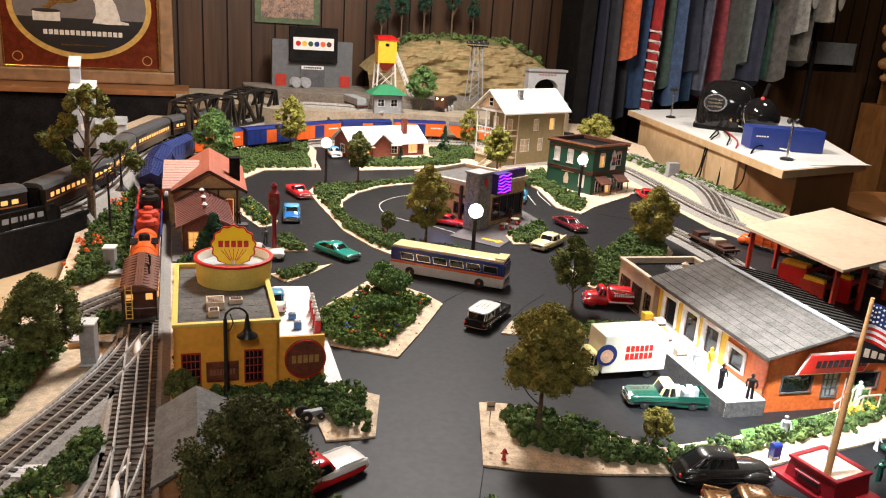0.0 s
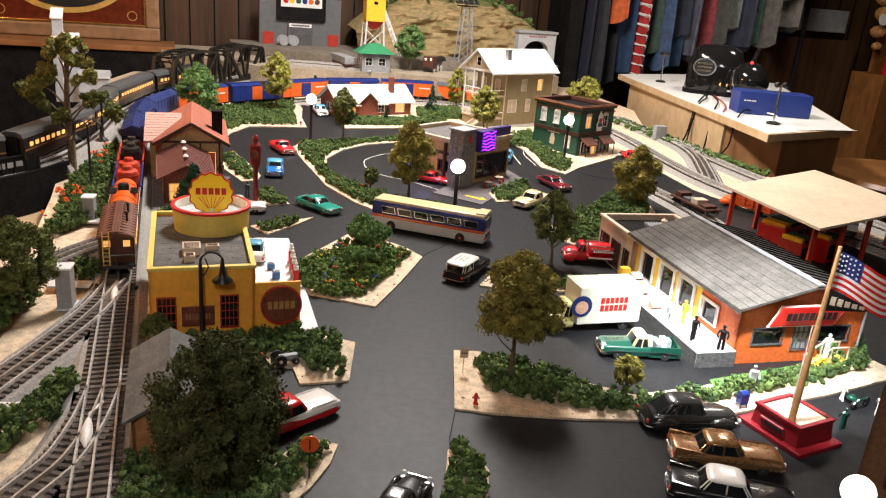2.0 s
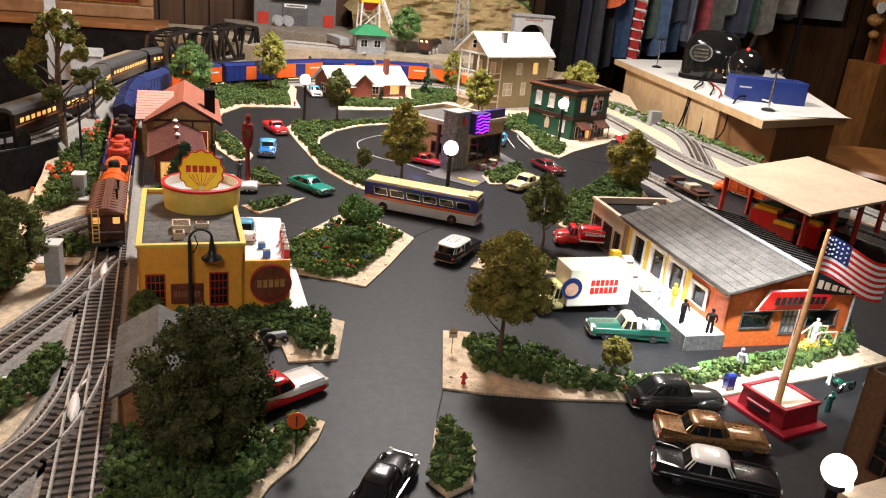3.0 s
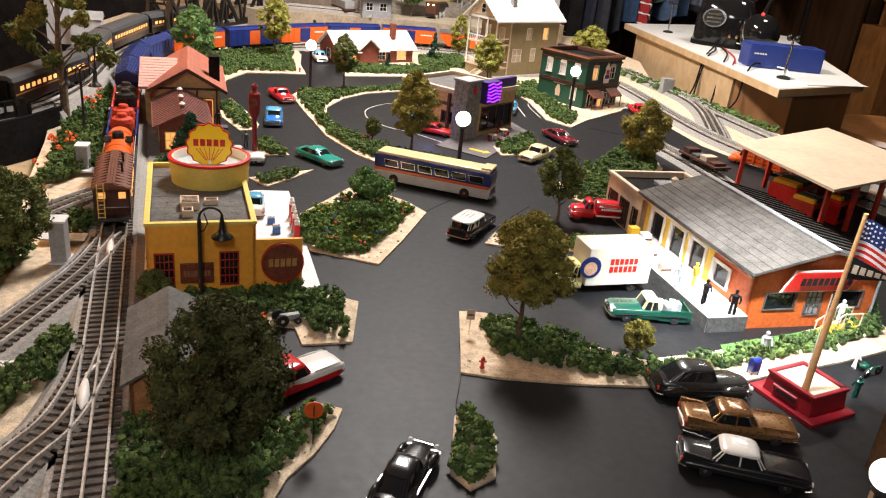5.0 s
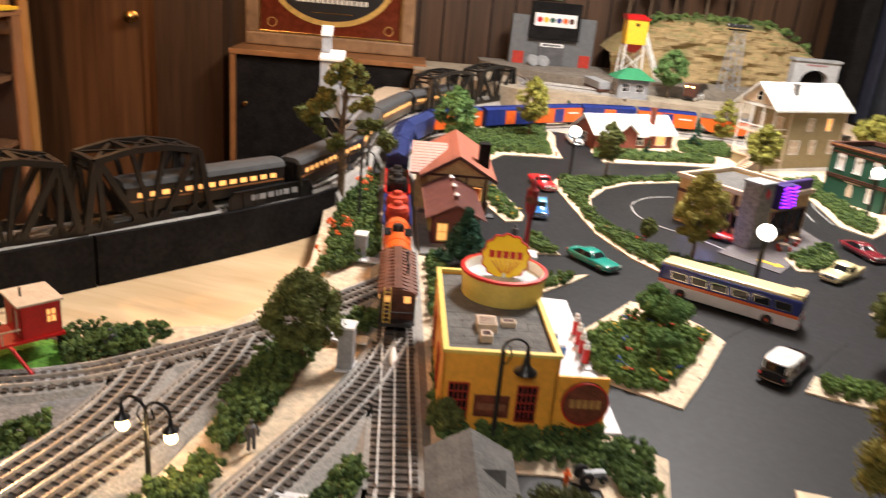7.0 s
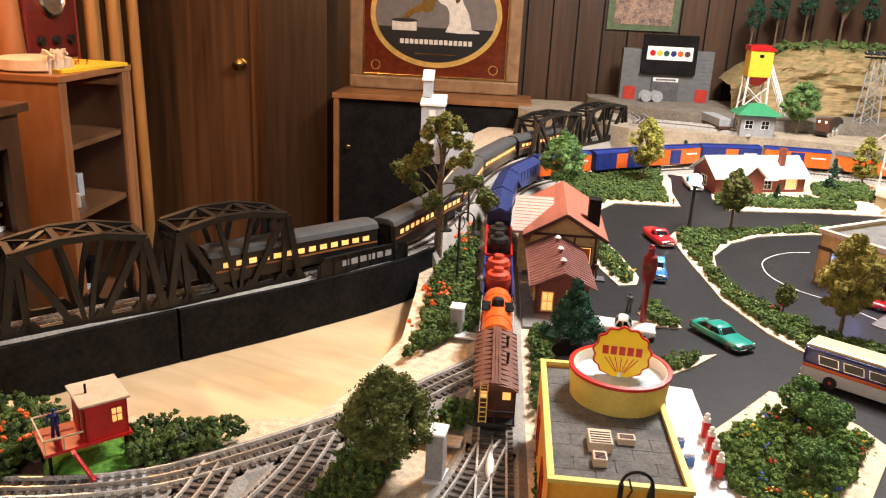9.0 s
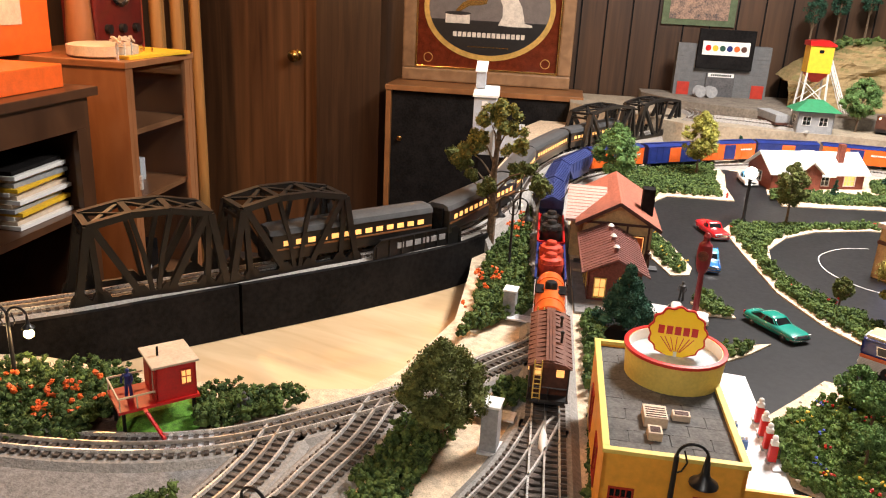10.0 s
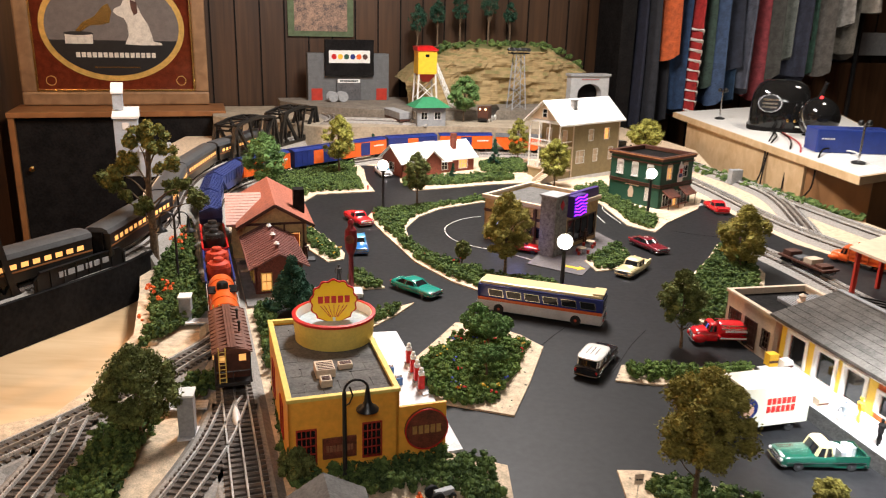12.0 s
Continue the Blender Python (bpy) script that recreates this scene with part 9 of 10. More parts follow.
part("plate_face", cyl(0, 0, 0.0031, 0.004, 0.038, n=28, m=pose(-0.055, -0.112, 0.115, 82) @ Matrix.Diagonal((1.35, 0.85, 1, 1))), BLACKP, tf)
for z in (0.100, 0.115, 0.130):
    part("lettering", box(-0.092, -0.018, -0.1190, -0.1165, z - 0.004, z + 0.004), CHROME, tf)
for x in (0.04, 0.075, 0.105):
    part("binding_post", lathe([(0.007, 0), (0.007, 0.008), (0.004, 0.010), (0.004, 0.018), (0.001, 0.019)], 12, None, pose(x, -0.113, 0.05, 90)), BRASS, tf)
part("lever", tube([(0.15, -0.06, 0.06), (0.18, -0.08, 0.15), (0.20, -0.09, 0.21)], 0.011, 10), BLACKP, tf)
tf.matrix_world = tf.matrix_world @ Matrix.Diagonal((0.78, 0.9, 0.98, 1))
hg = thing("black_sphere_lamp", 1.225, 3.385, 0.1142, 0, "glossy black ball-shaped lamp beside the transformer", "lamp")
part("ball_body", ball(0, 0, 0.078, 0.078, 28), mat("gloss_black", (0.01, 0.01, 0.01), 0.06), hg, "", True)
part("base_ring", lathe([(0.05, 0), (0.055, 0.006), (0.03, 0.012), (0.001, 0.012)], 24), CHROME, hg)
part("chrome_band", lathe([(0.0785, -0.003), (0.080, -0.003), (0.080, 0.003), (0.0785, 0.003)], 30, None, pose(0, 0, 0.078, 70, 0, 20), False), CHROME, hg)
part("indicator", ball(-0.01, -0.02, 0.155, 0.007, 10), mat("red_bulb", (1, 0.05, 0.05), 0.3, emit=1.5), hg)
bx = thing("blue_case", 1.195, 3.055, 0.1142, -2, "dark blue rectangular metal equipment case", "case")
part("case_body", box(-0.130, 0.130, -0.055, 0.055, 0, 0.080, 0.004), mat("case_blue", (0.02, 0.045, 0.24), 0.35, var=0.1), bx)
for k in range(8):
    part("vent_slot", box(0.0 + 0.014 * k, 0.008 + 0.014 * k, -0.03, 0.03, 0.0801, 0.0809), BLUE, bx)
bars(bx, pose(0, 0, 0), -0.115, -0.07, 0.046, 0.051, WHITE, 5, "lettering", -0.056)
pap = thing("paper_sheet", 1.27, 2.83, 0.1144, 12, "white sheets of paper lying on the table", "paper")
part("sheet", prism([(-0.14, -0.10), (0.12, -0.06), (0.10, 0.12), (-0.10, 0.08)], 0, 0.002), WHITE, pap)
for x, y, h in ((1.00, 3.88, 0.13), (1.115, 2.80, 0.13)):
    sp = thing("signal_mast", x, y, 0.1142, 0, "small chrome model signal mast with black base", "signal", "signal masts")
    part("base", lathe([(0.022, 0), (0.022, 0.006), (0.008, 0.010), (0.001, 0.010)], 18), BLACKP, sp)
    part("mast", cyl(0, 0, 0.01, h, 0.0035, n=10), CHROME, sp)
    for k in (-1, 1):
        part("lamp_head", ball(k * 0.013, 0, h, 0.010, 12), BLACKP, sp, "", True)
WIRE = [(MATTEBLACK, [(1.10, 3.50, 0.12), (1.04, 3.30, 0.125), (0.975, 3.18, 0.11), (0.95, 3.15, 0.02), (0.93, 3.12, -0.1)]), (MATTEBLACK, [(1.12, 3.48, 0.12), (1.06, 3.22, 0.125), (0.995, 3.05, 0.11), (0.975, 3.02, 0.0), (0.95, 2.98, -0.12)]), (WHITE, [(1.18, 3.48, 0.14), (1.20, 3.30, 0.15), (1.17, 3.14, 0.125), (1.14, 3.06, 0.117)]), (RED, [(1.12, 3.45, 0.12), (1.07, 3.16, 0.12), (1.005, 2.98, 0.108), (1.0, 2.93, 0.03), (1.02, 2.86, -0.05)]), (MATTEBLACK, [(1.15, 3.03, 0.12), (1.08, 2.98, 0.13), (1.01, 2.86, 0.10), (0.99, 2.83, 0.02), (0.95, 2.84, -0.03)]), (WHITE, [(1.14, 3.06, 0.118), (1.18, 2.97, 0.125), (1.16, 2.86, 0.117), (1.14, 2.80, 0.117)]), (MATTEBLACK, [(1.09, 3.50, 0.12), (1.05, 3.36, 0.13), (0.97, 3.20, 0.10), (0.94, 3.15, 0.0), (0.90, 3.14, -0.08)])]
for m, pts in WIRE:
    w = part("cable", tube([p[:] for p in smooth_line(pts, 0.02)], 0.003, 6), m)
    tagged(w, "thin loose electric cable hanging over the table edge" if m is not RED else "thin red electric cable hanging over the table edge", "cable", "cables")
sb = thing("orange_shoe_box", *uv(2.02, 3.35), -0.30, 30, "bright orange shoe box under the table", "box")
part("carton", box(-0.16, 0.16, -0.10, 0.10, 0, 0.12, 0.003), ORANGE, sb)
part("stand", box(-0.14, 0.14, -0.08, 0.08, FLOOR + 0.30, -0.001), MATTEBLACK, sb)

# hanging clothes on a rail
rail = at_uv("clothes_rail", 2.78, 4.0, FLOOR, "dark metal clothes rail on two posts", "rack")
part("rod", tube([(-0.78, 0, 1.95), (0.78, 0, 1.95)], 0.012, 10), BLACKP, rail)
for x in (-0.78, 0.78):
    part("post", tube([(x, 0, 0), (x, 0, 1.95)], 0.014, 10), BLACKP, rail)
    part("foot", box(x - 0.02, x + 0.02, -0.2, 0.12, 0, 0.03), BLACKP, rail)
CLOTH = [((0.012, 0.014, 0.03), 0.02, 0), ((0.02, 0.022, 0.03), 0.05, 0), ((0.55, 0.11, 0.03), 0.36, 0), ((0.015, 0.015, 0.02), 0.02, 0), ((0.02, 0.05, 0.12), 0.08, 0), ((0.45, 0.03, 0.03), 0.06, 2), ((0.03, 0.035, 0.06), 0.04, 0), ((0.04, 0.07, 0.055), 0.20, 0), ((0.05, 0.09, 0.18), 0.10, 0), ((0.025, 0.03, 0.05), 0.24, 1), ((0.02, 0.05, 0.10), 0.06, 0), ((0.10, 0.11, 0.15), 0.12, 0), ((0.035, 0.035, 0.045), 0.10, 0), ((0.26, 0.04, 0.05), 0.06, 0), ((0.06, 0.06, 0.055), 0.16, 0), ((0.09, 0.12, 0.09), 0.08, 0), ((0.20, 0.22, 0.20), 0.20, 0), ((0.03, 0.035, 0.06), 0.10, 0), ((0.02, 0.02, 0.025), 0.30, 1), ((0.05, 0.12, 0.09), 0.12, 0), ((0.13, 0.12, 0.11), 0.10, 0), ((0.02, 0.022, 0.025), 0.12, 0), ((0.36, 0.35, 0.33), 0.30, 1), ((0.16, 0.15, 0.13), 0.14, 0), ((0.04, 0.05, 0.09), 0.12, 0), ((0.42, 0.38, 0.33), 0.36, 1)]
for k, (rgb, bottom, shirt) in enumerate(CLOTH):
    rgb, bottom = tuple(c * 0.95 for c in rgb), bottom + 0.013 * max(0, k - 5)
    cm = mat("cloth_%s" % "abcdefghijklmnopqrstuvwxyz"[k], rgb, 0.9, 0, 0.3, 0.03, 0.4, 0.003)
    u = 2.10 + k * 0.052
    g = at_uv("hanging_shirt" if shirt == 1 else "hanging_trousers", u, 4.0 - 0.05 * (k % 3), 0, ("dark short-sleeved shirt on a hanger on the clothes rail" if shirt == 1 else "red and white striped long garment on the clothes rail" if shirt else "pair of folded trousers on the clothes rail"), "clothing", 19 + 8 + RNG.uniform(-9, 9), "hanging clothes")
    part("hanger", tube([(0, 0, 1.12), (0, -0.015, 1.10), (0, 0, 1.085), (0, 0.2, 1.03), (0, -0.2, 1.03), (0, 0, 1.085)], 0.003, 5), STEEL, g)
    rings = []
    for z in np.linspace(1.06, bottom, 16):
        f = (1.06 - z) / (1.06 - bottom)
        w = (0.17 + 0.05 * f) if shirt == 1 else (0.12 + 0.015 * f)
        th = 0.016 + 0.012 * f
        ring = []
        for j in range(36):
            a = 2 * math.pi * j / 36
            fold = 1 + f * (0.40 * math.sin(3 * a + k + 1.6 * f) + 0.30 * math.sin(7 * a + 2.3 * k + 2 * f))
            ring.append(Vector((math.cos(a) * th * fold + 0.006 * math.sin(4 * z + k), math.sin(a) * w * (1 + 0.04 * math.sin(5 * a + k)), z + (0.020 * math.sin(a + k) + 0.008 * math.sin(3 * a)) * f)))
        rings.append(ring)
    body = part("cloth_body", loft(rings), cm, g, "", True)
    if shirt == 2:
        for q in range(9):
            part("stripe", loft([[p + (p - sum(r, Vector()) / 36) * 0.10 for p in r] for r in ([Vector((x.x, x.y, x.z + d)) for x in rings[15]] for d in (0.03 + q * 0.05, 0.036 + q * 0.05))]), WHITE, body)
    if shirt == 1:
        for s in (-1, 1):
            part("sleeve", loft([[Vector((math.cos(a) * 0.022 * q, s * (0.15 + d), 0.98 - dz + math.sin(a) * 0.06 * q)) for a in np.linspace(0, 2 * math.pi, 12, False)] for d, dz, q in ((0.0, 0.0, 1.0), (0.06, 0.12, 1.05), (0.09, 0.25, 1.1))]), cm, g, "", True)
dkc = rbox("wall_return", 1.98, 2.06, 3.9, 4.149, FLOOR, CEIL, MATTEBLACK, "dark wall edge beside the clothes", "wall")
pn = at_uv("grey_wall_box", 3.72, 4.12, 0.37, "grey metal wall panel box", "panel")
part("box_body", box(-0.24, 0.24, -0.03, 0.0, 0, 0.13, 0.004), GREY, pn)
wd = at_uv("wooden_partition", 3.62, 4.05, FLOOR, "dark brown upright plank partition", "partition")
for k in range(8):
    part("plank", box(-0.40 + k * 0.10, -0.302 + k * 0.10, -0.012, 0.0, 0, 0.33 - FLOOR), PANEL, wd)
sk = at_uv("wooden_chair", 2.90, 3.15, FLOOR, "brown wooden armchair behind the table", "chair", 60)
CHW = wood("chair_wood", (0.14, 0.055, 0.015), (0.30, 0.13, 0.04), (0.5, 0.5, 0.2), 60, 0.35)
part("seat", box(-0.22, 0.22, -0.22, 0.22, 0.42, 0.45, 0.01), CHW, sk)
part("back_rail", tube([(-0.22, 0.20, 0.88), (-0.10, 0.25, 0.90), (0.10, 0.25, 0.90), (0.22, 0.20, 0.88)], 0.032, 10), CHW, sk)
for x in (-0.2, -0.07, 0.07, 0.2):
    part("spindle", tube([(x, 0.2, 0.45), (x, 0.22, 0.88)], 0.011, 8), CHW, sk)
for x in (-0.19, 0.19):
    for y in (-0.19, 0.19):
        part("leg", tube([(x, y, 0.42), (x * 1.1, y * 1.1, 0)], 0.018, 8), CHW, sk)
rt = thing("round_table", 1.72, 2.95, FLOOR, 0, "dark round wooden pedestal table", "table")
part("tabletop", lathe([(0.30, 0.74), (0.31, 0.75), (0.30, 0.765), (0.001, 0.765)], 40), CHW, rt, "", True)
part("pedestal", lathe([(0.22, 0), (0.05, 0.04), (0.035, 0.3), (0.06, 0.6), (0.04, 0.735), (0.001, 0.738)], 20), CHW, rt, "", True)

# shelf with a tin and a hanging ornament at the room's far side
su = at_uv("corner_shelf", 3.98, 3.75, FLOOR, "brown wooden shelf unit beside the far wall", "shelf")
part("body", box(-0.12, 0.30, -0.12, 0.12, 0, 0.17 - FLOOR, 0.004), CHW, su)
part("upright", box(-0.02, 0.30, 0.08, 0.10, 0.17 - FLOOR, 0.95 - FLOOR), CHW, su)
tn = at_uv("red_tin", 3.96, 3.68, 0.1705, "red tin canister with a pale picture on the shelf", "tin")
part("can", cyl(0, 0, 0, 0.15, 0.055, n=24), RED, tn, "", True)
part("lid", cyl(0, 0, 0.15, 0.162, 0.057, n=24), REDWOOD, tn)
part("picture", box(-0.022, 0.022, -0.0568, -0.0552, 0.02, 0.09), CREAM, tn)
wk = at_uv("hanging_ornament", 3.92, 3.80, 0.30, "tan wicker hanging ornament with a white disc", "ornament")
WICK = mat("wicker", (0.46, 0.22, 0.07), 0.7, var=0.4, size=0.01, bump=0.6, bsize=0.006)
for z, r in ((0.02, 0.030), (0.10, 0.045), (0.20, 0.055), (0.29, 0.060)):
    part("wicker_ball", ball(0.01 * math.sin(40 * z), 0, z, r, 14, None, 0.8), WICK, wk)
part("white_disc", cyl(0, 0, -0.003, 0.003, 0.032, n=24, m=pose(-0.055, -0.062, 0.17, 90)), WHITE, wk)
part("cord", tube([(0, 0, 0.30), (0.004, 0, 0.6), (0, 0, CEIL - 0.30)], 0.003, 6), BROWN, wk)

# ---- small things in the town ----
def figurine(x, y, z, turn, label, m=None, h=0.038):
    k = h / 0.038
    b = bmesh.new()
    for s in (-1, 1):
        tube([(s * 0.003 * k, 0.001 * s, 0), (s * 0.0028 * k, 0, 0.009 * k), (s * 0.0022 * k, 0, 0.019 * k)], 0.0021 * k, 6, b)
        tube([(s * 0.0052 * k, 0, 0.0295 * k), (s * 0.0072 * k, -0.002 * k, 0.024 * k), (s * 0.006 * k, -0.005 * k, 0.019 * k)], 0.0014 * k, 6, b)
    lathe([(0.0042 * k, 0.018 * k), (0.0040 * k, 0.024 * k), (0.0052 * k, 0.029 * k), (0.0016 * k, 0.0315 * k), (0.0016 * k, 0.033 * k)], 10, b)
    ball(0, 0, 0.0350 * k, 0.0027 * k, 8, b)
    ob = part("figurine", b, m or BLACKP, None, "", True)
    ob.matrix_world = pose(x, y, z, 0, 0, turn)
    return tagged(ob, label, "figurine", "model figurines")


FIG = "small painted plastic figurine standing beside the building"
DOCK = 0.0262
figurine(0.396, 1.186, DOCK, 30, "small dark plastic figurine on the loading dock", MATTEBLACK)
figurine(0.428, 1.160, DOCK, -20, "small dark plastic figurine on the loading dock", MATTEBLACK)
figurine(0.398, 1.245, DOCK, 60, "small yellow plastic figurine on the loading dock", YELLOW)
figurine(0.372, 1.235, DOCK, 200, "small pale blue plastic figurine on the loading dock", PALEB)
figurine(0.447, 1.083, 0.0068, 10, "small grey plastic figurine on the lawn", GREY)
figurine(0.580, 1.168, 0.0232, 200, "small white plastic figurine on the stairs", WHITE)
figurine(-0.402, 1.802, 0.0022, 0, FIG, DKGREY)
figurine(-0.498, 1.935, 0.0062, 0, FIG, BROWN)
figurine(0.155, 2.15, 0.0042, 0, FIG, BROWN)
figurine(-0.515, 0.965, 0.004, 40, "small dark plastic figurine with a red top by the track", DKGREY)
figurine(-0.780, 1.075, 0.004, 40, "small dark plastic figurine by the track", DKGREY)
figurine(-0.185, 1.030, 0.0052, 60, "small orange plastic figurine sitting by a tractor", ORANGE, 0.028)
for x, y in ((0.50, 0.985), (0.535, 1.01), (0.57, 1.085), (0.60, 1.05)):
    figurine(x, y, 0.0022, RNG.uniform(0, 360), "small pale plastic figurine near the flagpole", WHITE if x > 0.55 else P_GREEN, 0.03)
for a, b, h, m in ((0.02, 0.205, 0.018, CREAM), (0.03, 0.235, 0.012, YELLOW), (0.018, 0.155, 0.012, CREAM), (0.045, 0.27, 0.015, WHITE), (0.03, 0.285, 0.02, YELLOW)):
    x, y = 0.442 - 0.055 * math.cos(radians(15)) + a * math.cos(radians(15)) - b * math.sin(radians(15)), 1.150 - 0.055 * math.sin(radians(15)) + a * math.sin(radians(15)) + b * math.cos(radians(15))
    c = thing("crate", x, y, DOCK, 15, "small pale crate on the loading dock", "crate", "dock crates")
    part("crate_body", box(-0.008, 0.008, -0.007, 0.007, 0, h, 0.0006), m, c)
    part("crate_slat", box(-0.0085, 0.0085, -0.0076, -0.0070, h * 0.3, h * 0.5), BROWN, c)

fb = thing("flag_base", 0.461, 0.993, 0.0022, 28, "dark red stepped flagpole base", "base")
REDB = mat("base_red", (0.20, 0.008, 0.013), 0.35, var=0.12)
part("plinth", box(-0.039, 0.036, -0.048, 0.043, 0, 0.006, 0.001), REDB, fb)
part("block", loft([[Vector((x * k, y * k - 0.003, z)) for x, y in ((-0.031, -0.033), (0.031, -0.033), (0.031, 0.033), (-0.031, 0.033))] for z, k in ((0.006, 1.0), (0.028, 0.94))]), REDB, fb)
for a in ((-0.031, 0.031, -0.036, -0.030), (-0.031, 0.031, 0.024, 0.030), (-0.031, -0.025, -0.030, 0.024), (0.025, 0.031, -0.030, 0.024)):
    part("rim", box(*a, 0.0281, 0.032, 0.0008), REDB, fb)
part("cap", box(-0.0248, 0.0248, -0.0298, 0.0238, 0.0281, 0.0296), CREAM, fb)
# Flat black plate on the block, painting the shade of a recess.
part("recess", box(-0.0318, -0.0305, -0.016, 0.012, 0.012, 0.022), BLACKP, fb)
part("pipe_rail", tube([(-0.031, -0.018, 0.011), (-0.035, -0.018, 0.021), (-0.035, 0.014, 0.021), (-0.031, 0.014, 0.011)], 0.0018, 8), REDB, fb)
fp = thing("flagpole", 0.449, 0.968, 0.0318, 0, "tan wooden flagpole with striped flag and dark pennant", "flagpole")
part("pole", tube([(0, 0, 0), (0.002, 0.001, 0.08), (0.004, 0.002, 0.15), (0.006, 0.003, 0.215)], 0.0042, 12, None, 0.5), mat("tan_pole", (0.52, 0.28, 0.12), 0.5, var=0.15), fp, "", True)
part("halyard", tube([(-0.004, 0.001, 0.02), (-0.002, 0.003, 0.12)], 0.0007, 5), WHITE, fp)
def flag_at(f, g, w=0.068, h=0.044):
    return Vector((0.006 + f * w * 0.92, 0.002 - f * w * 0.42 + 0.006 * math.sin(7 * f), 0.206 - g * h - 0.014 * f + 0.004 * math.sin(5 * f + 1)))
NS = 13
for k in range(NS):
    rows = [[flag_at(f, (k + e) / NS) + Vector((0, d, 0)) for e, d in ((0, 0), (1, 0), (1, 0.0008), (0, 0.0008))] for f in np.linspace(0.0 if k > 6 else 0.40, 1, 12)]
    part("flag_stripe", loft(rows), SIGNRED if k % 2 == 0 else WHITE, fp)
part("flag_canton", loft([[flag_at(f, e) + Vector((0, d, 0)) for e, d in ((0, 0), (7 / NS, 0), (7 / NS, 0.0008), (0, 0.0008))] for f in np.linspace(0, 0.40, 6)]), BLUE, fp)
for i in range(6):
    for j in range(4):
        p = flag_at(0.04 + 0.062 * i, 0.06 + 0.125 * j + (0.03 if i % 2 else 0))
        part("star", cyl(0, 0, -0.0004, 0.0004, 0.0012, n=6, m=Matrix.Translation(p + Vector((0, -0.0004, 0))) @ pose(0, 0, 0, 90, 0, -26)), WHITE, fp)
pen = [Vector((0.003, 0.001, 0.168)), Vector((0.003, 0.001, 0.140)), Vector((0.050, -0.020, 0.152))]
part("pennant", loft([[p + Vector((0, d, 0)) for p in pen] for d in (0, 0.0008)]), BLACKP, fp, "dark triangular pennant")
b = bmesh.new()
for k in range(5):
    f0, f1 = 0.10 + 0.14 * k, 0.20 + 0.14 * k
    c0, c1 = Vector((0.003, 0.001, 0.154)).lerp(pen[2], f0), Vector((0.003, 0.001, 0.154)).lerp(pen[2], f1)
    bar(c0 + Vector((0, -0.0006, 0)), c1 + Vector((0, -0.0006, 0)), 0.0006, b, 0.011 * (1 - f0))
part("lettering", b, CREAM, fp)

hy = thing("fire_hydrant", 0.082, 0.995, 0.0052, 0, "small red fire hydrant on the sand edge", "hydrant")
part("barrel", lathe([(0.0032, 0), (0.0032, 0.0015), (0.0023, 0.002), (0.0023, 0.010), (0.0030, 0.011), (0.0018, 0.014), (0.0005, 0.0152)], 12), RED, hy, "", True)
for s in (-1, 1):
    part("outlet", cyl(0, 0, -0.0015, 0.0015, 0.0012, n=8, m=pose(s * 0.003, 0, 0.0085, 0, 90, 0)), RED, hy)
copy_thing(hy, pose(-0.452, 2.665, 0.0052))
ssn = thing("road_sign", 0.067, 1.075, 0.0052, 10, "small white road sign on a thin post", "sign")
part("post", cyl(0, 0, 0, 0.028, 0.0007, n=6), STEEL, ssn)
part("plate", box(-0.0055, 0.0055, -0.0008, 0.0, 0.020, 0.034, 0.0005), CREAM, ssn)
bars(ssn, pose(0, 0, 0), -0.004, 0.004, 0.026, 0.028, BLACKP, 3, "lettering", -0.001)
osn = thing("orange_disc_sign", -0.088, 0.825, 0.0052, 10, "round orange disc sign on a thin black post", "sign")
part("post", cyl(0, 0, 0, 0.036, 0.0008, n=6), BLACKP, osn)
part("disc", cyl(0, 0, -0.0006, 0.0006, 0.0092, n=28, m=pose(0, -0.001, 0.040, 90)), ORANGE, osn)
part("pointer", box(-0.0006, 0.0006, -0.0026, -0.0018, 0.034, 0.046), BLACKP, osn)
mb = thing("mailbox", 0.42, 1.04, 0.0052, 20, "small dark blue street mailbox", "mailbox")
part("box_body", box(-0.006, 0.006, -0.005, 0.005, 0.005, 0.018, 0.0012), BLUE, mb)
part("hood", cyl(0, 0, -0.006, 0.006, 0.005, n=14, m=pose(0, 0, 0.018, 0, 90, 0)), BLUE, mb)
for x in (-0.005, 0.005):
    for y in (-0.004, 0.004):
        part("leg", box(x - 0.0006, x + 0.0006, y - 0.0006, y + 0.0006, 0, 0.005), BLUE, mb)
tot = thing("pump_totem", -0.364, 1.721, 0.0022, 0, "tall dark red ornamental pump-shaped sign post", "sign")
part("column", lathe([(0.010, 0), (0.010, 0.006), (0.0055, 0.010), (0.0048, 0.085), (0.008, 0.090), (0.011, 0.100), (0.0125, 0.120), (0.011, 0.136), (0.006, 0.141), (0.005, 0.146), (0.0065, 0.150), (0.003, 0.156), (0.0005, 0.157)], 18), REDB, tot, "", True)
part("dial_plate", cyl(0, 0, -0.001, 0.001, 0.0085, n=20, m=pose(0, -0.0122, 0.119, 90)), RUST, tot)
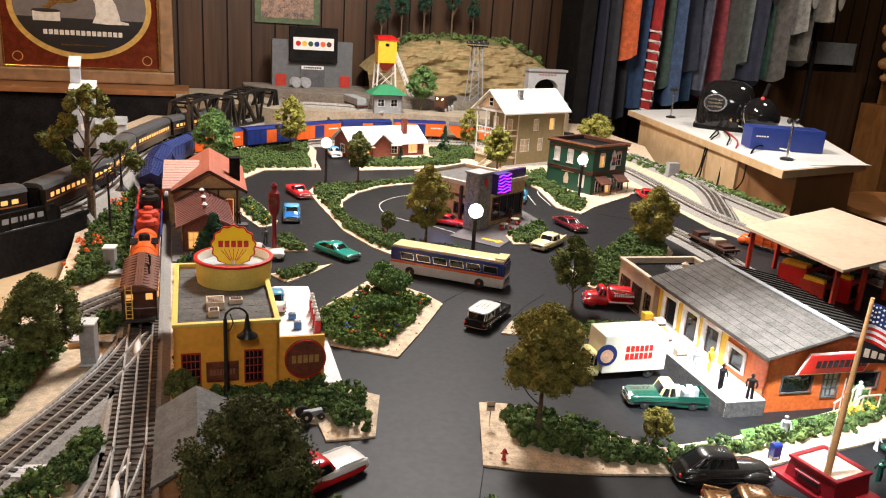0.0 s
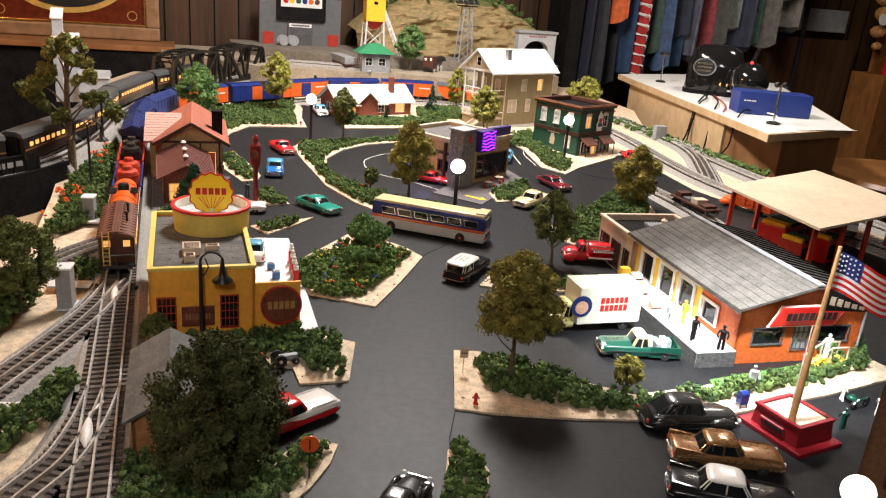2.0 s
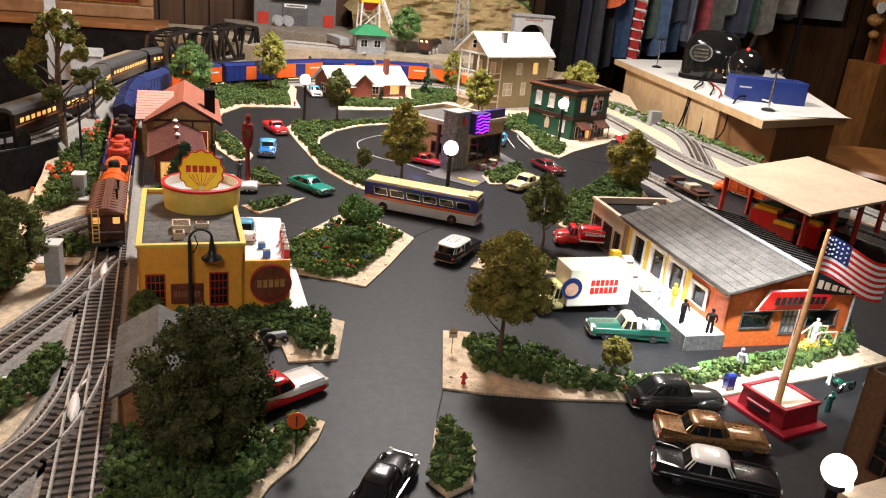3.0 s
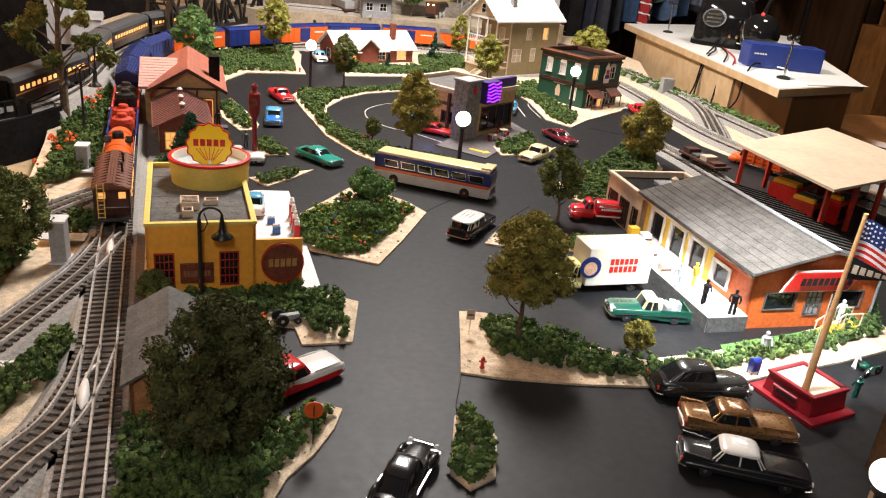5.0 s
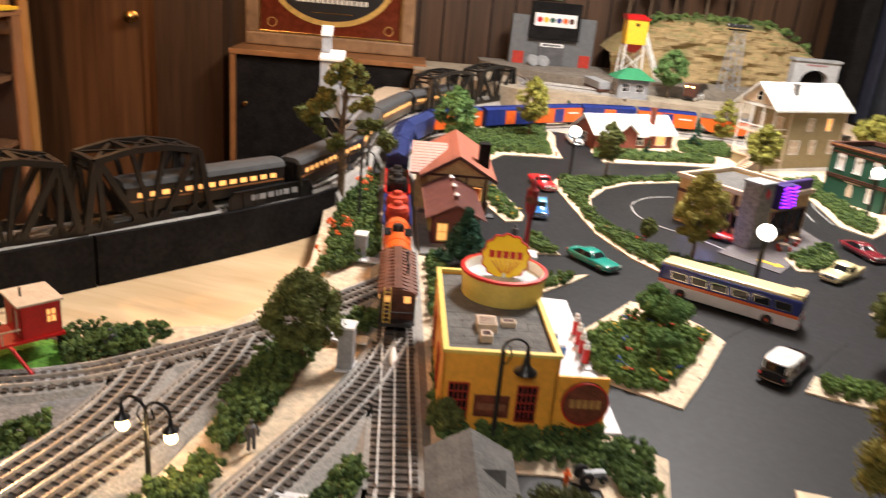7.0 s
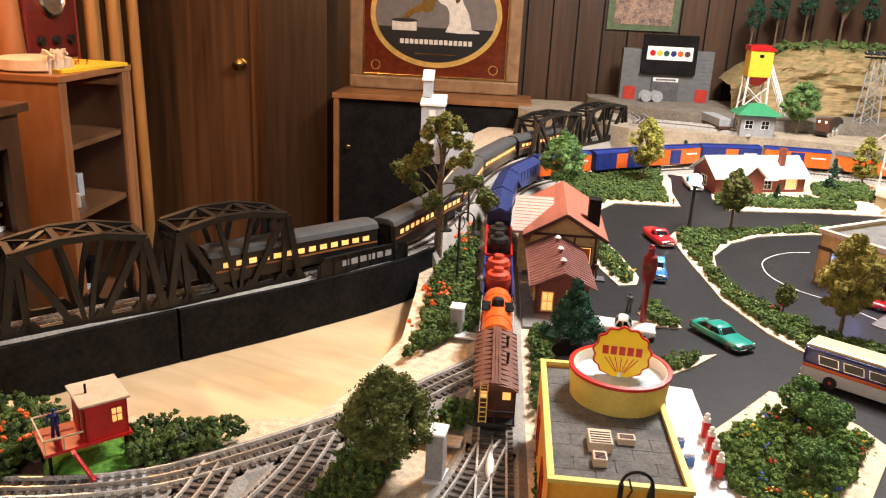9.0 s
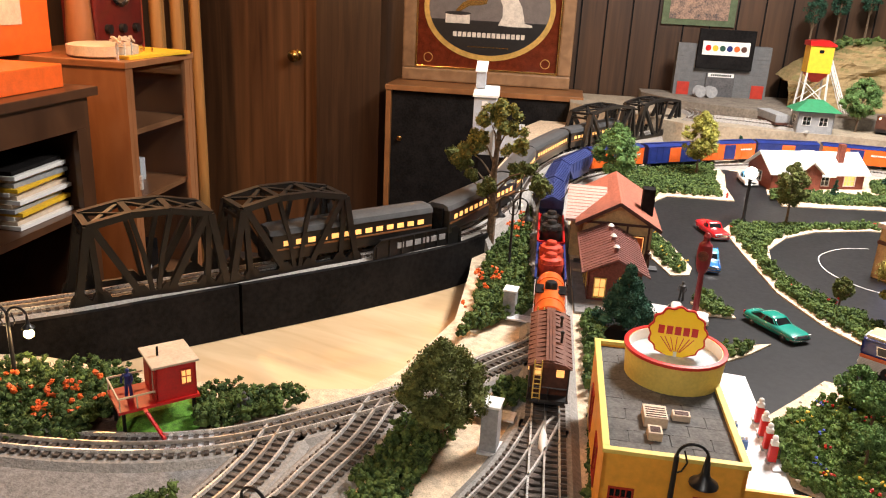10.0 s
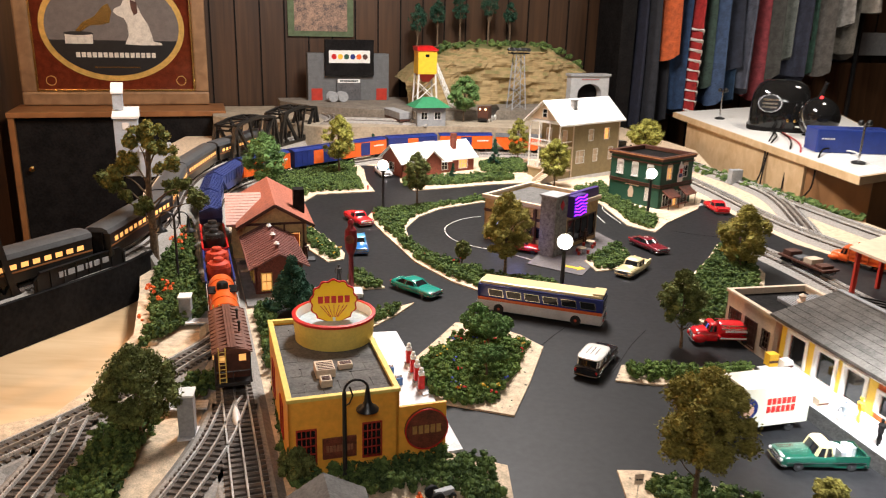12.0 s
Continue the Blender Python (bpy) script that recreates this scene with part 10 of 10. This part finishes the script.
for x, y, z in ((-0.482, 1.178, 0.060), (-0.618, 1.555, 0.048)):
    jb = thing("relay_cabinet", x - 0.016, y, 0.003, 12, "pale grey metal relay cabinet beside the switch", "cabinet", "relay cabinets")
    part("cabinet_body", box(-0.010, 0.010, -0.012, 0.012, 0.003, z, 0.001), GREY, jb)
    part("lid", box(-0.0115, 0.0115, -0.0135, 0.0135, z, z + 0.003, 0.0008), WHITE, jb)
    part("base", box(-0.012, 0.014, -0.016, 0.016, 0, 0.003), CONCRETE, jb)
for x, y, h in ((-0.445, 1.215, 20), (-0.552, 1.470, 20), (-0.327, 0.865, 20)):
    sl = thing("switch_lantern", x, y, 0.0115, h, "white elongated switch motor cover between the rails", "switch motor", "switch motors")
    part("cover", loft([[Vector((w * math.cos(a), yy, max(0, 0.0075 * s * math.sin(a)))) for a in np.linspace(0, math.pi, 9)] for yy, w, s in ((-0.030, 0.0008, 0.2), (-0.018, 0.0052, 1), (-0.004, 0.0058, 1.1), (0.010, 0.0046, 1), (0.034, 0.0008, 0.3))]), WHITE, sl, "", True)
    part("lead", bar((0.0, 0.03, 0.002), (0.012, 0.055, 0.002), 0.003), WHITE, sl)
for x, y, a in ((-0.52, 1.245, 12), (-0.615, 1.545, 12), (-0.43, 0.90, 10), (-0.79, 1.00, 40)):
    tieb = thing("grade_crossing_board", x, y, 0.0075, a, "pale grey plank walkway beside the track", "walkway", "plank walkways")
    for k in range(3):
        part("plank", box(-0.035, 0.025, -0.012 + 0.008 * k, -0.0045 + 0.008 * k, 0, 0.003, 0.0005), CONCRETE, tieb)

# red cabin on legs
rcb = thing("red_cabin", -0.855, 1.035, 0.004, 28, "small red elevated watchman's cabin with a white roof and stairs", "cabin")
part("mound", lathe([(0.060, 0), (0.055, 0.006), (0.035, 0.012), (0.001, 0.013)], 24), mat("bright_turf", (0.12, 0.32, 0.03), 0.9, var=0.4, size=0.006, bump=0.8, bsize=0.002), rcb, "bright green turf base")
part("deck", box(-0.062, 0.045, -0.035, 0.035, 0.040, 0.044), RED, rcb)
for m, L in ((pose(-0.012, -0.032, 0.044), 0.054), (pose(0.042, -0.032, 0.044, 0, 0, 90), 0.064), (pose(0.042, 0.032, 0.044, 0, 0, 180), 0.054), (pose(-0.012, 0.032, 0.044, 0, 0, 270), 0.064)):
    wall(rcb, m, L, 0.048, RED, [(0.034, 0.047, 0.018, 0.038, WARMGLASS, 2, 2)] if L < 0.06 else [(0.036, 0.056, 0.002, 0.040, CREAM, 1, 1)], 0.003, REDWOOD)
part("roof", box(-0.017, 0.046, -0.036, 0.036, 0.0921, 0.0955, 0.001), CREAM, rcb, "white flat roof")
part("flue", cyl(0.0, 0.0, 0.0955, 0.108, 0.0016, n=8), MATTEBLACK, rcb)
for x in (-0.055, 0.038):
    for y in (-0.028, 0.028):
        part("leg", bar((x, y, 0.0), (x, y, 0.040), 0.004), MATTEBLACK, rcb)
for y in (-0.034, 0.034):
    part("handrail", bar((-0.061, y, 0.062), (-0.014, y, 0.062), 0.002), CREAM, rcb)
    for x in (-0.060, -0.038):
        part("baluster", bar((x, y, 0.044), (x, y, 0.062), 0.0016), CREAM, rcb)
part("handrail", bar((-0.061, -0.034, 0.062), (-0.061, 0.034, 0.062), 0.002), CREAM, rcb)
rcb.matrix_world = pose(-0.862, 1.021, 0.004, 0, 0, 62) @ Matrix.Diagonal((0.86, 0.86, 0.90, 1))
for y in (-0.050, -0.040):
    part("stringer", bar((-0.03, y + 0.005, 0.042), (-0.012, y - 0.02, 0.004), 0.003), RED, rcb)
for k in range(6):
    f = k / 6
    part("tread", box(-0.03 + 0.018 * f - 0.002, -0.03 + 0.018 * f + 0.003, -0.047 - 0.025 * f, -0.033 - 0.025 * f, 0.040 - 0.037 * f, 0.042 - 0.037 * f), RED, rcb)
figurine(-0.882, 0.993, 0.0436, 20, "small dark blue plastic figurine on the cabin deck", BLUE, 0.036)
# flowers
FLOW = [("red_bloom", SIGNRED, "tiny red foam flowers in the bushes", ISLANDS["flower"], 34), ("blue_bloom", mat("bloom_blue", (0.08, 0.12, 0.55), 0.7), "tiny blue foam flowers in the bushes", ISLANDS["flower"], 22), ("yellow_bloom", YELLOW, "tiny yellow foam flowers in the bushes", ISLANDS["flower"], 22), ("red_bloom", SIGNRED, "tiny red foam flowers in the curved hedge", ISLANDS["ring"], 20), ("yellow_bloom", YELLOW, "tiny yellow foam flowers by the station", ISLANDS["west"], 16), ("orange_bloom", ORANGE, "tiny orange foam flowers between the tracks", [(-0.62, 1.52), (-0.67, 1.40), (-0.765, 1.72), (-0.90, 2.2), (-0.86, 2.2)], 60), ("orange_bloom", ORANGE, "tiny orange foam flowers round the cabin", [(-1.2, 0.90), (-1.05, 1.00), (-0.95, 1.04), (-0.92, 0.99), (-0.92, 0.92), (-1.1, 0.89)], 66)]
for nm, m, label, poly, cnt in FLOW:
    pts, guard = [], 0
    while len(pts) < cnt and guard < 4000:
        guard += 1
        p = (RNG.uniform(min(q[0] for q in poly), max(q[0] for q in poly)), RNG.uniform(min(q[1] for q in poly), max(q[1] for q in poly)))
        if inside(p, poly) and edge_gap(p, poly) > (0.024 if poly is ISLANDS["flower"] else 0.006):
            h = 0.0225 if nm != "orange_bloom" else 0.030
            if poly is ISLANDS["ring"] or poly is ISLANDS["west"]:
                h = 0.019
            for _ in range(3):
                pts.append((p[0] + RNG.normal(0, 0.004), p[1] + RNG.normal(0, 0.004), h + RNG.normal(0, 0.0022), RNG.uniform(0.0011, 0.0019) * (1.9 if nm == "orange_bloom" else 1.0)))
    tagged(clumps(nm, pts, m, None, 0.3), label, "flowers", "", "stuff")
# pebbles along the islands' edges
PEB = mat("pebble", (0.62, 0.55, 0.46), 0.85, var=0.3, size=0.004, piece=0.5)
pts = []
for poly in ISLANDS.values():
    for p in scatter(poly, 0.016, 0, 0.55):
        if edge_gap(p, poly) < 0.016:
            pts.append((*p, 0.0056, RNG.uniform(0.0008, 0.0022)))
tagged(clumps("pebbles", pts, PEB, None, 0.25), "small pale pebbles on the sand edges", "pebbles", "", "stuff")

# near corner building with the stairs
nb = thing("corner_building", 0.570, 0.695, 0.0022, 26, "dark brick corner building with tall windows and a pale porch", "building")
four_walls(nb, 0.16, 0.20, 0.132, mat("dark_tan_brick", (0.13, 0.075, 0.042), 0.7, var=0.3, size=0.005), left=[(0.03, 0.06, 0.03, 0.10, DARKGLASS, 2, 4), (0.085, 0.115, 0.03, 0.10, DARKGLASS, 2, 4), (0.14, 0.17, 0.03, 0.10, DARKGLASS, 2, 4)], back=[(0.03, 0.06, 0.03, 0.10, DARKGLASS, 2, 4), (0.10, 0.13, 0.03, 0.10, DARKGLASS, 2, 4)], frame_mat=BROWN)
part("roof", box(0.004, 0.156, 0.004, 0.196, 0.124, 0.127), ROOFGREY, nb)
part("porch_block", box(-0.07, -0.0005, 0.06, 0.15, 0, 0.035, 0.001), CREAM, nb, "pale porch")
for k in range(6):
    part("porch_step", box(-0.07 - 0.007 * (k + 1), -0.07 - 0.007 * k, 0.075, 0.135, 0, 0.030 - 0.005 * k), CREAM, nb)
for y in (0.062, 0.146):
    part("newel_lamp", ball(-0.066, y, 0.043, 0.006, 12), GLOW, nb, "small lit globe", True)
mcyc = thing("motorcycle", 0.585, 1.068, 0.0022, 30, "small green motorcycle with sidecar", "motorcycle")
for x in (-0.013, 0.013):
    part("wheel", lathe([(0.005, -0.001), (0.0065, -0.001), (0.0065, 0.001), (0.005, 0.001)], 14, None, pose(x, 0, 0.0065, 90), False), RUBBER, mcyc)
part("frame", tube([(-0.013, 0, 0.0065), (-0.004, 0, 0.012), (0.006, 0, 0.012), (0.013, 0, 0.0065)], 0.0016, 6), P_GREEN, mcyc)
part("sidecar", ball(0, 0.012, 0.008, 0.007, 12, None, 0.7), P_GREEN, mcyc, "", True)
trl = thing("farm_tractor", -0.165, 1.055, 0.0052, 30, "small grey farm tractor with big wheels", "tractor")
part("body", box(-0.004, 0.020, -0.004, 0.004, 0.006, 0.013, 0.001), GREY, trl)
for s in (-1, 1):
    wheel_mesh(trl, -0.004, s * 0.008, 0.0085, 0.004, CREAM)
    wheel_mesh(trl, 0.017, s * 0.006, 0.0045, 0.003, CREAM)
wag = thing("baggage_wagon", 0.625, 1.965, 0.0178, 110, "brown flat wagon with crates on the siding", "rail car")
part("deck", box(-0.07, 0.07, -0.022, 0.022, 0.012, 0.016), BROWN, wag)
for e in (-1, 1):
    bogie(wag, e * 0.045)
for k in range(4):
    part("load", box(-0.06 + 0.032 * k, -0.035 + 0.032 * k, -0.016, 0.016, 0.016, 0.022 + 0.006 * (k % 2), 0.001), (BROWN, CREAM, DKGREY, BROWN)[k], wag)
bmp = thing("track_bumper", 0.562, 2.165, 0.0, 110, "dark wooden track bumper with a red lamp", "bumper")
part("beam", box(-0.004, 0.004, -0.024, 0.024, 0.022, 0.030, 0.001), BROWN, bmp)
for s in (-1, 1):
    part("post", bar((0, s * 0.017, 0.008), (0, s * 0.017, 0.030), 0.005), BROWN, bmp)
    part("stay", bar((0.03, s * 0.017, 0.012), (0, s * 0.017, 0.026), 0.004), BROWN, bmp)
part("lamp", ball(0, 0, 0.034, 0.004, 10), RED, bmp)
rbx = thing("relay_cabinet", 0.785, 2.96, 0.003, 12, "pale grey metal relay cabinet beside the side tracks", "cabinet", "relay cabinets")
part("cabinet_body", box(-0.02, 0.02, -0.014, 0.014, 0, 0.05, 0.001), GREY, rbx)
# lawn furniture by the drive-in
for x, y, a in ((0.135, 2.06, 0), (0.165, 2.12, 40)):
    tb = thing("garden_table", x, y, 0.0042, a, "small pale round garden table on the terrace", "table", "garden tables")
    part("tabletop", cyl(0, 0, 0.013, 0.0145, 0.011, n=18), CREAM, tb)
    part("stem", cyl(0, 0, 0, 0.013, 0.0014, n=8), STEEL, tb)
    for k in range(3):
        part("stool", cyl(0.016 * math.cos(2.1 * k), 0.016 * math.sin(2.1 * k), 0.0, 0.008, 0.0035, n=10), REDWOOD, tb)
